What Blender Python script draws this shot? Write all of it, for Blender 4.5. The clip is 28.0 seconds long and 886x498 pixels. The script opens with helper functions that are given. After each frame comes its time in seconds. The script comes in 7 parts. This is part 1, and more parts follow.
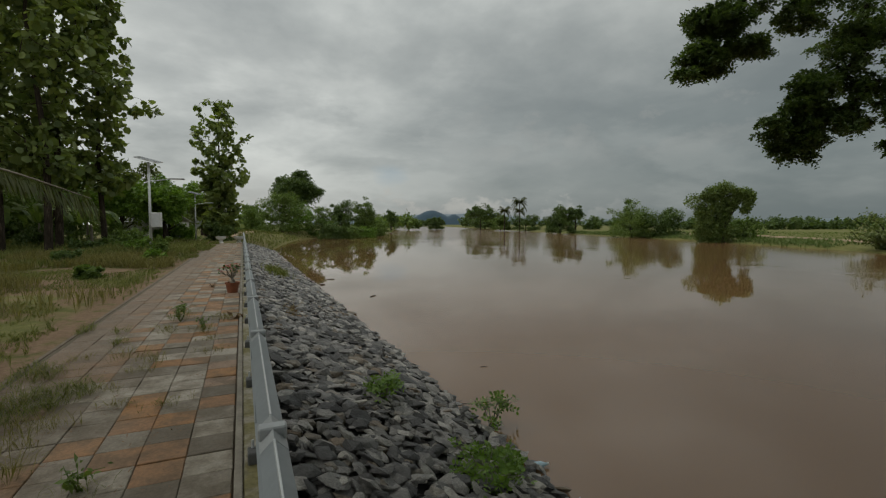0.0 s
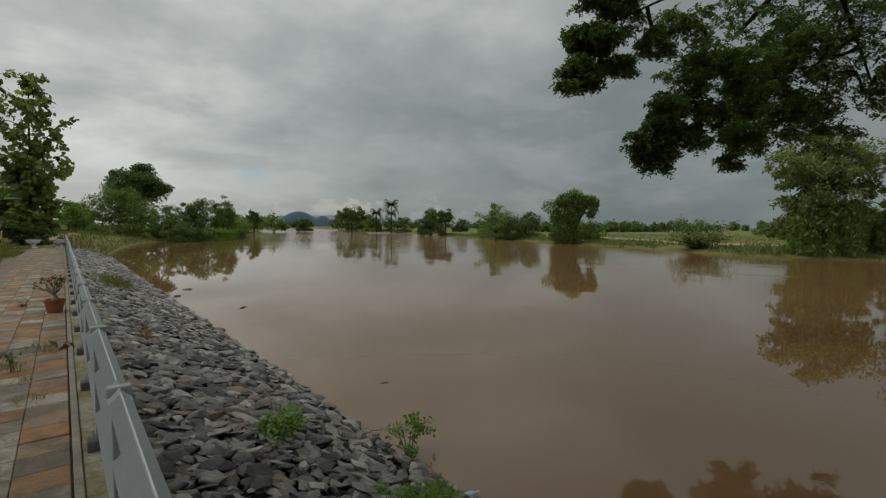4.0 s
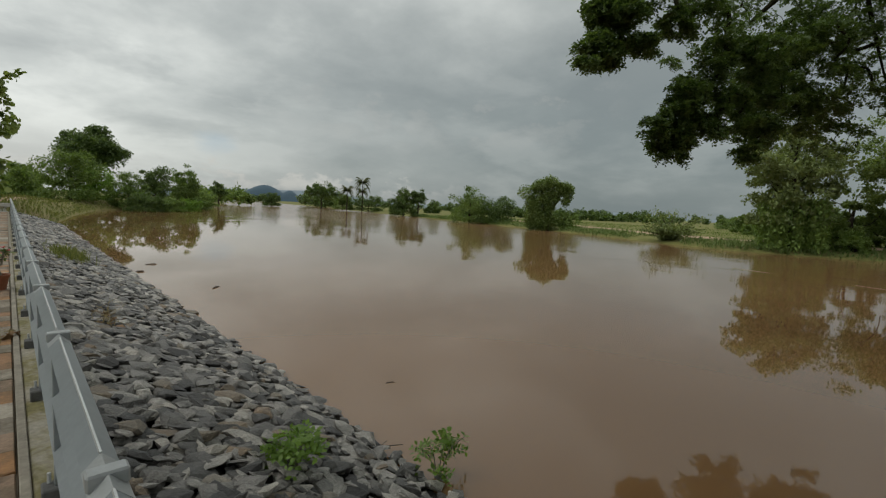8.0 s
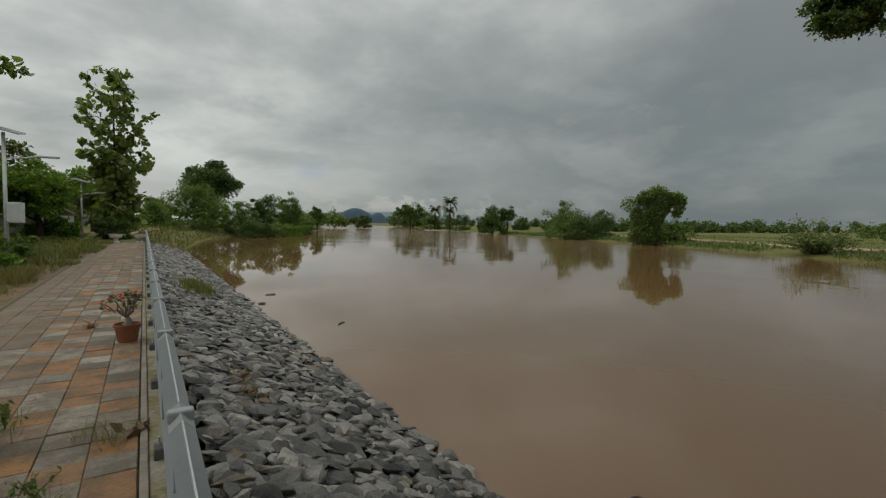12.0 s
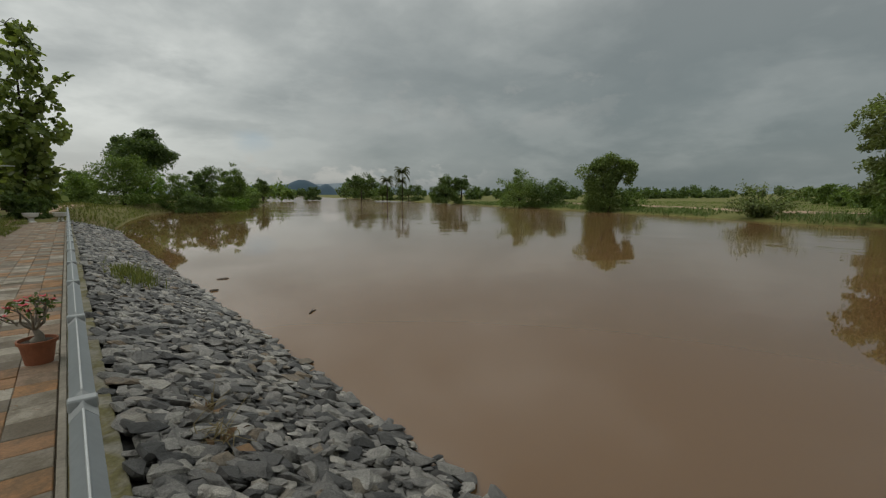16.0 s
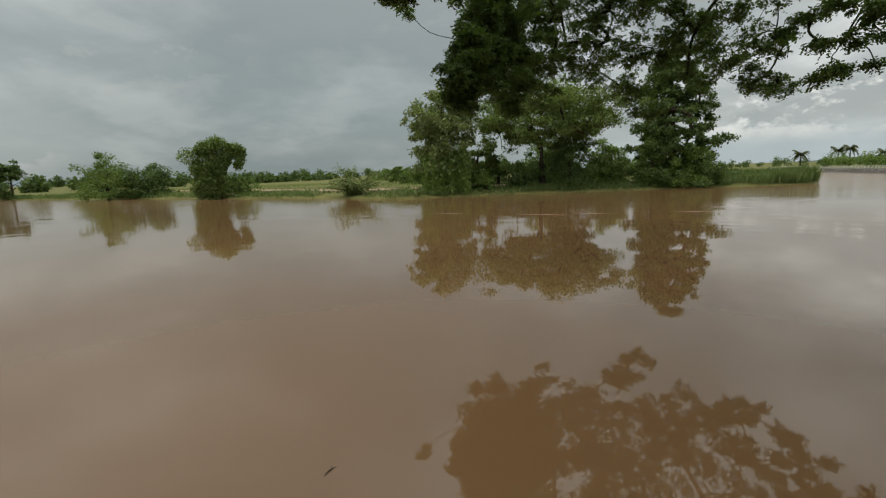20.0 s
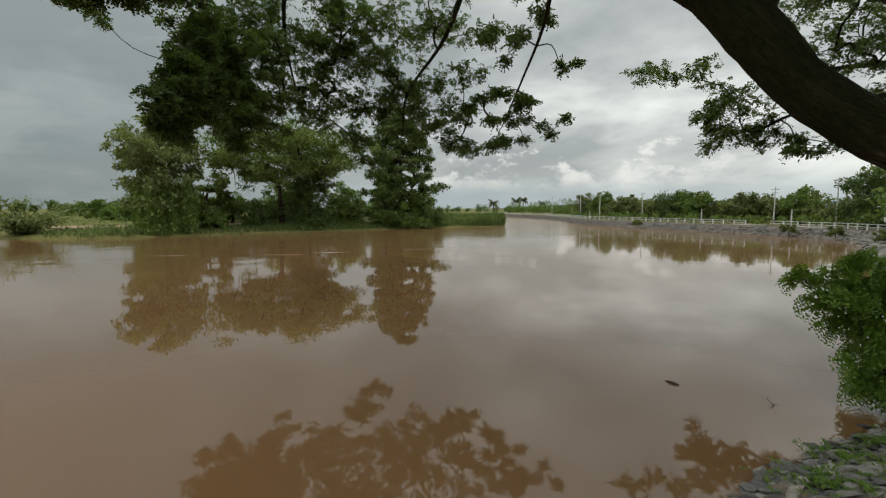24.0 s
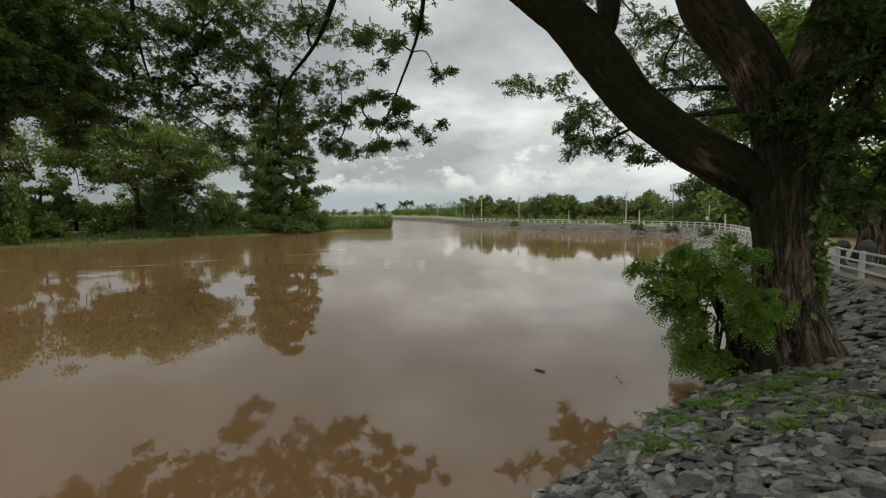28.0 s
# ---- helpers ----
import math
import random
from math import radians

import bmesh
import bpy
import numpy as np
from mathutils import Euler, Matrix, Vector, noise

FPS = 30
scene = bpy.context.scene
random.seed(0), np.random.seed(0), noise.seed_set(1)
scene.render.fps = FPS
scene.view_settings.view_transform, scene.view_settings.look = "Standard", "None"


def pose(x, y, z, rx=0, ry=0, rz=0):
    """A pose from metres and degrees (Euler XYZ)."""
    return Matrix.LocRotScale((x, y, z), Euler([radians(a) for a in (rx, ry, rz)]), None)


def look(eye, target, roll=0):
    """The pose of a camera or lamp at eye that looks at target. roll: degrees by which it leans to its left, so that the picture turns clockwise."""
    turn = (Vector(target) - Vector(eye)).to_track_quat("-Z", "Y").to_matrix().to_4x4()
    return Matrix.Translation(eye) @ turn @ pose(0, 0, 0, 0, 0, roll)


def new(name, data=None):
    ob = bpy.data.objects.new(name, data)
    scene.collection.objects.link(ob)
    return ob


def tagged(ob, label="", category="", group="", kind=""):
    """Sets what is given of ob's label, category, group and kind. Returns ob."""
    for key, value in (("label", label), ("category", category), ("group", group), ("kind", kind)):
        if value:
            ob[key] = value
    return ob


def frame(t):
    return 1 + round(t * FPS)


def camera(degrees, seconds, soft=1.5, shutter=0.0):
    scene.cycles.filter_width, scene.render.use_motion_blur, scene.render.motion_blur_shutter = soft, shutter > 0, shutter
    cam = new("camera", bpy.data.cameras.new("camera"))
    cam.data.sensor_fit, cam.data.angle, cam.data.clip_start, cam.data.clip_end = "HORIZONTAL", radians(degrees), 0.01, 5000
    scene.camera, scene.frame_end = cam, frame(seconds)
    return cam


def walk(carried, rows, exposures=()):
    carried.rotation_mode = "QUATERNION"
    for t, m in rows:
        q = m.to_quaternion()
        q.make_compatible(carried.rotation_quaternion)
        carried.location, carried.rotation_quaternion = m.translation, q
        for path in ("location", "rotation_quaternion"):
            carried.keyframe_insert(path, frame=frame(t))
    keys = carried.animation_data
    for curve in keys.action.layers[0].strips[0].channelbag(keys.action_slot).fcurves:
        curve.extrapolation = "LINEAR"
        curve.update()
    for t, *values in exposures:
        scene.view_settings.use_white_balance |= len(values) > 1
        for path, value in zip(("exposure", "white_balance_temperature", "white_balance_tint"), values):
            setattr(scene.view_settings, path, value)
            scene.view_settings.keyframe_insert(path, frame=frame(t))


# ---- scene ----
# The camera: seconds, place and turn of every half second.
cam = camera(88.0, 28.0, soft=1.25)
ROWS = [
    (0.0, 0, 0, 1.65, 86.93, -0.02, -23.6),
    (0.5, 0.008, 0.002, 1.652, 86.92, -0.68, -24.15),
    (1.0, 0.006, 0.015, 1.651, 86.77, -1.11, -24.89),
    (1.5, -0.024, 0.059, 1.648, 86.92, -1.96, -25.77),
    (2.0, -0.079, 0.129, 1.645, 87.82, -2.57, -27.48),
    (2.5, -0.083, 0.279, 1.64, 88.97, -2.39, -28.47),
    (3.0, -0.057, 0.477, 1.663, 88.61, -0.64, -30.93),
    (3.5, -0.078, 0.617, 1.674, 88.57, -0.62, -34.64),
    (4.0, -0.097, 0.782, 1.671, 87.23, -0.31, -39.64),
    (4.5, -0.004, 0.867, 1.665, 86.3, 0.42, -43.63),
    (6.5, 0.054, 1.093, 1.65, 84.31, -2.96, -55.28),
    (7.0, -0.03, 1.292, 1.663, 84.71, -3.86, -51.55),
    (7.5, -0.112, 1.554, 1.664, 84.74, -3.43, -47.32),
    (8.0, -0.095, 1.912, 1.665, 85.01, -2.84, -43.39),
    (8.5, -0.106, 2.283, 1.686, 85.51, -1.72, -39.06),
    (9.0, -0.13, 2.641, 1.699, 86.25, -0.66, -35.12),
    (9.5, -0.062, 2.968, 1.701, 87.18, 0.04, -31.7),
    (10.0, -0.048, 3.263, 1.703, 87.24, -0.11, -30.19),
    (10.5, -0.09, 3.574, 1.713, 86.81, -0.09, -30.56),
    (11.0, -0.056, 3.848, 1.688, 86.06, -0.35, -30.33),
    (11.5, 0.01, 4.164, 1.703, 85.71, -0.18, -30.32),
    (12.0, -0.03, 4.467, 1.715, 86.85, -0.92, -33.04),
    (12.5, -0.054, 4.79, 1.703, 87.28, -1.43, -32.61),
    (14.5, 0.038, 5.873, 1.717, 85.97, -1.57, -33.01),
    (15.0, 0.054, 6.021, 1.721, 85.28, -1.21, -34.57),
    (15.5, 0.071, 6.014, 1.727, 84.3, -0.59, -36.52),
    (16.0, 0.097, 5.997, 1.724, 83.21, 0.07, -39.19),
    (16.5, 0.128, 5.997, 1.707, 82.17, 0.64, -42.71),
    (17.0, 0.152, 5.946, 1.716, 81.66, 0.97, -47.51),
    (17.5, 0.167, 5.868, 1.721, 81.42, 1.18, -53.03),
    (18.0, 0.187, 5.813, 1.716, 81.32, 1.47, -61.06),
    (18.5, 0.183, 5.806, 1.695, 80.07, 2.1, -70.83),
    (19.0, 0.276, 5.726, 1.698, 79.78, 1.6, -75.88),
    (19.5, 0.275, 5.64, 1.696, 80.48, 1.75, -80.29),
    (20.0, 0.312, 5.551, 1.698, 80.57, 1.79, -84.27),
    (20.5, 0.334, 5.5, 1.681, 81.55, 1.33, -86.96),
    (21.0, 0.341, 5.447, 1.709, 83.89, 0.27, -91.69),
    (21.5, 0.345, 5.399, 1.692, 84.69, -0.72, -97.17),
    (22.0, 0.311, 5.363, 1.707, 86.14, -1.29, -104.02),
    (22.5, 0.284, 5.342, 1.701, 85.83, -0.91, -108.72),
    (24.5, 0.255, 5.256, 1.715, 85.06, 0.11, -117.32),
    (25.0, 0.235, 5.236, 1.714, 85.13, 0.18, -119.53),
    (25.5, 0.233, 5.219, 1.711, 84.94, 0.43, -120.93),
    (26.0, 0.227, 5.19, 1.709, 84.99, 0.29, -123.52),
    (26.5, 0.221, 5.171, 1.708, 84.94, 0.47, -125.25),
    (27.0, 0.205, 5.151, 1.713, 84.99, 0.7, -127.22),
    (27.5, 0.191, 5.135, 1.71, 84.97, 0.63, -128.4),
    (28.0, 0.18, 5.128, 1.711, 85.27, 0.49, -129.26),
]
walk(cam, [(r[0], pose(*r[1:])) for r in ROWS],
     exposures=((0, -0.24), (4, -0.18), (7, 0.18), (9.5, -0.06), (12, -0.20), (16, -0.15), (19, 0.16), (20.5, 0.42), (23, 0.36), (26, 0.26), (28, 0.36)))

# ---- light: an overcast sky with a dark rain front over the far bank ----
SUN_AZ, SUN_EL = -40.0, 52.0          # degrees clockwise from +Y, and up
WATER = -0.85

world = bpy.data.worlds.new("overcast_sky")
scene.world = world
world.use_nodes = True


class Nodes:
    """A short way to write node trees."""

    def __init__(self, tree):
        self.tree = tree
        tree.nodes.clear()

    def add(self, kind, ins=None, **props):
        n = self.tree.nodes.new(kind)
        for k, v in props.items():
            if k == "op":
                n.operation = v
            elif k == "blend":
                n.blend_type = v
            elif k == "dims":
                n.noise_dimensions = v
            elif k == "dtype":
                n.data_type = v
            elif k == "sky":
                n.sky_type = v
            elif k == "clamp":
                n.use_clamp = v
            elif k == "feature":
                n.feature = v
            elif k == "vdims":
                n.voronoi_dimensions = v
        for k, v in (ins or {}).items():
            s = n.inputs[k]
            if isinstance(v, bpy.types.NodeSocket):
                self.tree.links.new(v, s)
            else:
                s.default_value = v
        return n

    def math(self, op, a, b=0.0, clamp=False):
        return self.add("ShaderNodeMath", {0: a, 1: b}, op=op, clamp=clamp).outputs[0]

    def mix(self, fac, a, b, blend="MIX"):
        n = self.add("ShaderNodeMix", dtype="RGBA", blend=blend)
        for s, v in ((n.inputs["Factor"], fac), (n.inputs[6], a), (n.inputs[7], b)):
            if isinstance(v, bpy.types.NodeSocket):
                self.tree.links.new(v, s)
            else:
                s.default_value = v
        return n.outputs[2]

    def ramp(self, fac, stops):
        n = self.add("ShaderNodeValToRGB", {0: fac})
        e = n.color_ramp.elements
        while len(e) < len(stops):
            e.new(0.5)
        for el, (p, c) in zip(e, stops):
            el.position, el.color = p, ((*c, 1.0) if isinstance(c, tuple) else (c, c, c, 1.0))
        return n.outputs[0]

    def span(self, v, lo, hi, a=0.0, b=1.0):
        """Smooth step of v from lo to hi, giving a to b."""
        n = self.add("ShaderNodeMapRange", {0: v, 1: lo, 2: hi, 3: a, 4: b})
        n.interpolation_type = "SMOOTHSTEP"
        return n.outputs[0]

    def noise(self, vec, scale, detail=4.0, rough=0.55, dist=0.0, dims="3D"):
        ins = {"Scale": scale, "Detail": detail, "Roughness": rough, "Distortion": dist}
        if vec is not None:
            ins["Vector"] = vec
        return self.add("ShaderNodeTexNoise", ins, dims=dims).outputs[0]


def build_sky():
    w = Nodes(world.node_tree)
    sky = w.add("ShaderNodeTexSky", sky="NISHITA")
    sky.sun_disc = False
    sky.sun_elevation, sky.sun_rotation = radians(SUN_EL), radians(SUN_AZ)
    sky.dust_density = 3.0
    way = w.add("ShaderNodeTexCoord").outputs["Generated"]
    x, y, z = w.add("ShaderNodeSeparateXYZ", {0: way}).outputs
    up = w.math("MAXIMUM", z, 0.0)
    az = w.math("ARCTAN2", x, y)
    flat = w.math("ADD", up, 0.30)
    sheet = w.add("ShaderNodeCombineXYZ", {0: w.math("DIVIDE", x, flat), 1: w.math("DIVIDE", y, flat), 2: 8.3}).outputs[0]
    big = w.noise(sheet, 0.55, 3.0, 0.5, 0.0)
    small = w.noise(sheet, 1.7, 8.0, 0.55, 0.1)
    cloud = w.math("ADD", w.math("MULTIPLY", big, 0.52), w.math("MULTIPLY", small, 0.48))
    grey = w.ramp(cloud, [(0.40, (0.270, 0.292, 0.300)), (0.50, (0.43, 0.452, 0.455)), (0.60, (0.68, 0.70, 0.695))])
    # long soft banks of stratus, thin and level towards the horizon
    bank = w.noise(w.add("ShaderNodeCombineXYZ", {0: w.math("MULTIPLY", az, 2.6), 1: w.math("MULTIPLY", z, 8.0), 2: 1.4}).outputs[0], 1.25, 6.0, 0.56, 0.15)
    layer = w.math("MULTIPLY", w.span(up, 0.03, 0.10), w.span(up, 0.20, 0.42, 1.0, 0.0))
    grey = w.mix(w.math("MULTIPLY", w.span(bank, 0.52, 0.66, 0.0, 0.34), layer), grey, (0.22, 0.24, 0.25, 1))
    grey = w.mix(w.math("MULTIPLY", w.span(bank, 0.46, 0.33, 0.0, 0.30), layer), grey, (0.72, 0.73, 0.72, 1))
    # an overcast sky is brightest overhead
    grey = w.mix(1.0, grey, w.ramp(up, [(0.35, 1.0), (0.95, 1.9)]), "MULTIPLY")
    side = w.math("ADD", w.math("MULTIPLY", x, -0.45), w.math("MULTIPLY", y, 0.30))
    grey = w.mix(1.0, grey, w.ramp(w.math("ADD", side, 0.5), [(0.25, 1.10), (0.85, 1.28)]), "MULTIPLY")
    grey = w.mix(1.0, grey, w.span(az, 1.55, 2.2, 1.0, 1.04), "MULTIPLY")
    # rain front: broad darkening towards the far bank, low in the sky, ragged at its edge
    front = w.math("ADD", w.math("MULTIPLY", x, 0.86), w.math("MULTIPLY", y, 0.46))
    front = w.math("ADD", front, w.math("MULTIPLY", w.math("SUBTRACT", small, 0.5), 0.30))
    front = w.ramp(front, [(0.45, 0.0), (0.95, 1.0)])
    low = w.ramp(up, [(0.12, 1.0), (0.55, 0.0)])
    dark = w.math("MULTIPLY", w.math("MULTIPLY", front, low), w.span(small, 0.40, 0.64, 0.97, 0.82))
    grey = w.mix(dark, grey, (0.170, 0.206, 0.218, 1))
    # pale strip over the horizon
    strip = w.math("MULTIPLY", w.ramp(up, [(0.02, 0.2), (0.06, 1.0), (0.17, 0.0)]), w.span(bank, 0.60, 0.38, 0.2, 0.9))
    strip = w.math("MULTIPLY", strip, w.math("SUBTRACT", 1.0, w.math("MULTIPLY", front, 0.8)))
    strip = w.math("MULTIPLY", strip, w.span(az, 1.1, 1.9, 1.0, 0.25))
    grey = w.mix(strip, grey, (0.49, 0.51, 0.515, 1))
    # blue-grey haze under the clouds downstream
    haze = w.math("MULTIPLY", w.span(az, 1.5, 2.0), w.span(up, 0.085, 0.02))
    grey = w.mix(w.math("MULTIPLY", haze, 0.75), grey, (0.33, 0.39, 0.43, 1))
    # a small break of pale blue upstream
    da = w.math("DIVIDE", w.math("SUBTRACT", az, radians(17.5)), 0.062)
    dz = w.math("DIVIDE", w.math("SUBTRACT", z, 0.098), 0.034)
    gap = w.math("ADD", w.math("MULTIPLY", da, da), w.math("MULTIPLY", dz, dz))
    gap = w.math("ADD", gap, w.math("MULTIPLY", w.math("SUBTRACT", small, 0.5), 4.0))
    grey = w.mix(w.span(gap, 1.0, 0.0, 0.0, 0.6), grey, (0.36, 0.45, 0.53, 1))
    # heaped white clouds with level feet, low over the water at both ends of the reach
    puff = w.noise(w.add("ShaderNodeCombineXYZ", {0: w.math("MULTIPLY", az, 9.0), 1: w.math("MULTIPLY", z, 15.0), 2: 5.1}).outputs[0], 1.5, 8.0, 0.60, 0.1)
    for turn, width, foot, tall, much, shade in ((130.0, 0.42, 0.045, 0.080, 0.80, 0.72), (20.0, 0.50, 0.014, 0.060, 0.70, 0.52), (44.0, 0.40, 0.12, 0.13, 0.20, 0.42)):
        near = w.span(w.math("ABSOLUTE", w.math("SUBTRACT", az, radians(turn))), width, width * 0.5)
        rise = w.math("DIVIDE", w.math("SUBTRACT", z, foot), tall)
        body = w.span(w.math("SUBTRACT", puff, w.math("MULTIPLY", rise, 0.22)), 0.36, 0.47)
        body = w.math("MULTIPLY", body, w.span(rise, -0.25, 0.35))
        tone = w.mix(w.span(puff, 0.42, 0.66), (shade * 0.72, shade * 0.75, shade * 0.77, 1), (shade * 1.02, shade * 1.02, shade, 1))
        grey = w.mix(w.math("MULTIPLY", w.math("MULTIPLY", body, near), much), grey, tone)
    clear = w.add("ShaderNodeVectorMath", {0: sky.outputs[0], 1: (0.10, 0.10, 0.10)}, op="MULTIPLY").outputs[0]
    out = w.mix(1.0, w.mix(0.93, clear, grey), (1.0, 1.0, 0.955, 1), "MULTIPLY")
    bg = w.add("ShaderNodeBackground", {0: out, 1: 1.0})
    w.add("ShaderNodeOutputWorld", {0: bg.outputs[0]})


build_sky()
sun_lamp = bpy.data.lights.new("sun", "SUN")
sun_lamp.energy, sun_lamp.angle, sun_lamp.color = 0.7, radians(25), (1.0, 0.95, 0.88)
sun = new("sun", sun_lamp)
az, el = radians(SUN_AZ), radians(SUN_EL)
sun.matrix_world = look((40 * math.sin(az), 40 * math.cos(az), 60), (40 * math.sin(az) - math.sin(az) * math.cos(el), 40 * math.cos(az) - math.cos(az) * math.cos(el), 60 - math.sin(el)))
scene.view_settings.exposure = 0.0


# ---- materials ----
def material(name, build):
    m = bpy.data.materials.new(name)
    m.use_nodes = True
    n = Nodes(m.node_tree)
    out = n.add("ShaderNodeOutputMaterial")
    shader = build(n)
    n.tree.links.new(shader, out.inputs[0])
    return m


def principled(n, colour, rough=0.7, bump=None, bump_strength=0.4, bump_dist=0.01, metal=0.0, spec=0.5, extra=None):
    ins = {"Base Color": colour, "Roughness": rough, "Metallic": metal, "Specular IOR Level": spec}
    ins.update(extra or {})
    if bump is not None:
        b = n.add("ShaderNodeBump", {"Strength": bump_strength, "Distance": bump_dist, "Height": bump})
        ins["Normal"] = b.outputs[0]
    return n.add("ShaderNodeBsdfPrincipled", ins).outputs[0]


def place(n):
    return n.add("ShaderNodeNewGeometry").outputs["Position"]


def simple(name, colour, rough=0.7, vary=0.25, scale=6.0, metal=0.0, bump=0.25, dist=0.006, spec=0.5):
    """A plain surface with grain and blotches round one colour."""
    def build(n):
        p = place(n)
        a = n.noise(p, scale, 5, 0.6)
        b = n.noise(p, scale * 9, 3, 0.6)
        v = n.math("ADD", n.math("MULTIPLY", a, 0.65), n.math("MULTIPLY", b, 0.35))
        lo = tuple(c * (1 - vary) for c in colour)
        hi = tuple(min(1, c * (1 + vary)) for c in colour)
        col = n.ramp(v, [(0.3, lo), (0.7, hi)])
        return principled(n, col, rough, v, bump, dist, metal, spec)
    return material(name, build)


def leaf_material(name, dark, light, rough=0.55, through_light=0.35, patch=0.25):
    def build(n):
        g = n.add("ShaderNodeNewGeometry")
        r = g.outputs["Random Per Island"]
        big = n.noise(g.outputs["Position"], patch, 3, 0.5)
        v = n.math("ADD", n.math("MULTIPLY", r, 0.55), n.math("MULTIPLY", big, 0.55), True)
        col = n.ramp(v, [(0.15, dark), (0.85, light)])
        p = principled(n, col, rough, spec=0.35)
        t = n.add("ShaderNodeBsdfTranslucent", {0: n.mix(1.0, col, (1.25, 1.3, 0.6, 1), "MULTIPLY")}).outputs[0]
        return n.add("ShaderNodeMixShader", {0: through_light, 1: p, 2: t}).outputs[0]
    return material(name, build)


def build_stone(per_object, lift=1.0, calm=0.0):
    def build(n):
        if per_object:
            r = n.add("ShaderNodeObjectInfo").outputs["Random"]
        else:
            r = n.add("ShaderNodeNewGeometry").outputs["Random Per Island"]
        p = place(n)
        a = n.noise(p, 9.0, 6, 0.62, 0.6)
        b = n.noise(p, 55.0, 4, 0.65)
        base = n.ramp(r, [(0.0, (0.046, 0.045, 0.044)), (0.3, (0.120, 0.116, 0.109)), (0.6, (0.215, 0.205, 0.188)),
                          (0.82, (0.305, 0.290, 0.262)), (0.92, (0.400, 0.375, 0.330)), (0.96, (0.175, 0.150, 0.115)), (1.0, (0.22, 0.165, 0.11))])
        v = n.ramp(n.math("ADD", n.math("MULTIPLY", a, 0.6), n.math("MULTIPLY", b, 0.4)), [(0.34, 0.48), (0.66, 1.5)])
        base = n.mix(calm, base, (0.185, 0.174, 0.152, 1))
        col = n.mix(1.0, n.mix(1.0, base, (lift, lift, lift, 1), "MULTIPLY"), v, "MULTIPLY")
        grit = n.noise(p, 140.0, 3, 0.7)
        col = n.mix(1.0, col, n.ramp(grit, [(0.35, 0.72), (0.65, 1.28)]), "MULTIPLY")
        return principled(n, col, n.ramp(a, [(0.35, 0.42), (0.65, 0.8)]), n.math("ADD", n.math("MULTIPLY", a, 0.7), n.math("MULTIPLY", b, 0.3)), 1.0, 0.035, spec=0.5)
    return build


def build_tile(per_object):
    def build(n):
        if per_object:
            r = n.add("ShaderNodeObjectInfo").outputs["Random"]
        else:
            r = n.add("ShaderNodeNewGeometry").outputs["Random Per Island"]
        p = place(n)
        base = n.add("ShaderNodeValToRGB", {0: r})
        cr = base.color_ramp
        cr.interpolation = "CONSTANT"
        stops = [(0.0, (0.335, 0.168, 0.062)), (0.17, (0.285, 0.152, 0.068)), (0.32, (0.285, 0.195, 0.130)), (0.42, (0.320, 0.285, 0.225)), (0.60, (0.232, 0.203, 0.156)), (0.75, (0.150, 0.126, 0.092)), (0.88, (0.385, 0.345, 0.280))]
        while len(cr.elements) < len(stops):
            cr.elements.new(0.5)
        for e, (q, c) in zip(cr.elements, stops):
            e.position, e.color = q, (*c, 1)
        a = n.noise(p, 3.0, 9, 0.70, 0.15)
        b = n.noise(p, 38.0, 4, 0.7)
        dirt = n.ramp(a, [(0.42, 0.0), (0.58, 1.0)])
        col = n.mix(n.math("MULTIPLY", dirt, 0.62), base.outputs[0], (0.112, 0.088, 0.058, 1))
        # soil washed over the walk from the grass side
        x = n.add("ShaderNodeSeparateXYZ", {0: p}).outputs[0]
        edge = n.math("ADD", n.math("MULTIPLY", x, -0.42), n.math("MULTIPLY", n.noise(p, 0.9, 5, 0.6, 0.6), 0.9))
        soil = n.ramp(n.math("SUBTRACT", edge, 0.6), [(0.28, 0.0), (0.62, 0.85)])
        col = n.mix(soil, col, n.mix(b, (0.140, 0.104, 0.070, 1), (0.235, 0.172, 0.118, 1)))
        v = n.ramp(b, [(0.3, 0.78), (0.7, 1.2)])
        col = n.mix(1.0, col, v, "MULTIPLY")
        return principled(n, col, n.ramp(a, [(0.3, 0.55), (0.7, 0.85)]), b, 0.35, 0.006, spec=0.4)
    return build


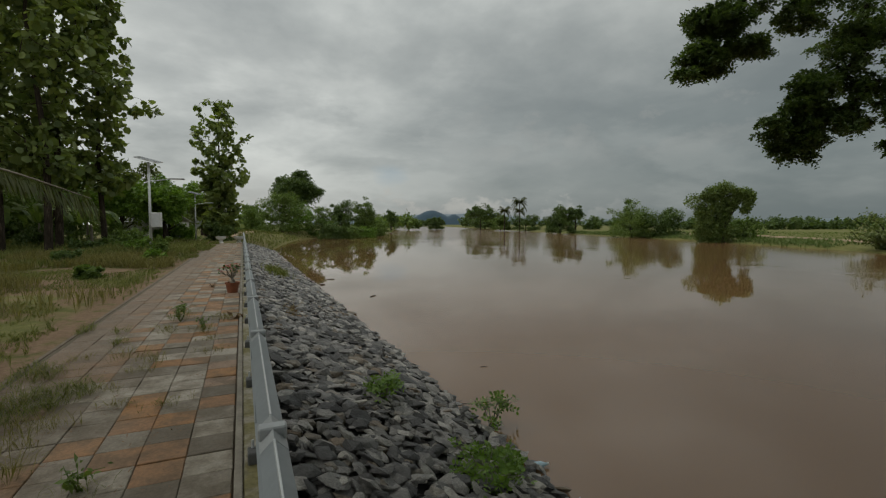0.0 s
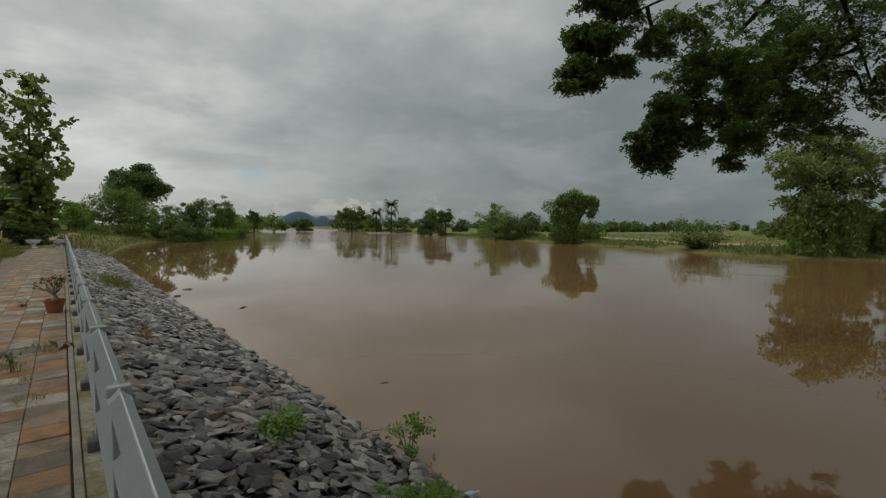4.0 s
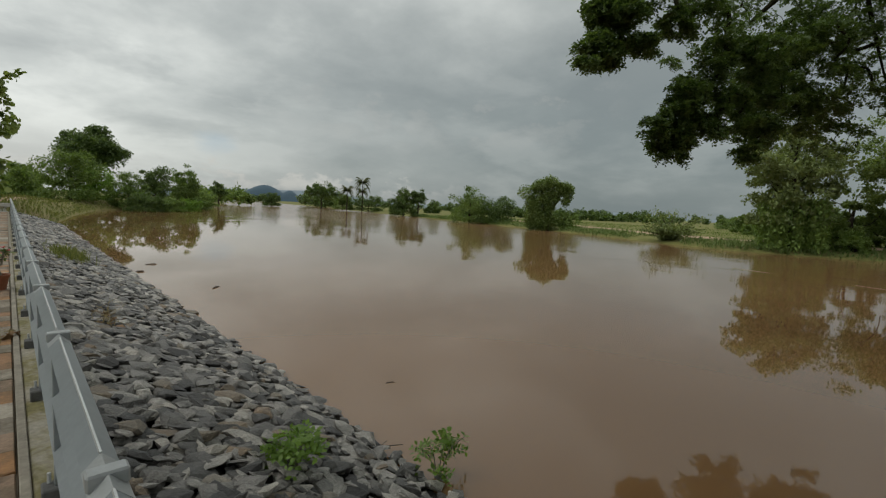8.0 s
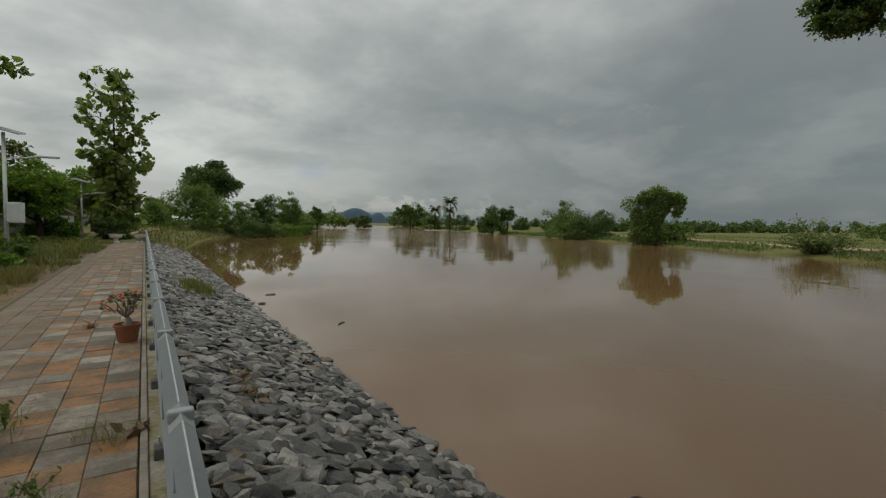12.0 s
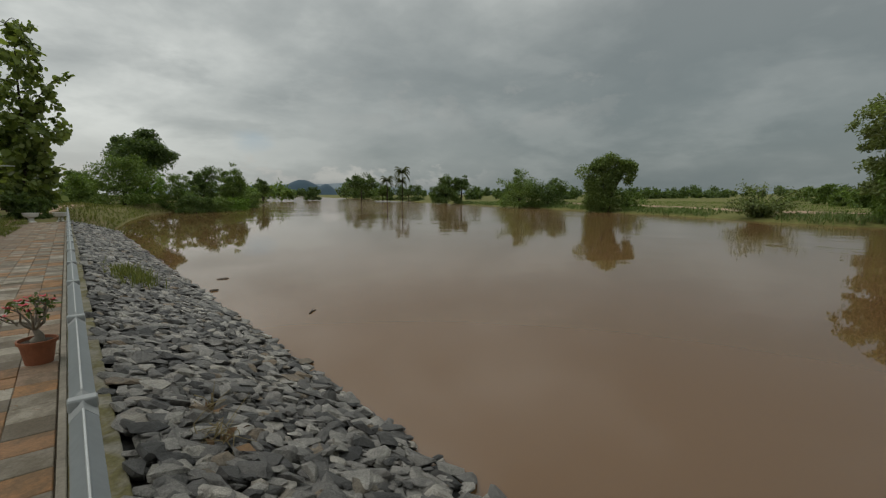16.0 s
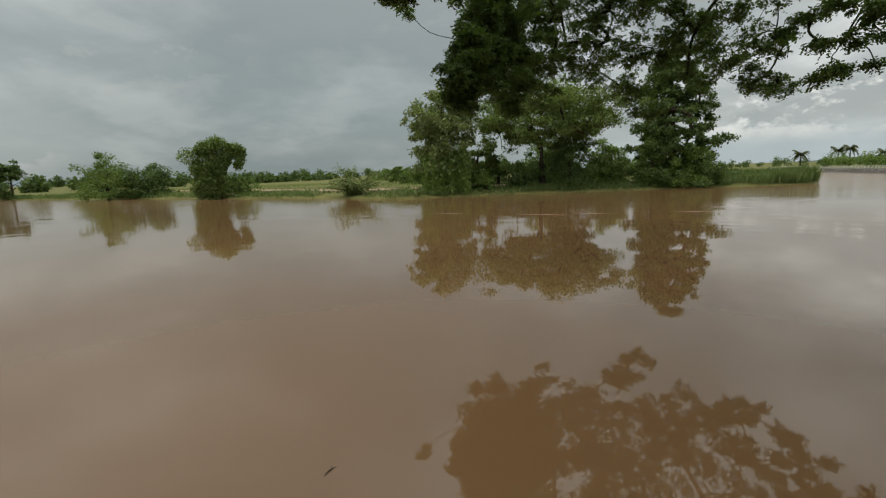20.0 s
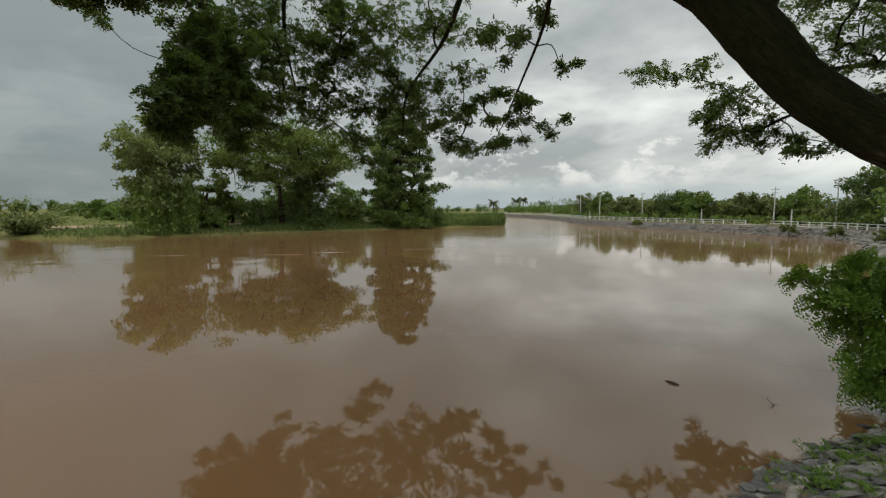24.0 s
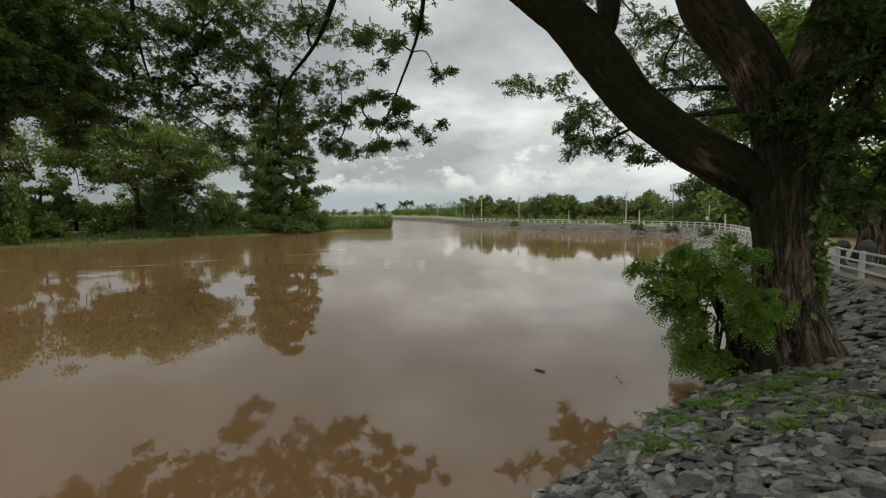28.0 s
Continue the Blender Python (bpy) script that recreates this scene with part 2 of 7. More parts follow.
def build_water(n):
    p = place(n)
    sep = n.add("ShaderNodeSeparateXYZ", {0: p})
    mud = n.noise(p, 0.035, 4, 0.55, 0.8)
    col = n.ramp(mud, [(0.3, (0.190, 0.104, 0.045)), (0.7, (0.215, 0.121, 0.056))])
    drift = n.add("ShaderNodeCombineXYZ", {0: n.math("MULTIPLY", sep.outputs[0], 1.0), 1: n.math("MULTIPLY", sep.outputs[1], 0.55), 2: 0.0}).outputs[0]
    r1 = n.noise(drift, 1.15, 3, 0.5, 0.6)
    r2 = n.noise(drift, 0.21, 3, 0.5, 0.8)
    r3 = n.noise(drift, 4.5, 2, 0.5)
    # restless patches where the current boils
    soft = n.tree.nodes.new("ShaderNodeMapRange")
    soft.interpolation_type = "SMOOTHERSTEP"
    n.tree.links.new(n.noise(p, 0.045, 3, 0.5, 1.2), soft.inputs["Value"])
    for k, v in (("From Min", 0.38), ("From Max", 0.7), ("To Min", 0.3), ("To Max", 1.7)):
        soft.inputs[k].default_value = v
    patchy = soft.outputs[0]
    h = n.math("ADD", n.math("MULTIPLY", r1, 0.85), n.math("ADD", n.math("MULTIPLY", r2, 1.6), n.math("MULTIPLY", r3, 0.05)))
    # slack by the near bank, livelier out in the current
    out = n.math("ADD", sep.outputs[0], n.math("MULTIPLY", sep.outputs[1], 0.16))
    lively = n.span(out, 6.0, 34.0, 0.13, 1.9)
    ripple = n.math("ADD", n.span(out, 8.0, 70.0, 0.02, 0.13), n.span(n.math("MULTIPLY", sep.outputs[1], -1.0), 5.0, 34.0, 0.0, 0.06))
    h = n.math("MULTIPLY", n.math("MULTIPLY", h, patchy), lively)
    return principled(n, col, ripple, h, 1.0, 0.009, spec=0.5, extra={"IOR": 1.66})


def build_ground(n):
    p = place(n)
    a = n.noise(p, 0.42, 5, 0.6, 0.8)
    b = n.noise(p, 2.2, 5, 0.65)
    c = n.noise(p, 14.0, 4, 0.7)
    grass = n.ramp(n.math("ADD", n.math("MULTIPLY", b, 0.6), n.math("MULTIPLY", c, 0.4)), [(0.3, (0.075, 0.085, 0.024)), (0.7, (0.215, 0.205, 0.072))])
    soil = n.ramp(c, [(0.3, (0.16, 0.105, 0.065)), (0.7, (0.27, 0.185, 0.12))])
    bare = n.ramp(n.math("ADD", n.math("MULTIPLY", a, 0.75), n.math("MULTIPLY", b, 0.25)), [(0.45, 0.0), (0.53, 1.0)])
    gx, gy, gz = n.add("ShaderNodeSeparateXYZ", {0: p}).outputs
    far = n.math("MULTIPLY", n.span(gx, 18.0, 48.0, 1.0, 0.0), n.span(gy, 40.0, 56.0, 1.0, 0.25))
    # trodden earth along the edge of the walk
    trod = n.math("MULTIPLY", n.span(n.math("ABSOLUTE", n.math("ADD", gx, 2.6)), 0.6, 0.2), n.span(b, 0.35, 0.5))
    col = n.mix(n.math("MAXIMUM", n.math("MULTIPLY", bare, far), trod), grass, soil)
    return principled(n, col, 0.95, c, 0.6, 0.03, spec=0.15)


def build_bark(colour_lo, colour_hi, scale=1.0, moss=0.0):
    """Furrowed bark: long upright ridges, split by cracks, with moss in patches."""
    def build(n):
        g = n.add("ShaderNodeAttribute")
        g.attribute_name = "grain"
        p = g.outputs["Vector"]
        m = n.add("ShaderNodeMapping", {"Vector": p, "Scale": (8 * scale, 8 * scale, 1.25 * scale)}).outputs[0]
        a = n.noise(m, 1.9, 6, 0.62, 0.9)
        ridge = n.math("SUBTRACT", 1.0, n.math("MULTIPLY", n.math("ABSOLUTE", n.math("SUBTRACT", n.noise(m, 1.3, 4, 0.55, 1.0), 0.5)), 5.0), True)
        fine = n.noise(n.add("ShaderNodeMapping", {"Vector": p, "Scale": (30 * scale, 30 * scale, 9 * scale)}).outputs[0], 1.6, 5, 0.65, 0.3)
        b = n.noise(p, 1.3, 4, 0.6)
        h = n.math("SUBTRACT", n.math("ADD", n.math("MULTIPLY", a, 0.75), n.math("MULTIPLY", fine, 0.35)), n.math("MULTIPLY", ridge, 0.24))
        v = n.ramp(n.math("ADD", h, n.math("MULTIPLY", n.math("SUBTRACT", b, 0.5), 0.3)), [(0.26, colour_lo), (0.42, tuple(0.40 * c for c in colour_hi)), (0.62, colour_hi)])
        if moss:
            # moss in patches, thicker up in the fork, where it also paints shade
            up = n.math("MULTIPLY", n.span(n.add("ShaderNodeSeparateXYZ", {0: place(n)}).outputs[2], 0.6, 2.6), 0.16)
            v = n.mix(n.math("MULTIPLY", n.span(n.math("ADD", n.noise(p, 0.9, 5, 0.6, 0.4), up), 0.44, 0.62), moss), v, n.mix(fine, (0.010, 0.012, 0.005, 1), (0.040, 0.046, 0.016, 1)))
        return principled(n, v, 0.95, h, 1.0, 0.11, spec=0.12)
    return build


def build_ledge(n):
    p = place(n)
    a = n.noise(p, 2.4, 5, 0.6, 0.7)
    b = n.noise(p, 24.0, 4, 0.65)
    moss = n.ramp(a, [(0.42, 0.0), (0.58, 1.0)])
    col = n.mix(n.math("MULTIPLY", moss, 0.85), n.ramp(b, [(0.3, (0.23, 0.21, 0.165)), (0.7, (0.36, 0.335, 0.275))]), n.ramp(b, [(0.3, (0.105, 0.092, 0.028)), (0.7, (0.20, 0.175, 0.055))]))
    return principled(n, col, 0.85, b, 0.5, 0.008, spec=0.3)


M_STONE_O = material("stone_piece", build_stone(True))
M_STONE = material("stone_loose", build_stone(False))
M_STONE_PALE = material("stone_pale", build_stone(False, 1.0, 0.8))
M_TILE_O = material("tile_piece", build_tile(True))
M_TILE = material("tile_field", build_tile(False))
M_WATER = material("muddy_water", build_water)
M_GROUND = material("grassland", build_ground)
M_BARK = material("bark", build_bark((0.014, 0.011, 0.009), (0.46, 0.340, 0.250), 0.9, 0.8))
# Darker copy of the bark, moss and shade painted in, for limbs and twigs.
M_BARK_SHADED = material("mossy_shaded_bark", build_bark((0.007, 0.006, 0.005), (0.20, 0.150, 0.110), 0.8, 0.85))
M_BARK_FAR = material("bark_far", build_bark((0.03, 0.024, 0.018), (0.12, 0.095, 0.07), 0.5))
M_LEDGE = material("mossy_concrete", build_ledge)
M_JOINT = simple("joint_dirt", (0.120, 0.098, 0.066), 0.95, 0.4, 5)
M_EDGE = simple("earthy_edging", (0.165, 0.130, 0.092), 0.9, 0.6, 3)
M_KERB = simple("kerb_concrete", (0.25, 0.225, 0.18), 0.85, 0.4, 4)
M_STEEL = simple("grey_paint", (0.285, 0.315, 0.33), 0.42, 0.14, 3, 0.25, 0.1, 0.002)
M_STEEL_LIGHT = simple("pale_grey_paint", (0.40, 0.42, 0.425), 0.45, 0.14, 6, 0.15, 0.1, 0.002)
# Pale colour for the glossy highlight along the top rail's ridge seam.
M_RIDGE_GLINT = simple("painted_glint", (0.58, 0.60, 0.60), 0.35, 0.12, 9, 0.3, 0.1, 0.001)
M_FOOT = simple("dark_concrete", (0.10, 0.10, 0.098), 0.85, 0.3, 12)
M_WHITE = simple("white_paint", (0.62, 0.62, 0.60), 0.55, 0.12, 5)
M_GALV = simple("galvanised", (0.55, 0.56, 0.56), 0.5, 0.15, 4, 0.25, 0.08, 0.001)
M_PANEL = simple("solar_glass", (0.03, 0.035, 0.05), 0.2, 0.2, 4)
M_POLE = simple("pole_concrete", (0.46, 0.45, 0.43), 0.85, 0.15, 2)
M_TERRA = simple("terracotta", (0.27, 0.095, 0.045), 0.75, 0.25, 9)
# Near-black bed that shows dark in the gaps between the stones.
M_BED = simple("dark_gravel", (0.028, 0.027, 0.025), 0.9, 0.4, 30, bump=0.8, dist=0.02)
M_SOIL = simple("soil", (0.05, 0.036, 0.024), 0.95, 0.4, 30, bump=0.8, dist=0.02)
M_STEM = simple("grey_stem", (0.22, 0.19, 0.15), 0.8, 0.25, 20)
M_PETAL = simple("red_petal", (0.55, 0.045, 0.06), 0.6, 0.25, 20)
M_SAND = simple("sandy_track", (0.36, 0.25, 0.165), 0.95, 0.3, 0.6)
# Hill colours with the blue haze of distance painted in.
M_HILL = simple("far_hill_hazed", (0.05, 0.085, 0.115), 1.0, 0.2, 0.004, bump=0)
M_HILL_FAR = simple("farther_hill_hazed", (0.16, 0.20, 0.23), 1.0, 0.1, 0.004, bump=0)
M_ROOF = simple("rusty_roof", (0.25, 0.09, 0.06), 0.8, 0.3, 0.8)
M_WALL = simple("pale_wall", (0.5, 0.5, 0.48), 0.85, 0.15, 0.6)
M_WOOD = simple("drift_wood", (0.07, 0.052, 0.036), 0.8, 0.4, 12)
M_FOAM = simple("pale_foam", (0.30, 0.25, 0.19), 0.9, 0.2, 6)
M_BOTTLE = simple("pale_blue_plastic", (0.42, 0.58, 0.66), 0.35, 0.1, 8)
M_DEAD = simple("dead_leaf", (0.20, 0.12, 0.06), 0.85, 0.35, 12)
M_STRAW = simple("dry_grass", (0.30, 0.24, 0.12), 0.9, 0.3, 8)
L_TEAK = leaf_material("teak_leaf", (0.068, 0.108, 0.034), (0.240, 0.290, 0.092), 0.42, 0.45)
L_RAIN = leaf_material("rain_tree_leaf", (0.038, 0.072, 0.022), (0.118, 0.175, 0.050), through_light=0.4)
L_DARK = leaf_material("dark_leaf", (0.044, 0.078, 0.026), (0.125, 0.180, 0.052))
L_MID = leaf_material("green_leaf", (0.062, 0.110, 0.028), (0.180, 0.250, 0.064))
L_TREE = leaf_material("tree_leaf", (0.065, 0.105, 0.028), (0.180, 0.240, 0.066))
L_PALE = leaf_material("pale_leaf", (0.070, 0.095, 0.032), (0.175, 0.205, 0.075))
L_FRESH = leaf_material("fresh_leaf", (0.075, 0.150, 0.022), (0.20, 0.32, 0.050), 0.45)
L_OLIVE = leaf_material("olive_leaf", (0.095, 0.130, 0.048), (0.215, 0.260, 0.100))
L_CREEPER = leaf_material("creeper_leaf", (0.085, 0.145, 0.032), (0.215, 0.30, 0.075))
L_PALM = leaf_material("palm_leaf", (0.040, 0.055, 0.018), (0.11, 0.12, 0.042))
L_GRASS = leaf_material("grass_blade", (0.072, 0.098, 0.025), (0.215, 0.225, 0.068), 0.7, 0.3, 0.35)
L_GRASS_LUSH = leaf_material("lush_grass_blade", (0.060, 0.110, 0.018), (0.17, 0.24, 0.045), 0.7, 0.3, 0.35)
L_GRASS_DRY = leaf_material("dry_grass_blade", (0.105, 0.102, 0.032), (0.265, 0.235, 0.085), 0.7, 0.3, 0.35)
L_REED = leaf_material("reed_blade", (0.085, 0.13, 0.040), (0.18, 0.24, 0.085), 0.7, 0.3, 0.3)


# ---- building helpers ----
def link(name, me, mat, parent=None, label="", kind=""):
    me.materials.clear()
    me.materials.append(mat)
    ob = new(name, me)
    if parent is not None:
        ob.parent = parent
    return tagged(ob, label=label, kind=kind)


def part(name, bm, mat, parent, label="", smooth=False, kind=""):
    """Links a bmesh as one mesh object under a thing or a part."""
    me = bpy.data.meshes.new(name)
    bm.to_mesh(me)
    bm.free()
    if smooth:
        me.polygons.foreach_set("use_smooth", [True] * len(me.polygons))
    return link(name, me, mat, parent, label, kind)


def empty(name, at, label, category, group="", kind=""):
    ob = new(name)
    ob.empty_display_size = 0.2
    ob.location = at
    return tagged(ob, label, category, group, kind)


def box(bm, lo, hi, bevel=0.0):
    c = [(a + b) / 2 for a, b in zip(lo, hi)]
    s = [b - a for a, b in zip(lo, hi)]
    g = bmesh.ops.create_cube(bm, size=1.0, matrix=Matrix.Translation(c) @ Matrix.Diagonal((*s, 1)))
    if bevel:
        edges = list({e for v in g["verts"] for e in v.link_edges})
        bmesh.ops.bevel(bm, geom=edges, offset=bevel, segments=1, affect="EDGES")
    return bm


def boxed(lo, hi, bevel=0.0):
    return box(bmesh.new(), lo, hi, bevel)


def quads_mesh(name, q):
    """A mesh out of loose faces, an array of n x corners x 3."""
    q = np.asarray(q, dtype=np.float32)
    n, c = q.shape[:2]
    me = bpy.data.meshes.new(name)
    me.vertices.add(c * n)
    me.vertices.foreach_set("co", q.ravel())
    me.loops.add(c * n)
    me.loops.foreach_set("vertex_index", np.arange(c * n, dtype=np.int32))
    me.polygons.add(n)
    me.polygons.foreach_set("loop_start", np.arange(0, c * n, c, dtype=np.int32))
    me.update(calc_edges=True)
    return me


def tri_mesh(name, v, f):
    v, f = np.asarray(v, dtype=np.float32), np.asarray(f, dtype=np.int32)
    me = bpy.data.meshes.new(name)
    me.vertices.add(len(v))
    me.vertices.foreach_set("co", v.ravel())
    me.loops.add(f.size)
    me.loops.foreach_set("vertex_index", f.ravel())
    me.polygons.add(len(f))
    me.polygons.foreach_set("loop_start", np.arange(0, f.size, f.shape[1], dtype=np.int32))
    me.polygons.foreach_set("use_smooth", [False] * len(f))
    me.update(calc_edges=True)
    return me


def unit(a):
    return a / np.maximum(np.linalg.norm(a, axis=-1, keepdims=True), 1e-9)


def leaf_quads(rng, at, size, aspect=0.45, up=0.6, droop=0.0, spread=0.35):
    """Pointed leaves at the given places: mostly facing up by `up`, hanging by `droop`."""
    n = len(at)
    nor = unit(rng.normal(size=(n, 3)) + np.array([0, 0, up * 2]))
    t = rng.normal(size=(n, 3))
    t[:, 2] -= droop * 2
    t = unit(t - nor * (t * nor).sum(1, keepdims=True))
    s = np.cross(nor, t)
    ln = size * (1 + spread * rng.normal(size=(n, 1))).clip(0.4, 1.8)
    w = ln * aspect * 0.5
    fold = nor * ln * 0.10
    return np.stack([at, at + t * ln * 0.45 + s * w + fold, at + t * ln, at + t * ln * 0.45 - s * w + fold], axis=1)


def broad_leaves(rng, at, size, droop=0.6):
    """Large rounded leaves with six corners, hanging from their stalks."""
    q = leaf_quads(rng, at, size, 0.78, 0.25, droop)
    b, r, t, l = q[:, 0], q[:, 1], q[:, 2], q[:, 3]
    ax = t - b
    return np.stack([b, r - ax * 0.18, r + ax * 0.22, t, l + ax * 0.22, l - ax * 0.18], axis=1)


def spray_quads(rng, at, length, pairs=5, leaflet=0.09, droop=0.5):
    """Feathered twigs: paired leaflets along a hanging stalk."""
    n = len(at)
    t = rng.normal(size=(n, 3))
    t[:, 2] = t[:, 2] * 0.5 - droop
    t = unit(t)
    side = unit(np.cross(t, rng.normal(size=(n, 3)) * 0.5 + np.array([0, 0, 1.0])))
    nor = np.cross(side, t)
    ln = length * (0.6 + 0.8 * rng.random((n, 1)))
    out = []
    for k in range(pairs):
        f = (k + 0.6) / pairs
        p = at + t * ln * f - np.array([0, 0, 1.0]) * ln * 0.25 * f * f
        for sgn in (-1, 1):
            d = unit(side * sgn + t * 0.55 + nor * rng.normal(size=(n, 1)) * 0.35)
            l = leaflet * (0.7 + 0.6 * rng.random((n, 1)))
            w = unit(np.cross(d, nor)) * l * 0.27
            out.append(np.stack([p, p + d * l * 0.5 + w, p + d * l, p + d * l * 0.5 - w], axis=1))
    return np.concatenate(out)


def tuft_leaves(rng, at, radius, stalks=3, pairs=4, leaflet=0.5):
    """Compound leaves round the given places: stalks that spread and droop, with paired oval leaflets."""
    c = np.repeat(at, stalks, axis=0)
    m = len(c)
    d = rng.normal(size=(m, 3))
    d[:, 2] = d[:, 2] * 0.45 - 0.3
    d = unit(d)
    nor = unit(rng.normal(size=(m, 3)) * 0.55 + np.array([0, 0, 1.0]))
    side = unit(np.cross(d, nor))
    ln = radius * (0.7 + 0.7 * rng.random((m, 1)))
    out = []
    for k in range(pairs):
        f = (k + 0.7) / pairs
        o = c + d * ln * f - np.array([0, 0, 0.22]) * ln * f * f
        for sg in (-1, 1):
            e = unit(side * sg + d * 0.6 + rng.normal(size=(m, 3)) * 0.25)
            l = radius * leaflet * (0.75 + 0.5 * rng.random((m, 1)))
            w = unit(np.cross(e, nor + rng.normal(size=(m, 3)) * 0.3)) * l * 0.31
            out.append(np.stack([o, o + e * l * 0.55 + w, o + e * l, o + e * l * 0.55 - w], axis=1))
    return np.concatenate(out)


def grow_twigs(rng, starts, nodes, thin=0.006):
    """Join every node to the nearest wood already grown, thicker where more hangs on it."""
    nodes = np.asarray(nodes)
    pos = np.concatenate([starts, nodes])
    ns = len(starts)
    dist = np.linalg.norm(nodes[:, None] - np.asarray(starts)[None], axis=2)
    best, near = dist.argmin(1), dist.min(1)
    done = np.zeros(len(nodes), bool)
    parent = np.zeros(len(nodes), int)
    order = []
    for step in range(len(nodes)):
        k = int(np.where(done, 1e9, near).argmin())
        done[k], parent[k] = True, best[k]
        order.append(k)
        dk = np.linalg.norm(nodes - nodes[k], axis=1) * 1.08
        closer = ~done & (dk < near)
        best[closer], near[closer] = ns + k, dk[closer]
    weight = np.ones(len(pos))
    for k in reversed(order):
        weight[parent[k]] += weight[ns + k]
    out = []
    for k in order:
        a, b = pos[parent[k]], nodes[k]
        mid = (a + b) / 2 + rng.normal(size=3) * np.linalg.norm(b - a) * 0.12 + np.array([0, 0, 0.08]) * np.linalg.norm(b - a)
        r1 = thin * min(weight[ns + k], 60) ** 0.5
        r0 = min(thin * min(weight[parent[k]], 60) ** 0.5, r1 * 1.7)
        out.append(([a, mid, b], [r0, (r0 + r1) / 2, r1]))
    return out


def in_blob(rng, n, centre, radii, shell=0.55):
    d = unit(rng.normal(size=(n, 3)))
    r = shell + (1 - shell) * rng.random((n, 1)) ** 0.7
    return np.asarray(centre) + d * r * np.asarray(radii)


def crown_points(rng, centre, radii, lumps, per, lump=0.25, low=-0.5, shell=0.25):
    """Places for leaves in an uneven crown: many small lumps set over a rough dome."""
    out = []
    radii, centre = np.asarray(radii, dtype=float), np.asarray(centre, dtype=float)
    mean = float(radii.prod() ** (1 / 3))
    shift = Vector(rng.normal(size=3) * 9)
    while len(out) < lumps:
        d = unit(rng.normal(size=3))
        if d[2] < low:
            continue
        swell = 0.90 + 0.55 * noise.noise(Vector(d) * 2.1 + shift)
        c = centre + d * radii * (0.50 + 0.42 * rng.random() ** 0.7) * swell
        k = lump * mean * (0.55 + 0.8 * rng.random())
        out.append(in_blob(rng, int(per * (0.5 + 0.9 * rng.random())), c, k * np.array([1, 1, 0.72]), shell))
    core = in_blob(rng, int(lumps * per * 0.18), centre, radii * 0.55, 0.0)
    if low < -0.75:
        for k in range(max(4, lumps // 3)):
            a = rng.random() * 2 * math.pi
            c = np.array([centre[0] + math.cos(a) * radii[0] * 0.68, centre[1] + math.sin(a) * radii[1] * 0.68, centre[2] - radii[2] * 0.78])
            out.append(in_blob(rng, per, c, radii * np.array([0.30, 0.30, 0.24]), shell))
    p = np.concatenate(out + [core])
    p[:, 2] = np.maximum(p[:, 2], centre[2] - radii[2] * 1.02)
    return p


def smooth_path(pts, steps=6):
    """Catmull-Rom through the points."""
    p = np.asarray(pts, dtype=float)
    p = np.vstack([2 * p[0] - p[1], p, 2 * p[-1] - p[-2]])
    out = []
    for i in range(1, len(p) - 2):
        for k in range(steps):
            t = k / steps
            a, b, c, d = p[i - 1:i + 3]
            out.append(0.5 * (2 * b + (c - a) * t + (2 * a - 5 * b + 4 * c - d) * t * t + (3 * b - a - 3 * c + d) * t ** 3))
    out.append(p[-2])
    return np.array(out)


def tubes_mesh(name, limbs, sides=8, steps=5, rough=0.0, rng=None):
    """One mesh of tapered, bent tubes; a limb is (points, radii) with the radii at its points."""
    V, Fc, base, grain = [], [], 0, []
    for pts, rad in limbs:
        p = smooth_path(pts, steps)
        r = np.interp(np.linspace(0, 1, len(p)), np.linspace(0, 1, len(rad)), rad)
        tan = unit(np.gradient(p, axis=0))
        ref = np.array([0.31, 0.95, 0.05]) if abs(tan[0][1]) < 0.9 else np.array([1.0, 0.1, 0.0])
        a = unit(np.cross(tan, ref))
        b = np.cross(tan, a)
        ang = np.linspace(0, 2 * np.pi, sides, endpoint=False)
        for k in range(len(p)):
            rr = np.full(sides, r[k])
            if rough and rng is not None:
                rr = rr * (1 + rough * (np.sin(ang * 2 + k * 0.31) * 0.5 + np.sin(ang * 5 - k * 0.17 + 1) * 0.5 + np.sin(ang * 9 + 1.3 * np.sin(k * 0.21)) * 0.45 + np.sin(k * 0.9) * 0.3 + rng.normal(size=sides) * 0.3))
            V.append(p[k] + (np.cos(ang) * rr)[:, None] * a[k] + (np.sin(ang) * rr)[:, None] * b[k])
        for k in range(len(p) - 1):
            for s in range(sides):
                s2 = (s + 1) % sides
                Fc.append((base + k * sides + s, base + k * sides + s2, base + (k + 1) * sides + s2, base + (k + 1) * sides + s))
        base += len(p) * sides
        run = np.concatenate([[0], np.cumsum(np.linalg.norm(np.diff(p, axis=0), axis=1))]) + 7.3 * len(grain)
        ring = np.stack([np.cos(ang), np.sin(ang)], axis=1) * max(float(np.mean(r)), 0.02)
        grain.append(np.concatenate([np.column_stack([ring, np.full(sides, u)]) for u in run]))
    me = tri_mesh(name, np.concatenate(V), Fc)
    me.attributes.new("grain", "FLOAT_VECTOR", "POINT").data.foreach_set("vector", np.concatenate(grain).astype(np.float32).ravel())
    me.polygons.foreach_set("use_smooth", [True] * len(me.polygons))
    return me


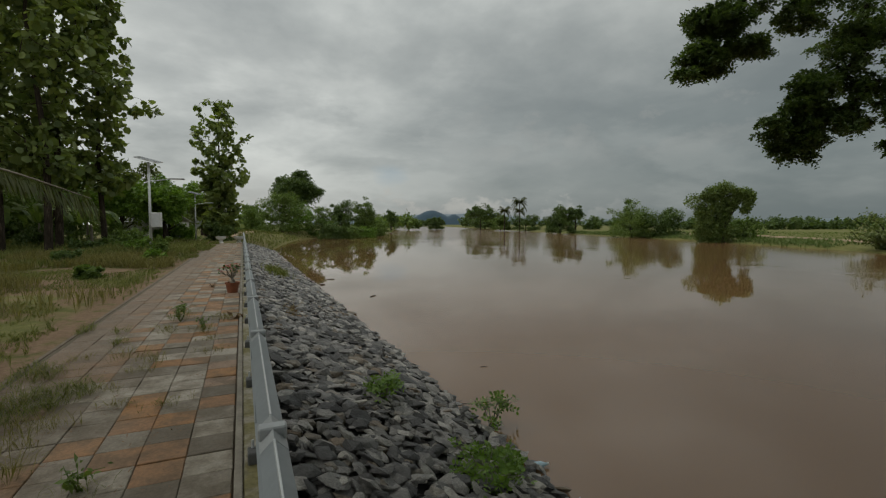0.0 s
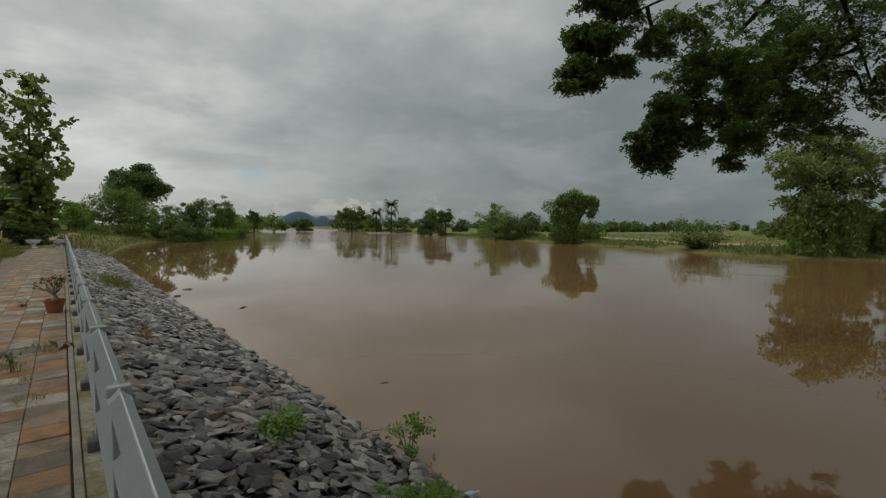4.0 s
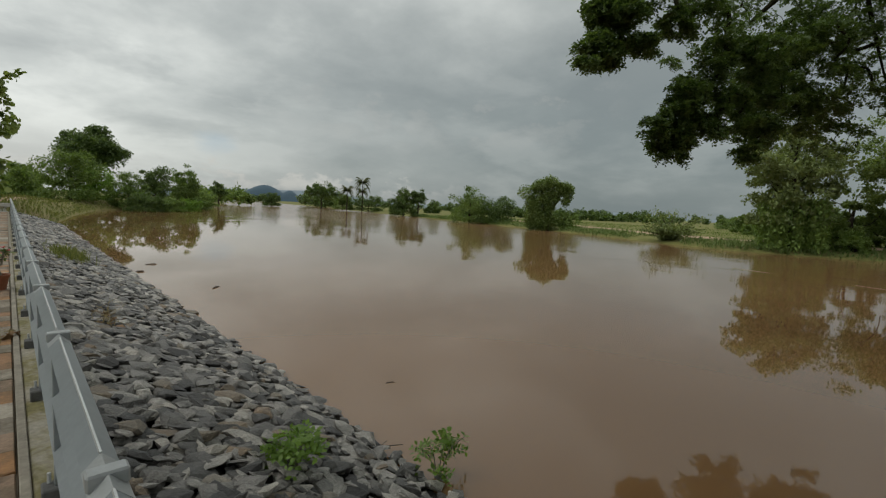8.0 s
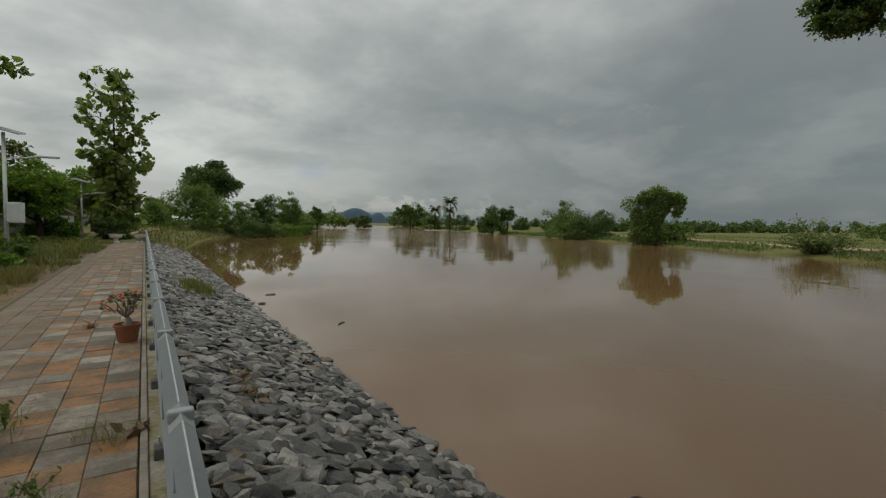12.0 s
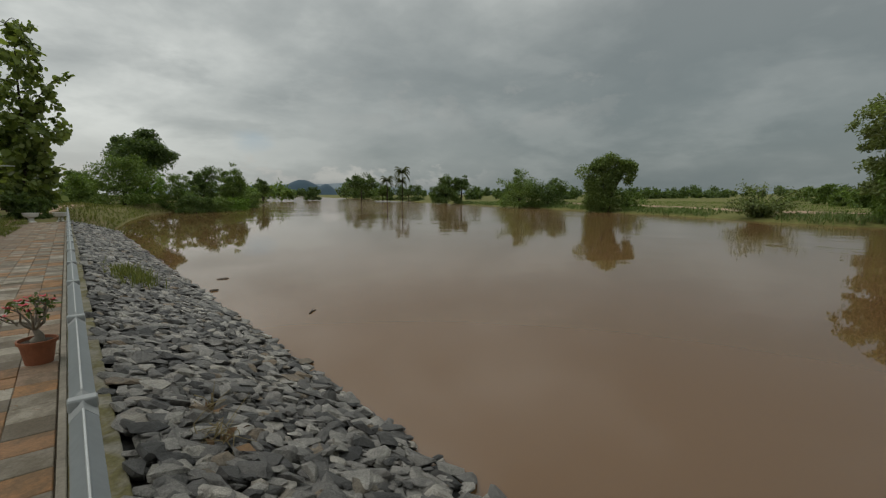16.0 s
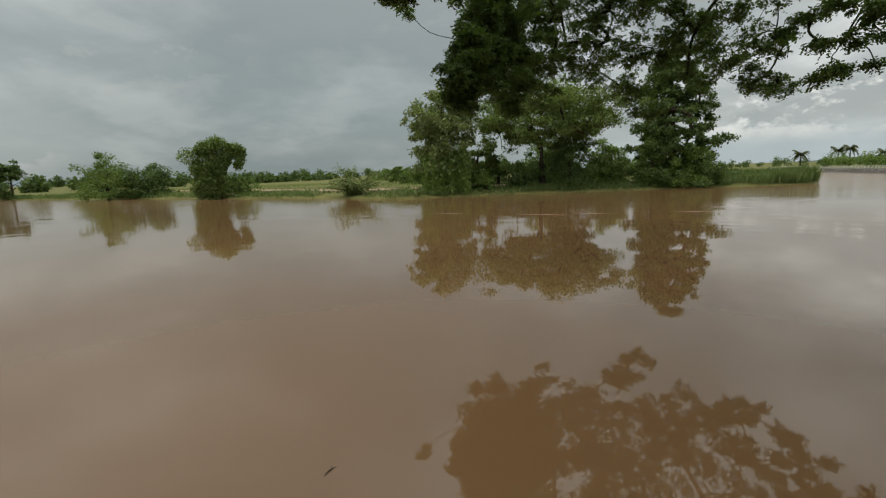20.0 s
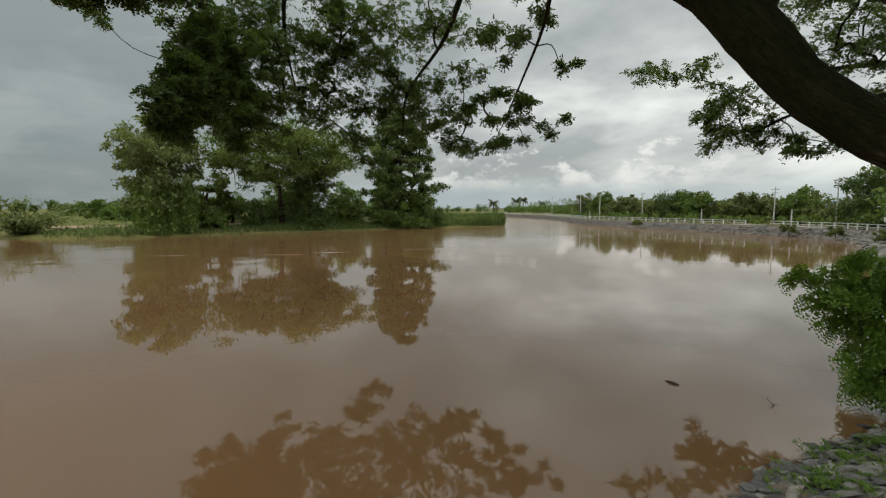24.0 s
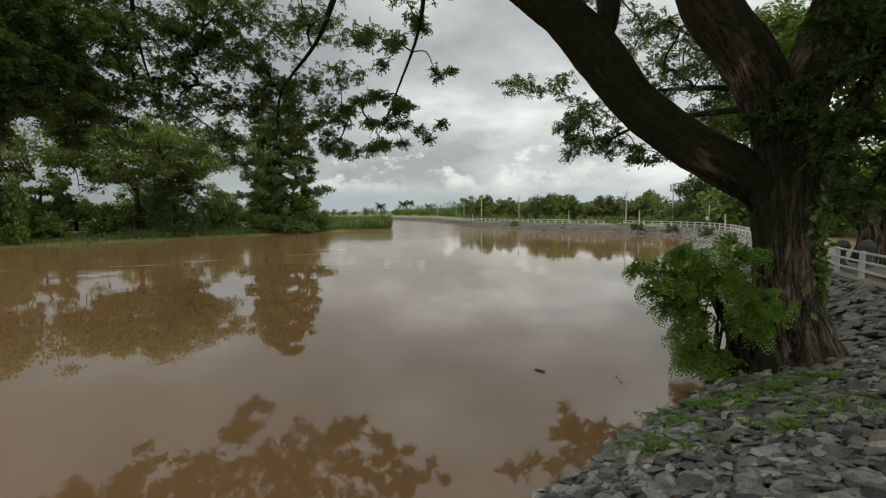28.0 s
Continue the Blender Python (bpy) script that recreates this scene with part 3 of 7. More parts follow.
def prism(bm, profile, y0, y1):
    """A bar along Y with the given (x, z) outline."""
    a = [bm.verts.new((x, y0, z)) for x, z in profile]
    b = [bm.verts.new((x, y1, z)) for x, z in profile]
    n = len(profile)
    for i in range(n):
        bm.faces.new((a[i], a[(i + 1) % n], b[(i + 1) % n], b[i]))
    bm.faces.new(a[::-1])
    bm.faces.new(b)
    bmesh.ops.recalc_face_normals(bm, faces=bm.faces)
    return bm


# ---- the lie of the land ----
# top edge of the stone bank on the near side, from far upstream round the bend behind
BEND = [(0.12, -4.25), (0.95, -7.1), (2.95, -10.7), (6.0, -18.8), (10.9, -29.2), (13.6, -34.6), (16.6, -38.6), (20.2, -41.2), (24.5, -42.4), (31, -43.4), (40, -44.6), (50, -45.8), (57, -47), (62, -50), (72.5, -56.5), (91, -65.7), (117, -72), (150, -78)]
BED = [(x + 0.15, y + 0.25) for x, y in BEND[2:]]
NEAR_BANK = [(250, 800), (120, 400), (78, 250), (44, 150), (25, 106), (11, 88), (6.4, 80), (2.2, 60.5), (0.4, 48), (0.25, 40), (0.2, 8), (0.2, -4.2), (1.1, -7.2)] + [(x, y - 0.8 * min(1, max(0, (x - 14) / 8))) for x, y in BED] + [(190, -88)]
# waterline of the far side
FAR_BANK = [(180, -26), (78, -30), (64, -34), (58, -32.5), (56, -28), (55, -22), (55, -16), (53.5, -9), (52, -3), (51.5, 3), (49.5, 9), (48, 14), (50, 20), (53.5, 25.5), (57, 34), (61, 44),
            (66, 58), (72, 76), (84, 109), (107, 178), (145, 290), (180, 420), (320, 800)]


def bank_fall(x):
    """Fall of the stone bank per metre: gentle by the walk, steep along the far reach of the bend."""
    return 0.335 + 1.3 * min(1.0, max(0.0, (x - 15.5) / 8.0))


def seg_dist(x, y, line):
    d = np.full(x.shape, 1e9)
    for (ax, ay), (bx, by) in zip(line, line[1:]):
        vx, vy = bx - ax, by - ay
        t = np.clip(((x - ax) * vx + (y - ay) * vy) / (vx * vx + vy * vy), 0, 1)
        d = np.minimum(d, np.hypot(x - ax - t * vx, y - ay - t * vy))
    return d


def inside(x, y, poly):
    c = np.zeros(x.shape, dtype=bool)
    for (ax, ay), (bx, by) in zip(poly, poly[1:] + poly[:1]):
        if ay == by:
            continue
        hit = ((ay > y) != (by > y)) & (x < (bx - ax) * (y - ay) / (by - ay) + ax)
        c ^= hit
    return c


def ground_z(x, y):
    x, y = np.asarray(x, dtype=float), np.asarray(y, dtype=float)
    wet = inside(x, y, NEAR_BANK + FAR_BANK)
    dn, df = seg_dist(x, y, NEAR_BANK), seg_dist(x, y, FAR_BANK)
    near_side = dn < df
    fall = 0.335 + np.where(y < -20, 1.3 * np.clip((x - 15.5) / 8.0, 0, 1), 0)
    slope_n = np.maximum(-0.11 - fall * np.maximum(dn - 0.05, 0), -2.4)
    slope_f = np.maximum(WATER - 0.3 * df, -2.4)
    land_f = WATER + 0.10 + 0.75 * (1 - np.exp(-df * 0.28))
    z = np.where(wet, np.where(near_side, slope_n, slope_f), np.where(near_side, -0.04, land_f))
    mound = 0.75 * np.exp(-(((x - 0.5) / 4.0) ** 2 + ((y - 66) / 13.0) ** 2)) + 0.5 * np.exp(-(((x - 12) / 6.0) ** 2 + ((y - 88) / 12.0) ** 2))
    roll = 0.05 * np.sin(x * 0.9 + 1.3 * np.sin(y * 0.31)) * np.sin(y * 0.7 + x * 0.13)
    z = z + mound * ~wet + mound * wet * near_side * np.exp(-dn * 0.5)
    z = z + np.where(~wet & ((x < -3.2) | (x > 8)), roll, 0)
    return z


def graded(lo, hi, step, far_lo, far_hi):
    g = list(np.arange(lo, hi + 1e-6, step))
    s, v = step, hi
    while v < far_hi:
        s *= 1.22
        v += s
        g.append(v)
    s, v = step, lo
    while v > far_lo:
        s *= 1.22
        v -= s
        g.insert(0, v)
    return np.array(g)


def build_ground_sheet():
    gx, gy = graded(-24, 92, 0.8, -3800, 3800), graded(-75, 130, 0.8, -3800, 3800)
    X, Y = np.meshgrid(gx, gy)
    Z = ground_z(X, Y)
    nx, ny = len(gx), len(gy)
    idx = np.arange(nx * ny).reshape(ny, nx)
    f = np.stack([idx[:-1, :-1], idx[:-1, 1:], idx[1:, 1:], idx[1:, :-1]], axis=-1).reshape(-1, 4)
    me = tri_mesh("ground", np.stack([X, Y, Z], axis=-1).reshape(-1, 3), f)
    me.polygons.foreach_set("use_smooth", [True] * len(me.polygons))
    tagged(link("ground", me, M_GROUND), "rough grass and bare earth along the river", "ground", kind="structure")


build_ground_sheet()
bm = bmesh.new()
bmesh.ops.create_grid(bm, x_segments=1, y_segments=1, size=0.5)
bm.transform(Matrix.Translation((160, 310, WATER)) @ Matrix.Diagonal((440, 1020, 1, 1)))
tagged(part("water", bm, M_WATER, None), "flooded brown muddy river with a smooth surface", "river", kind="structure")


# ---- far distance: hills ----
def hill(name, at, length, height, turn, mat, seed, label, humps=()):
    rng = np.random.default_rng(seed)
    nx, ny = 60, 8
    u, v = np.meshgrid(np.linspace(-1, 1, nx), np.linspace(-1, 1, ny))
    ridge = np.zeros(nx)
    for k in range(1, 7):
        ridge += np.sin(np.linspace(0, np.pi * 2 * k, nx) + rng.random() * 6) / k * 0.35
    ridge = np.clip(0.62 + ridge * 0.55, 0.08, None) * (1 - np.linspace(-1, 1, nx) ** 4)
    if humps:
        run = np.linspace(-1, 1, nx)
        ridge = np.max([a * np.exp(-((run - m) / b) ** 2) for m, b, a in humps], axis=0) * (1 - run ** 6) + ridge * 0.04
    Z = height * ridge[None, :] * np.clip(1 - v ** 2, 0, None) ** 0.6
    c, s = math.cos(radians(turn)), math.sin(radians(turn))
    X = at[0] + u * length / 2 * c - v * length * 0.12 * s
    Y = at[1] + u * length / 2 * s + v * length * 0.12 * c
    idx = np.arange(nx * ny).reshape(ny, nx)
    f = np.stack([idx[:-1, :-1], idx[:-1, 1:], idx[1:, 1:], idx[1:, :-1]], axis=-1).reshape(-1, 4)
    me = tri_mesh(name, np.stack([X, Y, Z - 2], axis=-1).reshape(-1, 3), f)
    me.polygons.foreach_set("use_smooth", [True] * len(me.polygons))
    tagged(link(name, me, mat), label, "hill", kind="structure")


hill("backdrop_hill_near", (936, 2318), 860, 78, -22, M_HILL, 5, "blue wooded hills upstream on the horizon", ((0.02, 0.26, 1.0), (0.30, 0.12, 0.74), (-0.45, 0.34, 0.66), (0.55, 0.2, 0.38)))
hill("backdrop_hill_far", (1500, 3000), 2600, 95, -30, M_HILL_FAR, 9, "pale far mountain range in haze")
hill("backdrop_hill_side", (3300, 900), 2200, 60, -75, M_HILL_FAR, 12, "pale low hills behind the fields")
hill("backdrop_hill_south", (1500, -2600), 3200, 55, 30, M_HILL, 21, "blue mountain range under clouds")


# ---- the promenade ----
COLS, TILE, TX0, TY0 = 7, 0.303, -0.085, -0.9
PAVE_END = 44.6
pavement = part("pavement", boxed((-2.30, -1.2, -0.30), (-0.088, PAVE_END, -0.018)), M_JOINT, None)
tagged(pavement, "riverside walk of mixed orange and grey paving tiles with weeds in the joints", "pavement", kind="structure")
kerb_l = part("kerb", boxed((-2.36, -1.2, -0.25), (-2.304, PAVE_END, -0.008), 0.006), M_EDGE, None)
tagged(kerb_l, "thin dirty concrete edging along the grass", "kerb", kind="structure")
kerb_r = part("kerb", boxed((-0.084, -1.2, -0.3), (-0.032, PAVE_END, 0.014), 0.006), M_KERB, None)
tagged(kerb_r, "pale concrete edging strip beside the railing", "kerb", kind="structure")
ledge = part("ledge", boxed((-0.028, -4.2, -0.5), (0.265, PAVE_END + 1, 0.004), 0.01), M_LEDGE, None)
tagged(ledge, "mossy concrete beam that carries the railing", "ledge", kind="structure")


def bend_ledge(line):
    """The beam goes on round the bend under the white railing."""
    bm = bmesh.new()
    rows = []
    for i, (x, y) in enumerate(line):
        a, b = line[max(i - 1, 0)], line[min(i + 1, len(line) - 1)]
        d = Vector((b[0] - a[0], b[1] - a[1])).normalized()
        n = Vector((-d.y, d.x))
        rows.append([bm.verts.new((x + n.x * o, y + n.y * o, z)) for o, z in ((-0.18, -0.6), (-0.18, 0.0), (0.18, 0.0), (0.18, -0.6))])
    for p, q in zip(rows, rows[1:]):
        for k in range(4):
            bm.faces.new((p[k], p[(k + 1) % 4], q[(k + 1) % 4], q[k]))
    bmesh.ops.recalc_face_normals(bm, faces=bm.faces)
    return bm


tagged(part("ledge", bend_ledge(BEND), M_KERB, None), "pale concrete beam under the white railing round the bend", "ledge", kind="structure")


# ---- the grey railing along the walk ----
def railing():
    thing = empty("railing", (0.085, 0, 0), "grey painted steel railing with three rails on short posts", "railing")
    post_m = boxed((-0.03, -0.03, 0.06), (0.03, 0.03, 0.85), 0.004)
    foot_m = boxed((-0.085, -0.06, 0.0), (0.05, 0.06, 0.085), 0.008)
    collar_m = boxed((-0.050, -0.028, 0.872), (0.050, 0.028, 0.920), 0.006)
    seat_m = bmesh.new()
    prism(seat_m, [(-0.0475, 0.868), (0.0, 0.9155), (0.0475, 0.868), (0, 0.8205)], -0.11, 0.11)
    # pale strip on the ridge, painting in the rail's highlight
    glint_m = prism(bmesh.new(), [(-0.005, 0.908), (-0.003, 0.917), (0.003, 0.917), (0.005, 0.908)], 0.112, 1.518)
    bolt_m = bmesh.new()
    bmesh.ops.create_cone(bolt_m, cap_ends=True, segments=6, radius1=0.012, radius2=0.010, depth=0.06, matrix=Matrix.Translation((-0.05, 0.035, 0.11)))
    first = {}
    for k in range(-2, 27):
        y = 1.75 + 1.63 * k
        for nm, b, mt in (("post", post_m, M_STEEL), ("foot", foot_m, M_FOOT), ("collar", collar_m, M_STEEL_LIGHT), ("sleeve", seat_m, M_STEEL_LIGHT), ("bolt", bolt_m, M_GALV), ("weld_seam", glint_m, M_RIDGE_GLINT)):
            if nm not in first:
                o = part(nm, b, mt, thing)
                first[nm] = o
            else:
                o = first[nm].copy()
                scene.collection.objects.link(o)
            o.location = (0, y, 0)
        for z, h, nm in ((0.868, 0.046, "top_rail"), (0.57, 0.036, "middle_rail"), (0.27, 0.036, "lower_rail")):
            if nm not in first:
                b = prism(bmesh.new(), [(-h, 0), (0, h), (h, 0), (0, -h)], 0.004, 1.626)
                o = part(nm, b, M_STEEL, thing)
                first[nm] = o
            else:
                o = first[nm].copy()
                scene.collection.objects.link(o)
            o.location = (0, y, z)


railing()


# ---- the white railing round the bend ----
def white_railing():
    thing = empty("railing", (2.95, -10.7, 0), "white painted concrete and pipe railing round the river bend", "railing")
    inv = Matrix.Translation((-2.95, 10.7, 0))
    pts = [Vector((x, y, 0)) for x, y in BEND]
    tall = part("post", boxed((-0.055, -0.045, 0.0), (0.055, 0.045, 0.68), 0.012), M_WHITE, thing)
    low = part("post", boxed((-0.045, -0.04, 0.0), (0.045, 0.04, 0.5), 0.01), M_WHITE, thing)
    bar = part("rail", boxed((0.02, -0.024, -0.024), (1.0, 0.024, 0.024), 0.007), M_WHITE, thing)
    used = set()

    def again(ob, name):
        if ob not in used:
            used.add(ob)
            return ob
        o = new(name, ob.data)
        o.parent = thing
        return o

    for i, (a, b) in enumerate(zip(pts, pts[1:])):
        d = b - a
        near = i < 3
        n = max(1, round(d.length / (1.6 if near else 1.25)))
        turn = math.atan2(d.y, d.x)
        for k in range(n):
            p = a + d * (k / n)
            if 27 < p.x < 29.5 or p.x > 140:
                continue
            again(tall if near else low, "post").matrix_basis = inv @ Matrix.Translation(p) @ Matrix.Rotation(turn, 4, "Z")
            for z in ((0.64, 0.42, 0.2) if near else (0.47, 0.25)):
                again(bar, "rail").matrix_basis = inv @ Matrix.Translation(p + Vector((0, 0, z))) @ Matrix.Rotation(turn, 4, "Z") @ Matrix.Diagonal((d.length / n, 1, 1, 1))


white_railing()


# ---- solar street lamps ----
def solar_lamp(at, height, label):
    t = empty("street_lamp", at, label, "street lamp", "solar lamps by the walk")
    t.rotation_euler[2] = radians(-8)
    bm = bmesh.new()
    bmesh.ops.create_cone(bm, cap_ends=True, segments=12, radius1=0.075, radius2=0.055, depth=height, matrix=Matrix.Translation((0, 0, height / 2)))
    part("pole", bm, M_GALV, t, smooth=True)
    bm = boxed((-0.55, -0.35, -0.025), (0.55, 0.35, 0.025), 0.008)
    bm.transform(Matrix.Translation((0.0, 0, height + 0.12)) @ Matrix.Rotation(radians(14), 4, "Y") @ Matrix.Rotation(radians(10), 4, "X"))
    panel = part("solar_panel", bm, M_GALV, t, "tilted solar panel in a grey frame")
    bm = boxed((-0.51, -0.31, 0.0), (0.51, 0.31, 0.006))
    bm.transform(Matrix.Translation((0.0, 0, height + 0.148)) @ Matrix.Rotation(radians(14), 4, "Y") @ Matrix.Rotation(radians(10), 4, "X"))
    part("glass", bm, M_PANEL, panel)
    arm = tubes_mesh("arm", [([(0.03, 0, height - 0.95), (0.5, 0, height - 0.9), (0.95, 0, height - 0.82)], [0.028, 0.026, 0.024])], 8)
    link("arm", arm, M_GALV, t)
    bm = boxed((0.9, -0.11, height - 0.85), (1.62, 0.11, height - 0.77), 0.02)
    part("lamp_head", bm, M_GALV, t, "flat grey lamp head")
    bm = boxed((0.08, -0.17, height - 3.3), (0.5, 0.17, height - 2.55), 0.015)
    bx = part("control_box", bm, M_WHITE, t, "pale grey control box")
    part("box_door", boxed((0.11, -0.182, height - 3.25), (0.47, -0.172, height - 2.6), 0.004), M_GALV, bx)
    bm = bmesh.new()
    bmesh.ops.create_cone(bm, cap_ends=True, segments=8, radius1=0.2, radius2=0.18, depth=0.06, matrix=Matrix.Translation((0, 0, 0.03)))
    part("base_plate", bm, M_FOOT, t)
    return t


solar_lamp((-4.3, 27.5, -0.05), 4.85, "solar street lamp on a steel pole in tall grass")
solar_lamp((-4.15, 50.6, -0.05), 4.6, "solar street lamp on a steel pole beside a dirt path")


# ---- planter urns and the potted desert rose ----
def lathe(profile, sides=20):
    bm = bmesh.new()
    rings = []
    for r, z in profile:
        rings.append([bm.verts.new((r * math.cos(2 * math.pi * k / sides), r * math.sin(2 * math.pi * k / sides), z)) for k in range(sides)])
    for a, b in zip(rings, rings[1:]):
        for k in range(sides):
            bm.faces.new((a[k], a[(k + 1) % sides], b[(k + 1) % sides], b[k]))
    bm.faces.new(rings[0][::-1])
    bm.faces.new(rings[-1])
    return bm


def urn(at):
    t = empty("planter", at, "white pedestal planter at the end of the paved walk", "planter", "planters at the walk's end")
    part("bowl", lathe([(0.2, 0.36), (0.36, 0.42), (0.42, 0.62), (0.44, 0.64), (0.40, 0.64), (0.38, 0.56), (0.02, 0.55)]), M_WHITE, t, smooth=False)
    part("pedestal", lathe([(0.26, 0.0), (0.26, 0.07), (0.16, 0.12), (0.14, 0.3), (0.2, 0.355)]), M_WHITE, t)


urn((-1.75, 44.9, -0.05))
urn((-0.3, 44.9, -0.05))


def desert_rose(at):
    rng = np.random.default_rng(3)
    t = empty("potted_plant", at, "red-flowered desert rose in a terracotta pot on the tiles", "potted plant")
    pot = part("pot", lathe([(0.125, 0.0), (0.165, 0.235), (0.182, 0.238), (0.186, 0.275), (0.168, 0.277), (0.16, 0.24), (0.02, 0.235)], 24), M_TERRA, t)
    bm = lathe([(0.158, 0.225), (0.158, 0.245), (0.08, 0.255), (0.01, 0.262)], 16)
    part("soil", bm, M_SOIL, pot)
    limbs = [([(0, 0, 0.24), (0.02, 0.0, 0.31), (-0.015, 0.01, 0.40)], [0.075, 0.045, 0.026])]
    tips = []
    for k in range(9):
        a = k * 0.7 + rng.random() * 0.4
        r = 0.09 + 0.17 * rng.random()
        h = 0.52 + 0.20 * rng.random()
        e = (r * math.cos(a) * 1.15, r * math.sin(a), h)
        limbs.append(([(-0.01, 0.01, 0.38), (e[0] * 0.35 + 0.04 * rng.normal(), e[1] * 0.35 + 0.04 * rng.normal(), 0.45 + 0.04 * rng.random()), (e[0] * 0.8 + 0.03 * rng.normal(), e[1] * 0.8, h - 0.07), e], [0.017, 0.012, 0.009, 0.006]))
        tips.append(e)
        if k % 2 == 0:
            e2 = (e[0] * 0.8 + 0.05 * rng.normal(), e[1] * 0.8 + 0.05 * rng.normal(), h + 0.05)
            limbs.append(([(e[0] * 0.5, e[1] * 0.5, 0.45), (e[0] * 0.7, e[1] * 0.7, h - 0.03), e2], [0.011, 0.009, 0.006]))
            tips.append(e2)
    link("stem", tubes_mesh("stem", limbs, 7, 4), M_STEM, t, "swollen grey branching stem")
    tips = np.array(tips)
    pl = np.repeat(tips, 8, axis=0) + rng.normal(size=(len(tips) * 8, 3)) * 0.028
    link("foliage", quads_mesh("foliage", leaf_quads(rng, pl, 0.07, 0.42, 0.4)), L_DARK, t)
    for i, e in enumerate(tips[:11]):
        bm = bmesh.new()
        for k in range(5):
            a = k * 2 * math.pi / 5
            d = Vector((math.cos(a), math.sin(a), 0.5))
            s = Vector((-math.sin(a), math.cos(a), 0)) * 0.018
            c = Vector(e) + Vector(rng.normal(size=3) * 0.012) * 0
            v = [bm.verts.new(c), bm.verts.new(c + d * 0.03 + s * 1.3), bm.verts.new(c + d * 0.06), bm.verts.new(c + d * 0.03 - s * 1.3)]
            bm.faces.new(v)
        bm.transform(Matrix.Translation(Vector((rng.normal() * 0.03, rng.normal() * 0.03, 0.01 + rng.normal() * 0.02))))
        part("flower", bm, M_PETAL, t, "red flower")
    return t


desert_rose((-0.25, 12.2, 0.0)).scale = (0.93, 0.93, 0.90)


# ---- trees ----
def place_tree(name, at, label, trunk_mesh, bark, crowns, category="tree", group=""):
    """crowns: (mesh, leaf material) one or more; everything is built round (0, 0, 0)."""
    t = empty(name, at, label, category, group)
    link("trunk", trunk_mesh, bark, t)
    for me, mat in crowns:
        link("crown", me, mat, t)
    return t


def branch_limbs(rng, height, spread, r0, n, start=0.35, lean=(0, 0)):
    top = np.array([lean[0], lean[1], height])
    limbs = [([(0, 0, -0.2), top * 0.3 + rng.normal(size=3) * 0.02 * height, top * 0.65 + rng.normal(size=3) * 0.03 * height, top], [r0 * 1.25, r0 * 0.85, r0 * 0.55, r0 * 0.15])]
    for k in range(n):
        f = start + (0.95 - start) * k / max(1, n - 1)
        a = k * 2.4 + rng.random()
        b = top * f
        l = spread * (0.55 + 0.5 * rng.random()) * (1.15 - 0.6 * f)
        e = b + np.array([math.cos(a) * l, math.sin(a) * l, l * (0.35 + 0.5 * rng.random())])
        m = (b + e) / 2 + np.array([0, 0, -0.06 * l])
        limbs.append(([b, m, e], [r0 * (0.55 - 0.35 * f), r0 * 0.25, r0 * 0.06]))
    return limbs


def round_tree(at, height, width, label, leaf, seed, lumps=34, per=130, size=0.32, low=-0.55, trunk=0.25, base=0.25, name="tree", depth=None, group="", flat=1.0):
    rng = np.random.default_rng(seed)
    limbs = branch_limbs(rng, height * 0.62, width * 0.28, trunk, 7, 0.3)
    cz = height * (1 + base) / 2
    pts = crown_points(rng, (0, 0, cz), (width / 2 * 0.95, (depth or width) / 2 * 0.95, height * (1 - base) / 2 * flat), int(lumps * 1.7), int(per * 1.0), low=low)
    return place_tree(name, at, label, tubes_mesh("trunk", limbs, 7, 4), M_BARK_FAR, [(quads_mesh("crown", leaf_quads(rng, pts, size * 0.80, 0.62, 0.5, 0.2)), leaf)], group=group)


def teak(at, height, width, label, seed, group="", whorls=150, bare=0.3, size=0.36, slim=False):
    """A teak: whorls of large drooping leaves at the ends of rising twigs."""
    rng = np.random.default_rng(seed)
    stem = [(0, 0, -0.2), rng.normal(size=3) * 0.12 + [0, 0, height * 0.35], rng.normal(size=3) * 0.18 + [0, 0, height * 0.7], (0, 0, height * 0.96)]
    limbs = [(stem, [height * 0.010 + 0.03, height * 0.008, height * 0.005, 0.03])]
    hubs, pts = [], []
    for k in range(whorls):
        f = bare + (1.0 - bare) * rng.random() ** (1.15 if slim else 1.05)
        g = (f - bare) / (1 - bare)
        if slim:
            prof = 0.60 + 0.20 * g if g < 0.45 else (0.69 + 1.25 * (g - 0.45) if g < 0.74 else 1.05 - (g - 0.74) * 2.3)
        else:
            prof = math.sin(min(1.0, (g + 0.15) / 0.5) * math.pi / 2) * (1.1 - 0.55 * max(0, g - 0.5) / 0.5)
        a = rng.random() * 2 * math.pi
        prof *= 0.84 + 0.75 * noise.noise((math.cos(a) * 1.3 + seed, math.sin(a) * 1.3, g * 7.0))
        r = width / 2 * 1.15 * prof * (0.12 + 0.88 * rng.random() ** 0.75)
        c = np.array([r * math.cos(a), r * math.sin(a), f * height])
        open_top = slim and g > 0.5
        if open_top and rng.random() < 0.45 * (g - 0.2):
            continue
        hubs.append(c)
        spread = 0.15 if open_top else 0.2
        pts.append(c + rng.normal(size=(12 if open_top else 17, 3)) * np.array([spread, spread, 0.17]))
    pts = np.concatenate(pts)
    limbs += grow_twigs(rng, smooth_path(stem, 10)[10:], hubs, 0.010)
    return place_tree("teak_tree", at, label, tubes_mesh("trunk", limbs, 7, 3), M_BARK_FAR, [(quads_mesh("crown", broad_leaves(rng, pts, size, 0.75)), L_TEAK)], "tree", group)


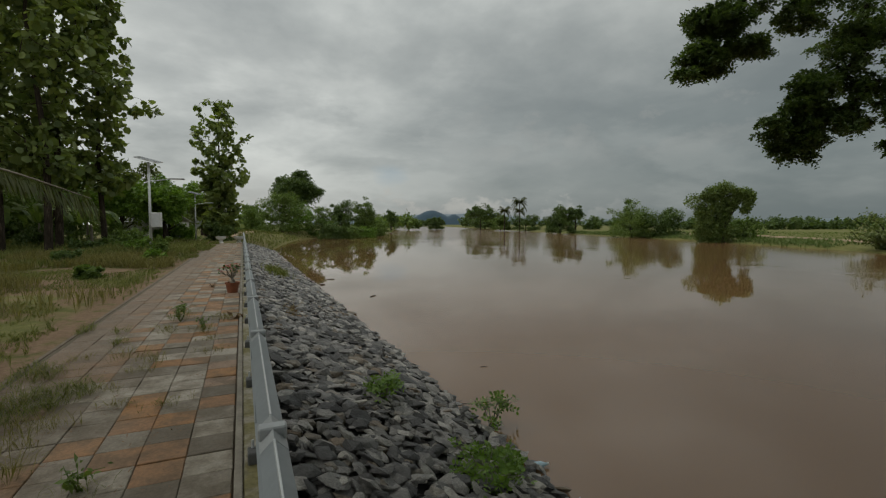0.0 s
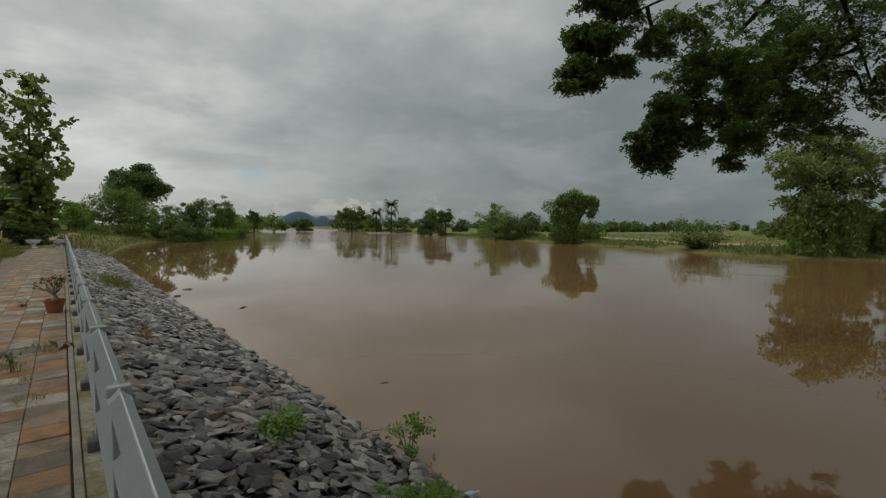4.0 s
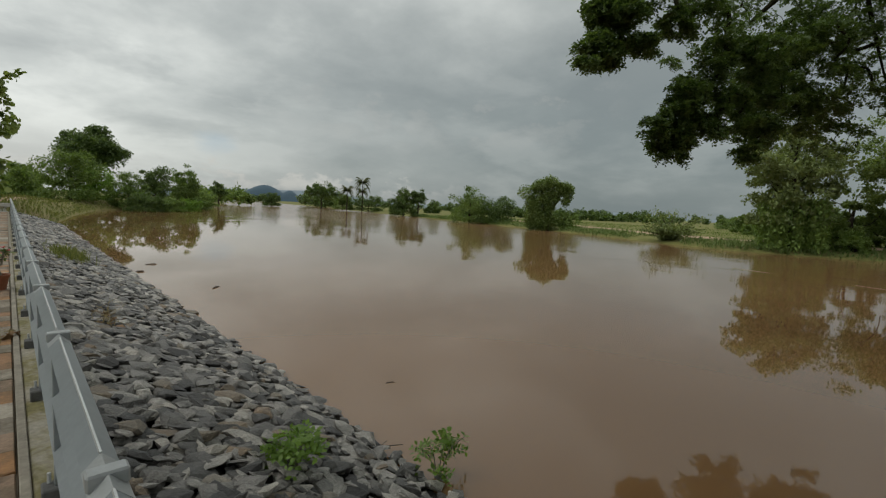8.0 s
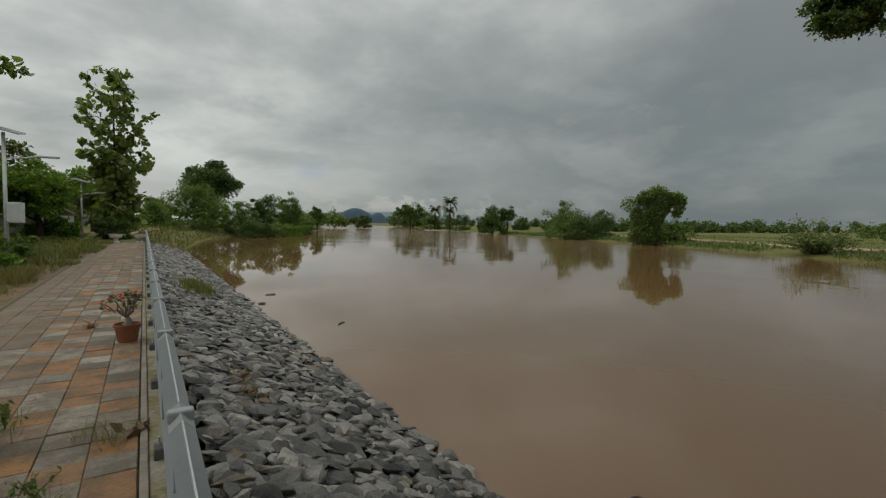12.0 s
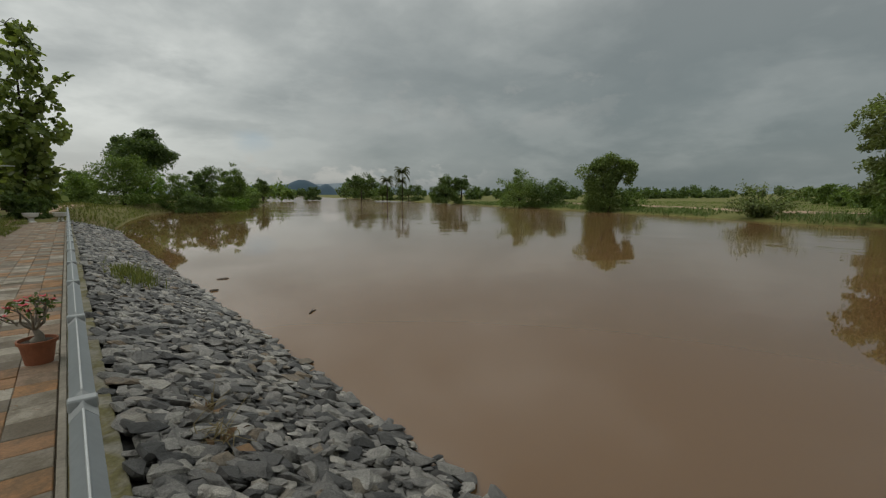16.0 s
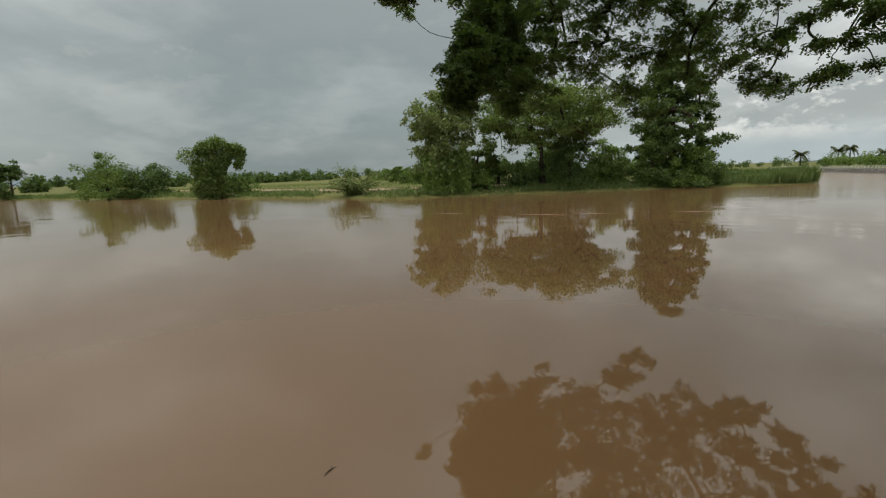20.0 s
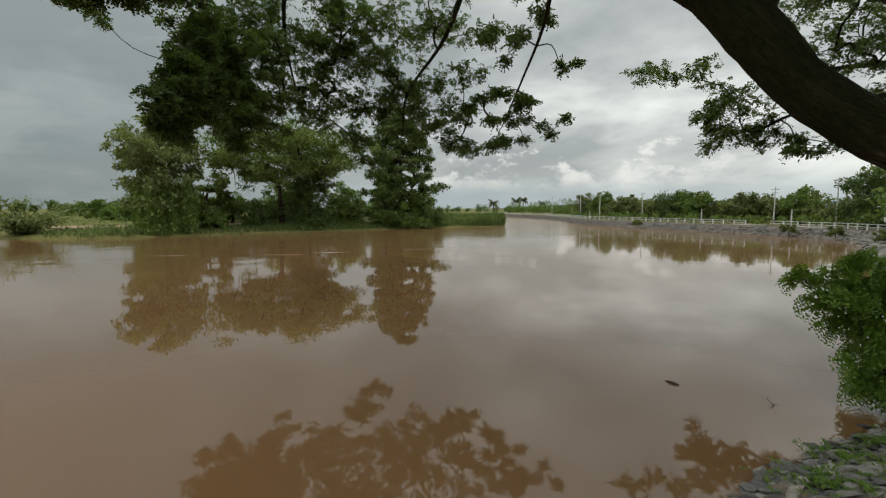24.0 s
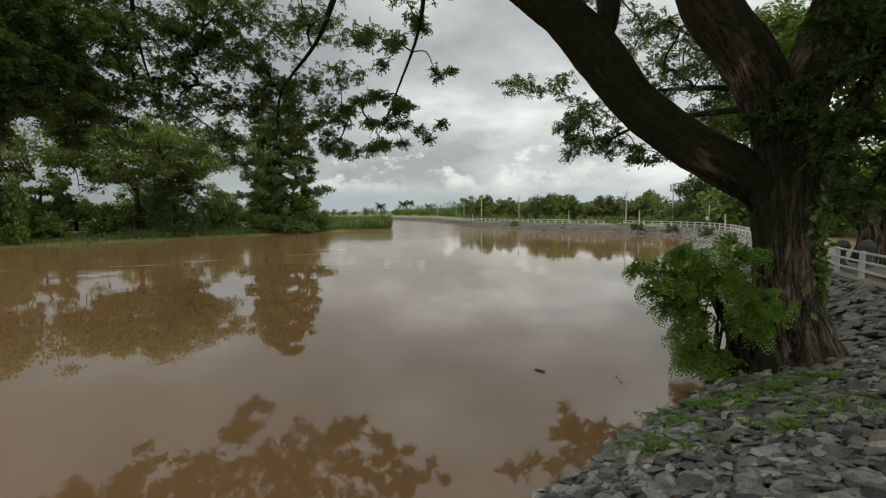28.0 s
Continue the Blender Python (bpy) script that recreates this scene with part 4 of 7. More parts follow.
teak((-1.9, 51.2, 0), 13.7, 5.2, "tall slender teak tree with large leaves at the walk's end", 11, "", 330, 0.06, 0.37, True)
teak((-8.4, 37.1, 0), 16.5, 4.6, "teak tree at the end of the row", 15, "row of teak trees", 150, 0.22)
teak((-10.6, 36.2, 0), 20.0, 6.4, "tall teak tree in a row beside the grass", 13, "row of teak trees", 190, 0.2)
teak((-9.8, 31.8, 0), 18.0, 5.6, "tall teak tree in a row beside the grass", 14, "row of teak trees", 150, 0.24)
teak((-12.6, 33.9, 0), 20.0, 6.6, "tall teak tree in a row beside the grass", 12, "row of teak trees", 190, 0.2)
teak((-15.5, 41.5, 0), 23.0, 10.0, "tall teak tree in a row beside the grass", 16, "row of teak trees", 280, 0.2, 0.38)
teak((-16.5, 33.0, 0), 21.0, 8.0, "tall teak tree in a row beside the grass", 17, "row of teak trees", 220, 0.2, 0.38)
teak((-21, 38.0, 0), 23.0, 10.0, "tall teak tree in a row beside the grass", 18, "row of teak trees", 170, 0.2, 0.38)


def banana(at, height, seed):
    """A banana plant: a fleshy stem and long arching blades."""
    rng = np.random.default_rng(seed)
    t = empty("banana_plant", at, "banana plant with broad torn leaves under the teaks", "plant", "banana plants")
    link("stem", tubes_mesh("stem", [([(0, 0, -0.1), (0.03, 0, height * 0.3), (0, 0.03, height * 0.55)], [0.12, 0.1, 0.06])], 8, 4), M_STEM, t)
    for k in range(8):
        a = k * 2.4 + rng.random()
        d = np.array([math.cos(a), math.sin(a), 0])
        l = height * (0.5 + 0.3 * rng.random())
        p = smooth_path([(0, 0, height * 0.5), d * l * 0.3 + [0, 0, height * 0.85], d * l * 0.75 + [0, 0, height * (0.8 + 0.2 * rng.random())], d * l + [0, 0, height * 0.6]], 4)
        side = np.cross(d, [0, 0, 1.0])
        q = []
        for m in range(3, len(p) - 1):
            w = height * 0.11 * math.sin(math.pi * (m - 2.2) / (len(p) - 2.2))
            w2 = height * 0.11 * math.sin(math.pi * (m - 1.2) / (len(p) - 2.2)) * 0.92
            for g in (-1, 1):
                q.append([p[m], p[m + 1], p[m + 1] + side * g * w2 - [0, 0, w2 * 0.35], p[m] + side * g * w - [0, 0, w * 0.35]])
        link("leaf", quads_mesh("leaf", np.array(q)), L_MID, t)


for i, (x, y, h) in enumerate([(-10.5, 42.5, 3.0), (-12.8, 40, 3.2), (-14.2, 37.5, 3.0), (-11.6, 46, 3.4), (-16.5, 40, 3.4)]):
    banana((x, y, -0.05), h, 60 + i)

# woods and bushes on the near bank upstream
round_tree((10.6, 103, 0), 13.2, 11.6, "large dark round tree above the near bank", L_DARK, 35, 70, 150, 0.45, base=0.30, low=-0.7)
round_tree((6.3, 84, 0.2), 7.6, 8.6, "bright green spreading bush-like tree on the near bank", L_MID, 32, 40, 130, 0.3, base=0.02, low=-0.9)
round_tree((13.3, 85.5, -0.6), 5.8, 5.8, "green bush at the water's edge", L_MID, 33, 34, 120, 0.26, base=0.0, low=-0.9)
round_tree((9.6, 90, -0.2), 6.2, 6.0, "leafy green tree at the water's edge", L_FRESH, 45, 34, 120, 0.28, base=0.0, low=-0.9)
round_tree((18.8, 95, -0.6), 7.8, 6.8, "group of dark trees at the water's edge", L_DARK, 34, 38, 130, 0.3, base=0.0, low=-0.9)
round_tree((24.4, 99, -0.6), 8.0, 6.6, "feathery green trees at the water's edge", L_MID, 235, 44, 120, 0.3, base=0.0, low=-0.9)
round_tree((14.6, 80.5, -0.9), 3.0, 6.2, "low spreading green bush leaning over the water", L_DARK, 40, 34, 110, 0.22, base=0.0, low=-0.9, name="bush", trunk=0.06)
round_tree((18.2, 83, -0.9), 2.3, 5.6, "low green shrub standing in the water", L_MID, 41, 28, 100, 0.22, base=0.0, low=-0.9, name="bush", trunk=0.05)
round_tree((21.8, 86.5, -0.9), 2.5, 4.4, "pale reedy shrub standing in the water", L_FRESH, 42, 28, 100, 0.2, base=0.0, low=-0.9, name="bush", trunk=0.05)
round_tree((27.5, 101, -0.9), 2.4, 6.0, "low green shrub standing in the water", L_MID, 46, 28, 100, 0.24, base=0.0, low=-0.9, name="bush", trunk=0.05)
round_tree((33, 120, -0.5), 3.6, 9.0, "low green trees at the water's edge", L_MID, 43, 28, 110, 0.34, base=0.0, low=-0.9)
round_tree((1.8, 110, 0), 7.0, 6.4, "green tree behind the mound", L_MID, 44, 28, 120, 0.34, base=0.05, low=-0.9)
round_tree((40.5, 131, -0.4), 6.6, 4.4, "small round tree at the river bend", L_DARK, 36, 18, 120, 0.42, base=0.1)
round_tree((1.5, 96, 0.3), 4.6, 9.0, "low green trees behind the mound", L_MID, 37, 22, 120, 0.36, base=0.0, low=-0.9)
round_tree((-2.0, 49.5, 0), 1.9, 3.2, "dark clipped bush round the foot of the teak", L_DARK, 38, 18, 110, 0.2, base=0.0, low=-0.9, name="bush", trunk=0.08)
round_tree((-6.8, 56, 0), 1.7, 6.5, "yellow-green hedge shrub beside the dirt path", L_FRESH, 39, 20, 110, 0.24, base=0.0, low=-0.9, name="bush", depth=3.0, trunk=0.08)
for i, (x, y, h, w, lf) in enumerate([(-6.6, 49.5, 5.6, 4.6, L_FRESH), (-9.6, 47.5, 6.4, 5.4, L_FRESH), (-6.9, 55.5, 7.2, 6.5, L_FRESH), (-11, 53, 8.4, 7.5, L_PALE), (-15.5, 52, 9.0, 8.0, L_FRESH), (-20, 48, 9.0, 9.0, L_MID), (-4.2, 66, 6.6, 6.0, L_PALE), (-9.5, 60, 7.0, 8.5, L_PALE), (-14, 66, 8.0, 10, L_MID), (-21, 62, 9.0, 11, L_MID), (-29, 60, 10.0, 12, L_DARK), (-5.5, 78, 7.5, 8, L_MID), (-38, 55, 10, 12, L_MID), (-26, 46, 8, 9, L_MID), (-33, 40, 9, 10, L_DARK)]):
    round_tree((x, y, 0), h, w, "feathery green tree in the grove behind the lamps", lf, 50 + i, 28, 130, 0.34, base=0.12, low=-0.7, group="grove trees")
for i, (x, y, h, w) in enumerate([(-6.9, 35, 1.2, 2.6), (-8.2, 32.5, 0.9, 2.2), (-7.2, 37.5, 1.6, 3.4), (-12.5, 39, 1.7, 4.0), (-16.5, 37, 1.6, 4.0), (-21, 36, 1.6, 4.5), (-10, 46, 2.2, 5.0), (-15, 50, 2.5, 6)]):
    round_tree((x, y, -0.05), h, w, "low green bush in rough grass", (L_MID, L_DARK)[i % 2], 70 + i, 14, 90, 0.2, base=0.0, low=-0.9, name="bush", trunk=0.05, group="bushes in the grass")

for i, (x, y, h, w) in enumerate([(-3.9, 26.6, 1.3, 1.3), (-3.4, 22.6, 0.7, 1.0), (-6.6, 23.2, 0.8, 1.6), (-4.5, 17.8, 0.4, 0.8), (-5.2, 30.5, 1.1, 2.0)]):
    round_tree((x, y, -0.05), h, w, "leafy weed bush in the rough grass by the lamp", (L_MID, L_FRESH, L_DARK)[i % 3], 240 + i, 12, 70, 0.13, base=0.0, low=-0.9, name="bush", trunk=0.02, group="weed bushes by the lamp")

# far bank, upstream to downstream
round_tree((78, 186, -0.5), 6.0, 8.0, "low dark tree on the far bank", L_DARK, 90, 20, 110, 0.5, base=0.0, low=-0.8)
round_tree((85, 158, -0.4), 10.3, 14.0, "broad dark flat-topped tree on the far bank", L_DARK, 91, 30, 130, 0.5, base=0.12, flat=0.9)
round_tree((88, 148, -0.4), 6.4, 9.0, "bushy green trees below the palms", L_MID, 92, 24, 110, 0.45, base=0.0, low=-0.9)
round_tree((95, 142, -0.4), 6.0, 14.0, "bushy green trees below the palms", L_DARK, 93, 26, 110, 0.45, base=0.0, low=-0.9)
round_tree((77, 99, -0.5), 7.4, 9.0, "rounded tree hung with creepers at the water's edge", L_DARK, 94, 30, 130, 0.4, base=0.0, low=-0.95)
round_tree((80.5, 97, -0.5), 7.0, 6.0, "dark tree with a leaning top on the far bank", L_DARK, 95, 18, 120, 0.4, base=0.25)
round_tree((66, 64, -0.7), 6.8, 10.5, "bushy green tree at the water's edge", L_MID, 96, 28, 140, 0.32, base=0.0, low=-0.95)
round_tree((69.5, 60, -0.6), 5.2, 9.0, "low dense bush at the water's edge", L_DARK, 97, 26, 140, 0.32, base=0.0, low=-0.95)
round_tree((84, 82, -0.3), 5.2, 9, "bush on the far bank", L_DARK, 98, 20, 110, 0.4, base=0.0, low=-0.9)


def creeper_tree(at, height, width, label, seed):
    """A leaning tree wrapped in creepers, with an open trunk fork on one side."""
    rng = np.random.default_rng(seed)
    r, u = np.array([0.6, -0.8, 0]), np.array([0, 0, 1.0])       # across the view, and up
    limbs = [([(0, 0, -0.3), r * 0.3 + u * 2, r * 0.2 + u * 4.2, -r * 0.4 + u * 6], [0.4, 0.3, 0.25, 0.1]),
             ([r * 0.9 - u * 0.3, r * 1.1 + u * 2.2, r * 1.9 + u * 4.2, r * 2.6 + u * 5.8], [0.3, 0.24, 0.18, 0.08])]
    pts = []
    for o, z, rad, hz, n in ((-1.0, 4.8, 2.0, 1.9, 2600), (-1.1, 2.4, 1.9, 2.8, 4600), (1.2, 6.9, 2.2, 1.2, 2400), (3.3, 5.9, 1.1, 1.1, 1000), (0.3, 1.8, 1.5, 2.0, 3200), (3.3, 4.6, 0.9, 0.9, 500), (-0.4, 6.9, 1.6, 1.0, 1200), (0.6, 4.3, 1.4, 1.2, 1400), (-1.8, 4.0, 0.9, 1.2, 600), (-1.7, 0.9, 0.9, 1.0, 600), (1.6, 4.7, 0.9, 0.9, 900), (1.9, 6.0, 1.3, 1.2, 1500), (0.9, 3.6, 1.3, 1.6, 1500), (0.9, 1.4, 1.4, 1.4, 1700), (2.9, 6.7, 1.3, 0.9, 1000), (-1.2, 6.2, 1.4, 0.9, 900), (3.5, 5.3, 0.8, 0.9, 500)):
        for k in range(5):
            c = r * (o + rng.normal() * rad * 0.3) + u * (z + rng.normal() * hz * 0.3)
            pts.append(in_blob(rng, n // 5, c, (rad * 0.7, rad * 0.7, hz * 0.66), 0.3))
    s = height / 8.0
    pts = np.concatenate(pts) * s
    limbs = [([np.asarray(p) * s for p in ps], rs) for ps, rs in limbs]
    return place_tree("tree", at, label, tubes_mesh("trunk", limbs, 8, 4), M_BARK_FAR, [(quads_mesh("crown", leaf_quads(rng, pts, 0.25, 0.6, 0.3, 0.5)), L_TREE)])


creeper_tree((59.0, 42.4, -0.8), 8.0, 8.5, "large leaning tree wrapped in green creepers at the far bank", 101)


def weeping_tree(at, seed):
    """Open pale crown above a curtain of hanging creepers."""
    rng = np.random.default_rng(seed)
    limbs = branch_limbs(rng, 10.5, 4.2, 0.24, 12, 0.35)
    pale = crown_points(rng, (0, 0.5, 7.6), (4.3, 4.5, 4.0), 90, 100, 0.2, -0.7)
    pale = np.concatenate([pale, crown_points(rng, (0, 0.3, 5.0), (3.6, 3.8, 2.6), 40, 90, 0.22, -0.9)])
    hang = []
    for k in range(170):
        a, rr = rng.random() * 6.28, 2.9 * math.sqrt(rng.random())
        x, y, z1 = rr * math.cos(a), rr * math.sin(a) - 0.2, 5.2 - 0.45 * rr + rng.random()
        z0 = 0.1 + 0.6 * rng.random()
        m = int((z1 - z0) * 14)
        col = np.stack([np.full(m, x), np.full(m, y), np.linspace(z1, z0, m)], axis=1) + rng.normal(size=(m, 3)) * 0.13
        hang.append(col)
    q = leaf_quads(rng, np.concatenate(hang), 0.30, 0.42, 0.0, 1.3)
    place_tree("tree", at, "tall open-crowned tree with a curtain of hanging creepers", tubes_mesh("trunk", limbs, 8, 4), M_BARK_FAR,
               [(quads_mesh("crown", leaf_quads(rng, pale, 0.30, 0.55, 0.3, 0.2)), L_OLIVE), (quads_mesh("crown", q), L_CREEPER)])


weeping_tree((51.5, 10.6, -0.7), 111)


def layered_tree(at, height, width, seed, label, leaf, pads, low, profile, size=0.25, pad=0.13, crown=0.0):
    """A spreading tree whose foliage lies in flat pads at the ends of long boughs."""
    rng = np.random.default_rng(seed)
    limbs = [([(0, 0, -0.3), (0.15, 0.1, height * 0.2), (-0.1, 0.2, height * low), (0.2, 0.1, height * (low + 0.18))], [0.42, 0.34, 0.26, 0.12])]
    pts, hubs = [], []
    for k in range(pads):
        f = crown + (1 - crown) * (k + rng.random()) / pads
        reach = width / 2 * profile(f) * math.sqrt(0.15 + 0.85 * rng.random())
        a = rng.random() * 2 * math.pi
        c = np.array([math.cos(a) * reach, math.sin(a) * reach, height * f + height * 0.05 * rng.normal()])
        hubs.append(c - np.array([0, 0, 0.25]))
        r = width * pad * (0.6 + 0.7 * rng.random())
        for q in range(3):
            o = rng.normal(size=3) * r * np.array([0.6, 0.6, 0.12])
            pts.append(in_blob(rng, 150, c + o, (r * 0.55, r * 0.55, 0.22 + r * 0.18), 0.0))
    pts = np.concatenate(pts)
    starts = np.concatenate([smooth_path(limbs[0][0], 5)[6:]])
    limbs += grow_twigs(rng, starts, hubs, 0.032)
    return place_tree("tree", at, label, tubes_mesh("trunk", limbs, 6, 3), M_BARK_FAR, [(quads_mesh("crown", leaf_quads(rng, pts, size, 0.62, 0.5, 0.25)), leaf)])


layered_tree((55.3, -0.6, -0.5), 10.6, 17.0, 121, "broad umbrella-shaped tree with layered boughs on the far bank", L_TREE, 105, 0.30, lambda f: 0.55 + 0.5 * min(1.0, (f - 0.5) / 0.25) if f < 0.82 else max(0.25, 1.05 - (f - 0.82) * 3.6), crown=0.52)
layered_tree((58.0, -16.0, -0.5), 14.2, 10.2, 122, "tall green tree with tiered boughs on the far bank", L_DARK, 150, 0.55, lambda f: 1.0 - 0.7 * f ** 1.6)
layered_tree((60.0, 7.0, -0.5), 6.0, 6.0, 131, "open green tree behind the hanging creepers", L_TREE, 26, 0.4, lambda f: 0.5 + 0.5 * f)
round_tree((56.0, -13.2, -0.6), 7.4, 4.6, "bright green young tree below the tiered tree", L_MID, 132, 26, 130, 0.26, base=0.05, low=-0.8)
round_tree((57.0, -16.5, -0.6), 5.2, 8.0, "dense bush below the tiered tree at the water", L_CREEPER, 123, 26, 130, 0.3, base=0.0, low=-0.95)
round_tree((55.0, -3.6, -0.6), 7.2, 6.4, "dense dark growth below the umbrella tree", L_DARK, 124, 34, 130, 0.28, base=0.0, low=-0.95)
round_tree((55.2, 1.4, -0.6), 3.6, 6.0, "dark undergrowth below the umbrella tree", L_DARK, 133, 26, 110, 0.26, base=0.0, low=-0.95, name="bush")
round_tree((57.5, -8.6, -0.6), 4.2, 5.5, "dense green undergrowth beside the field shed", L_TREE, 134, 26, 110, 0.26, base=0.0, low=-0.95, name="bush")
round_tree((55.5, 8.2, -0.6), 3.8, 5.0, "green undergrowth between the creepers and the umbrella tree", L_TREE, 135, 26, 110, 0.26, base=0.0, low=-0.95, name="bush")
round_tree((64, -9.5, -0.3), 6.2, 6.5, "green tree in the gap on the far bank", L_CREEPER, 125, 22, 120, 0.32, base=0.0, low=-0.9)
round_tree((66, -2, -0.3), 6.0, 8, "green tree behind the far bank track", L_MID, 126, 22, 120, 0.34, base=0.05, low=-0.8)
round_tree((63, 4.5, -0.3), 4.2, 7, "green tree behind the far bank", L_TREE, 127, 22, 120, 0.32, base=0.05, low=-0.8)
round_tree((53.6, 6.2, -0.5), 2.2, 3.0, "bush at the far waterline", L_CREEPER, 128, 16, 110, 0.26, base=0.0, low=-0.9, name="bush")


def spreading_shrub(at, height, spread, seed, label):
    """A thin shrub of leaning stems, leafy towards their ends."""
    rng = np.random.default_rng(seed)
    limbs, pts = [], []
    for k in range(38):
        a, f = rng.random() * 6.283, rng.random()
        e = np.array([math.cos(a) * spread * (0.35 + 0.65 * f), math.sin(a) * spread * (0.35 + 0.65 * f), height * (1.05 - 0.3 * f if k % 5 == 0 else 0.30 + 0.28 * rng.random())])
        limbs.append(([(0, 0, -0.4), e * np.array([0.35, 0.35, 0.6]), e], [0.05, 0.035, 0.012]))
        line = smooth_path(limbs[-1][0], 9)[5:]
        pts.append(np.repeat(line, 8, axis=0) + rng.normal(size=(len(line) * 8, 3)) * 0.2)
    place_tree("bush", at, label, tubes_mesh("trunk", limbs, 5, 4), M_BARK_FAR, [(quads_mesh("crown", leaf_quads(rng, np.concatenate(pts), 0.24, 0.5, 0.4, 0.2)), L_OLIVE)], "bush")


spreading_shrub((52.6, 21.3, -0.75), 3.6, 3.6, 129, "thin leaning shrub standing in the flood at the far bank")
round_tree((62, 40.5, -0.6), 2.8, 6, "low bush on the far bank", L_MID, 130, 16, 110, 0.28, base=0.0, low=-0.9, name="bush")
for i, (x, y, h, w) in enumerate([(95, 24, 3.6, 6), (102, 17, 4.2, 8), (118, 21, 4.0, 9), (92, 12, 5.0, 6), (130, 35, 3.5, 10), (76, 16, 2.4, 6), (84, 20, 2.0, 5)]):
    round_tree((x, y, 0), h, w, "round green tree in the fields", L_MID, 140 + i, 18, 100, 0.4, base=0.05, low=-0.8, group="trees in the fields")


def low_wood(name, line, height, depth, seed, leaf, label, n, size, ground=0.0):
    """A distant belt of trees, too far off to count."""
    rng = np.random.default_rng(seed)
    seg = np.array(line, dtype=float)
    cum = np.concatenate([[0], np.cumsum(np.hypot(*np.diff(seg, axis=0).T))])
    trees = max(6, int(cum[-1] / (height * 0.42)))
    p = []
    for k in range(trees):
        u = (k + rng.random()) / trees * cum[-1]
        h = height * (0.5 + 0.55 * rng.random() ** 1.4)
        c = np.array([np.interp(u, cum, seg[:, 0]) + rng.normal() * depth, np.interp(u, cum, seg[:, 1]) + rng.normal() * depth, ground + h * 0.52])
        m = int(n * 0.65) // trees
        for q in range(5):
            o = unit(rng.normal(size=3)) * h * np.array([0.3, 0.3, 0.26])
            p.append(in_blob(rng, m // 7, c + o, np.array([0.26, 0.26, 0.22]) * h, 0.35))
        low = in_blob(rng, m - 5 * (m // 7), c - np.array([0, 0, h * 0.22]), np.array([0.44, 0.44, 0.34]) * h, 0.3)
        p.append(low)
    p = np.concatenate(p)
    p[:, 2] = np.maximum(p[:, 2], ground + 0.1)
    ob = link(name, quads_mesh(name, leaf_quads(rng, p, size * 1.12, 0.65, 0.35, 0.2)), leaf)
    tagged(ob, label, "wood", kind="stuff")


low_wood("tree_belt", [(115, 470), (190, 560), (280, 640)], 12, 4, 149, L_DARK, "trees across the far end of the river reach", 16000, 1.7)
low_wood("tree_belt", [(300, 330), (330, 200), (340, 90), (330, 30), (300, -40)], 8.5, 4, 150, L_DARK, "long low belt of trees beyond the fields", 60000, 0.85)
low_wood("tree_belt", [(110, 205), (160, 300), (240, 420), (420, 420)], 10, 5, 151, L_DARK, "belt of trees along the far bank upstream", 30000, 1.1)
low_wood("tree_belt", [(98, 128), (112, 110), (150, 95), (240, 90)], 4.8, 3, 152, L_DARK, "belt of trees behind the far bank bushes", 18000, 0.75)
low_wood("tree_belt", [(60, 170), (66, 250), (100, 380), (160, 520)], 8, 4, 153, L_MID, "low trees along the near bank upstream", 16000, 1.1)
low_wood("tree_belt", [(-85, 0), (-62, 40), (-48, 75), (-10, 105), (-4, 130)], 11, 4, 154, L_MID, "green woods behind the grove", 40000, 0.55)
low_wood("tree_belt", [(-44, 26), (-34, 42), (-25, 52), (-14, 60)], 6.5, 1.5, 161, L_MID, "green thicket behind the teak row", 20000, 0.45)
low_wood("tree_belt", [(74, 0), (76, -8), (72, -18)], 4.0, 1.4, 155, L_MID, "green thicket behind the far bank trees", 8000, 0.34)
low_wood("tree_belt", [(150, -92), (122, -86), (98, -78), (82, -70), (66, -61)], 4.8, 1.4, 156, L_MID, "trees behind the white railing", 22000, 0.3)
low_wood("tree_belt", [(60, -57), (52, -56), (42, -54.5), (34, -54), (26, -53), (21, -51)], 4.3, 1.3, 157, L_PALE, "wall of olive green trees behind the white railing", 34000, 0.28)
low_wood("tree_belt", [(25, -54), (18, -49), (12, -43), (6, -36), (-2, -28), (-10, -16)], 7.0, 2.0, 158, L_MID, "trees behind the walk round the bend", 30000, 0.34)
low_wood("tree_belt", [(110, -90), (80, -76), (64, -66), (50, -59), (38, -58), (26, -57), (18, -53)], 4.4, 1.0, 166, L_PALE, "olive trees closing the view behind the white railing", 30000, 0.34)
low_wood("undergrowth", [(72, -57), (64, -53), (52, -49.5), (42, -48), (32, -47), (24, -46), (18, -43.5)], 1.5, 0.5, 165, L_MID, "green undergrowth behind the white railing", 9000, 0.2)
low_wood("tree_belt", [(260, -40), (210, -90), (190, -130), (130, -118)], 4.5, 3, 159, L_DARK, "far trees downstream", 16000, 0.5)
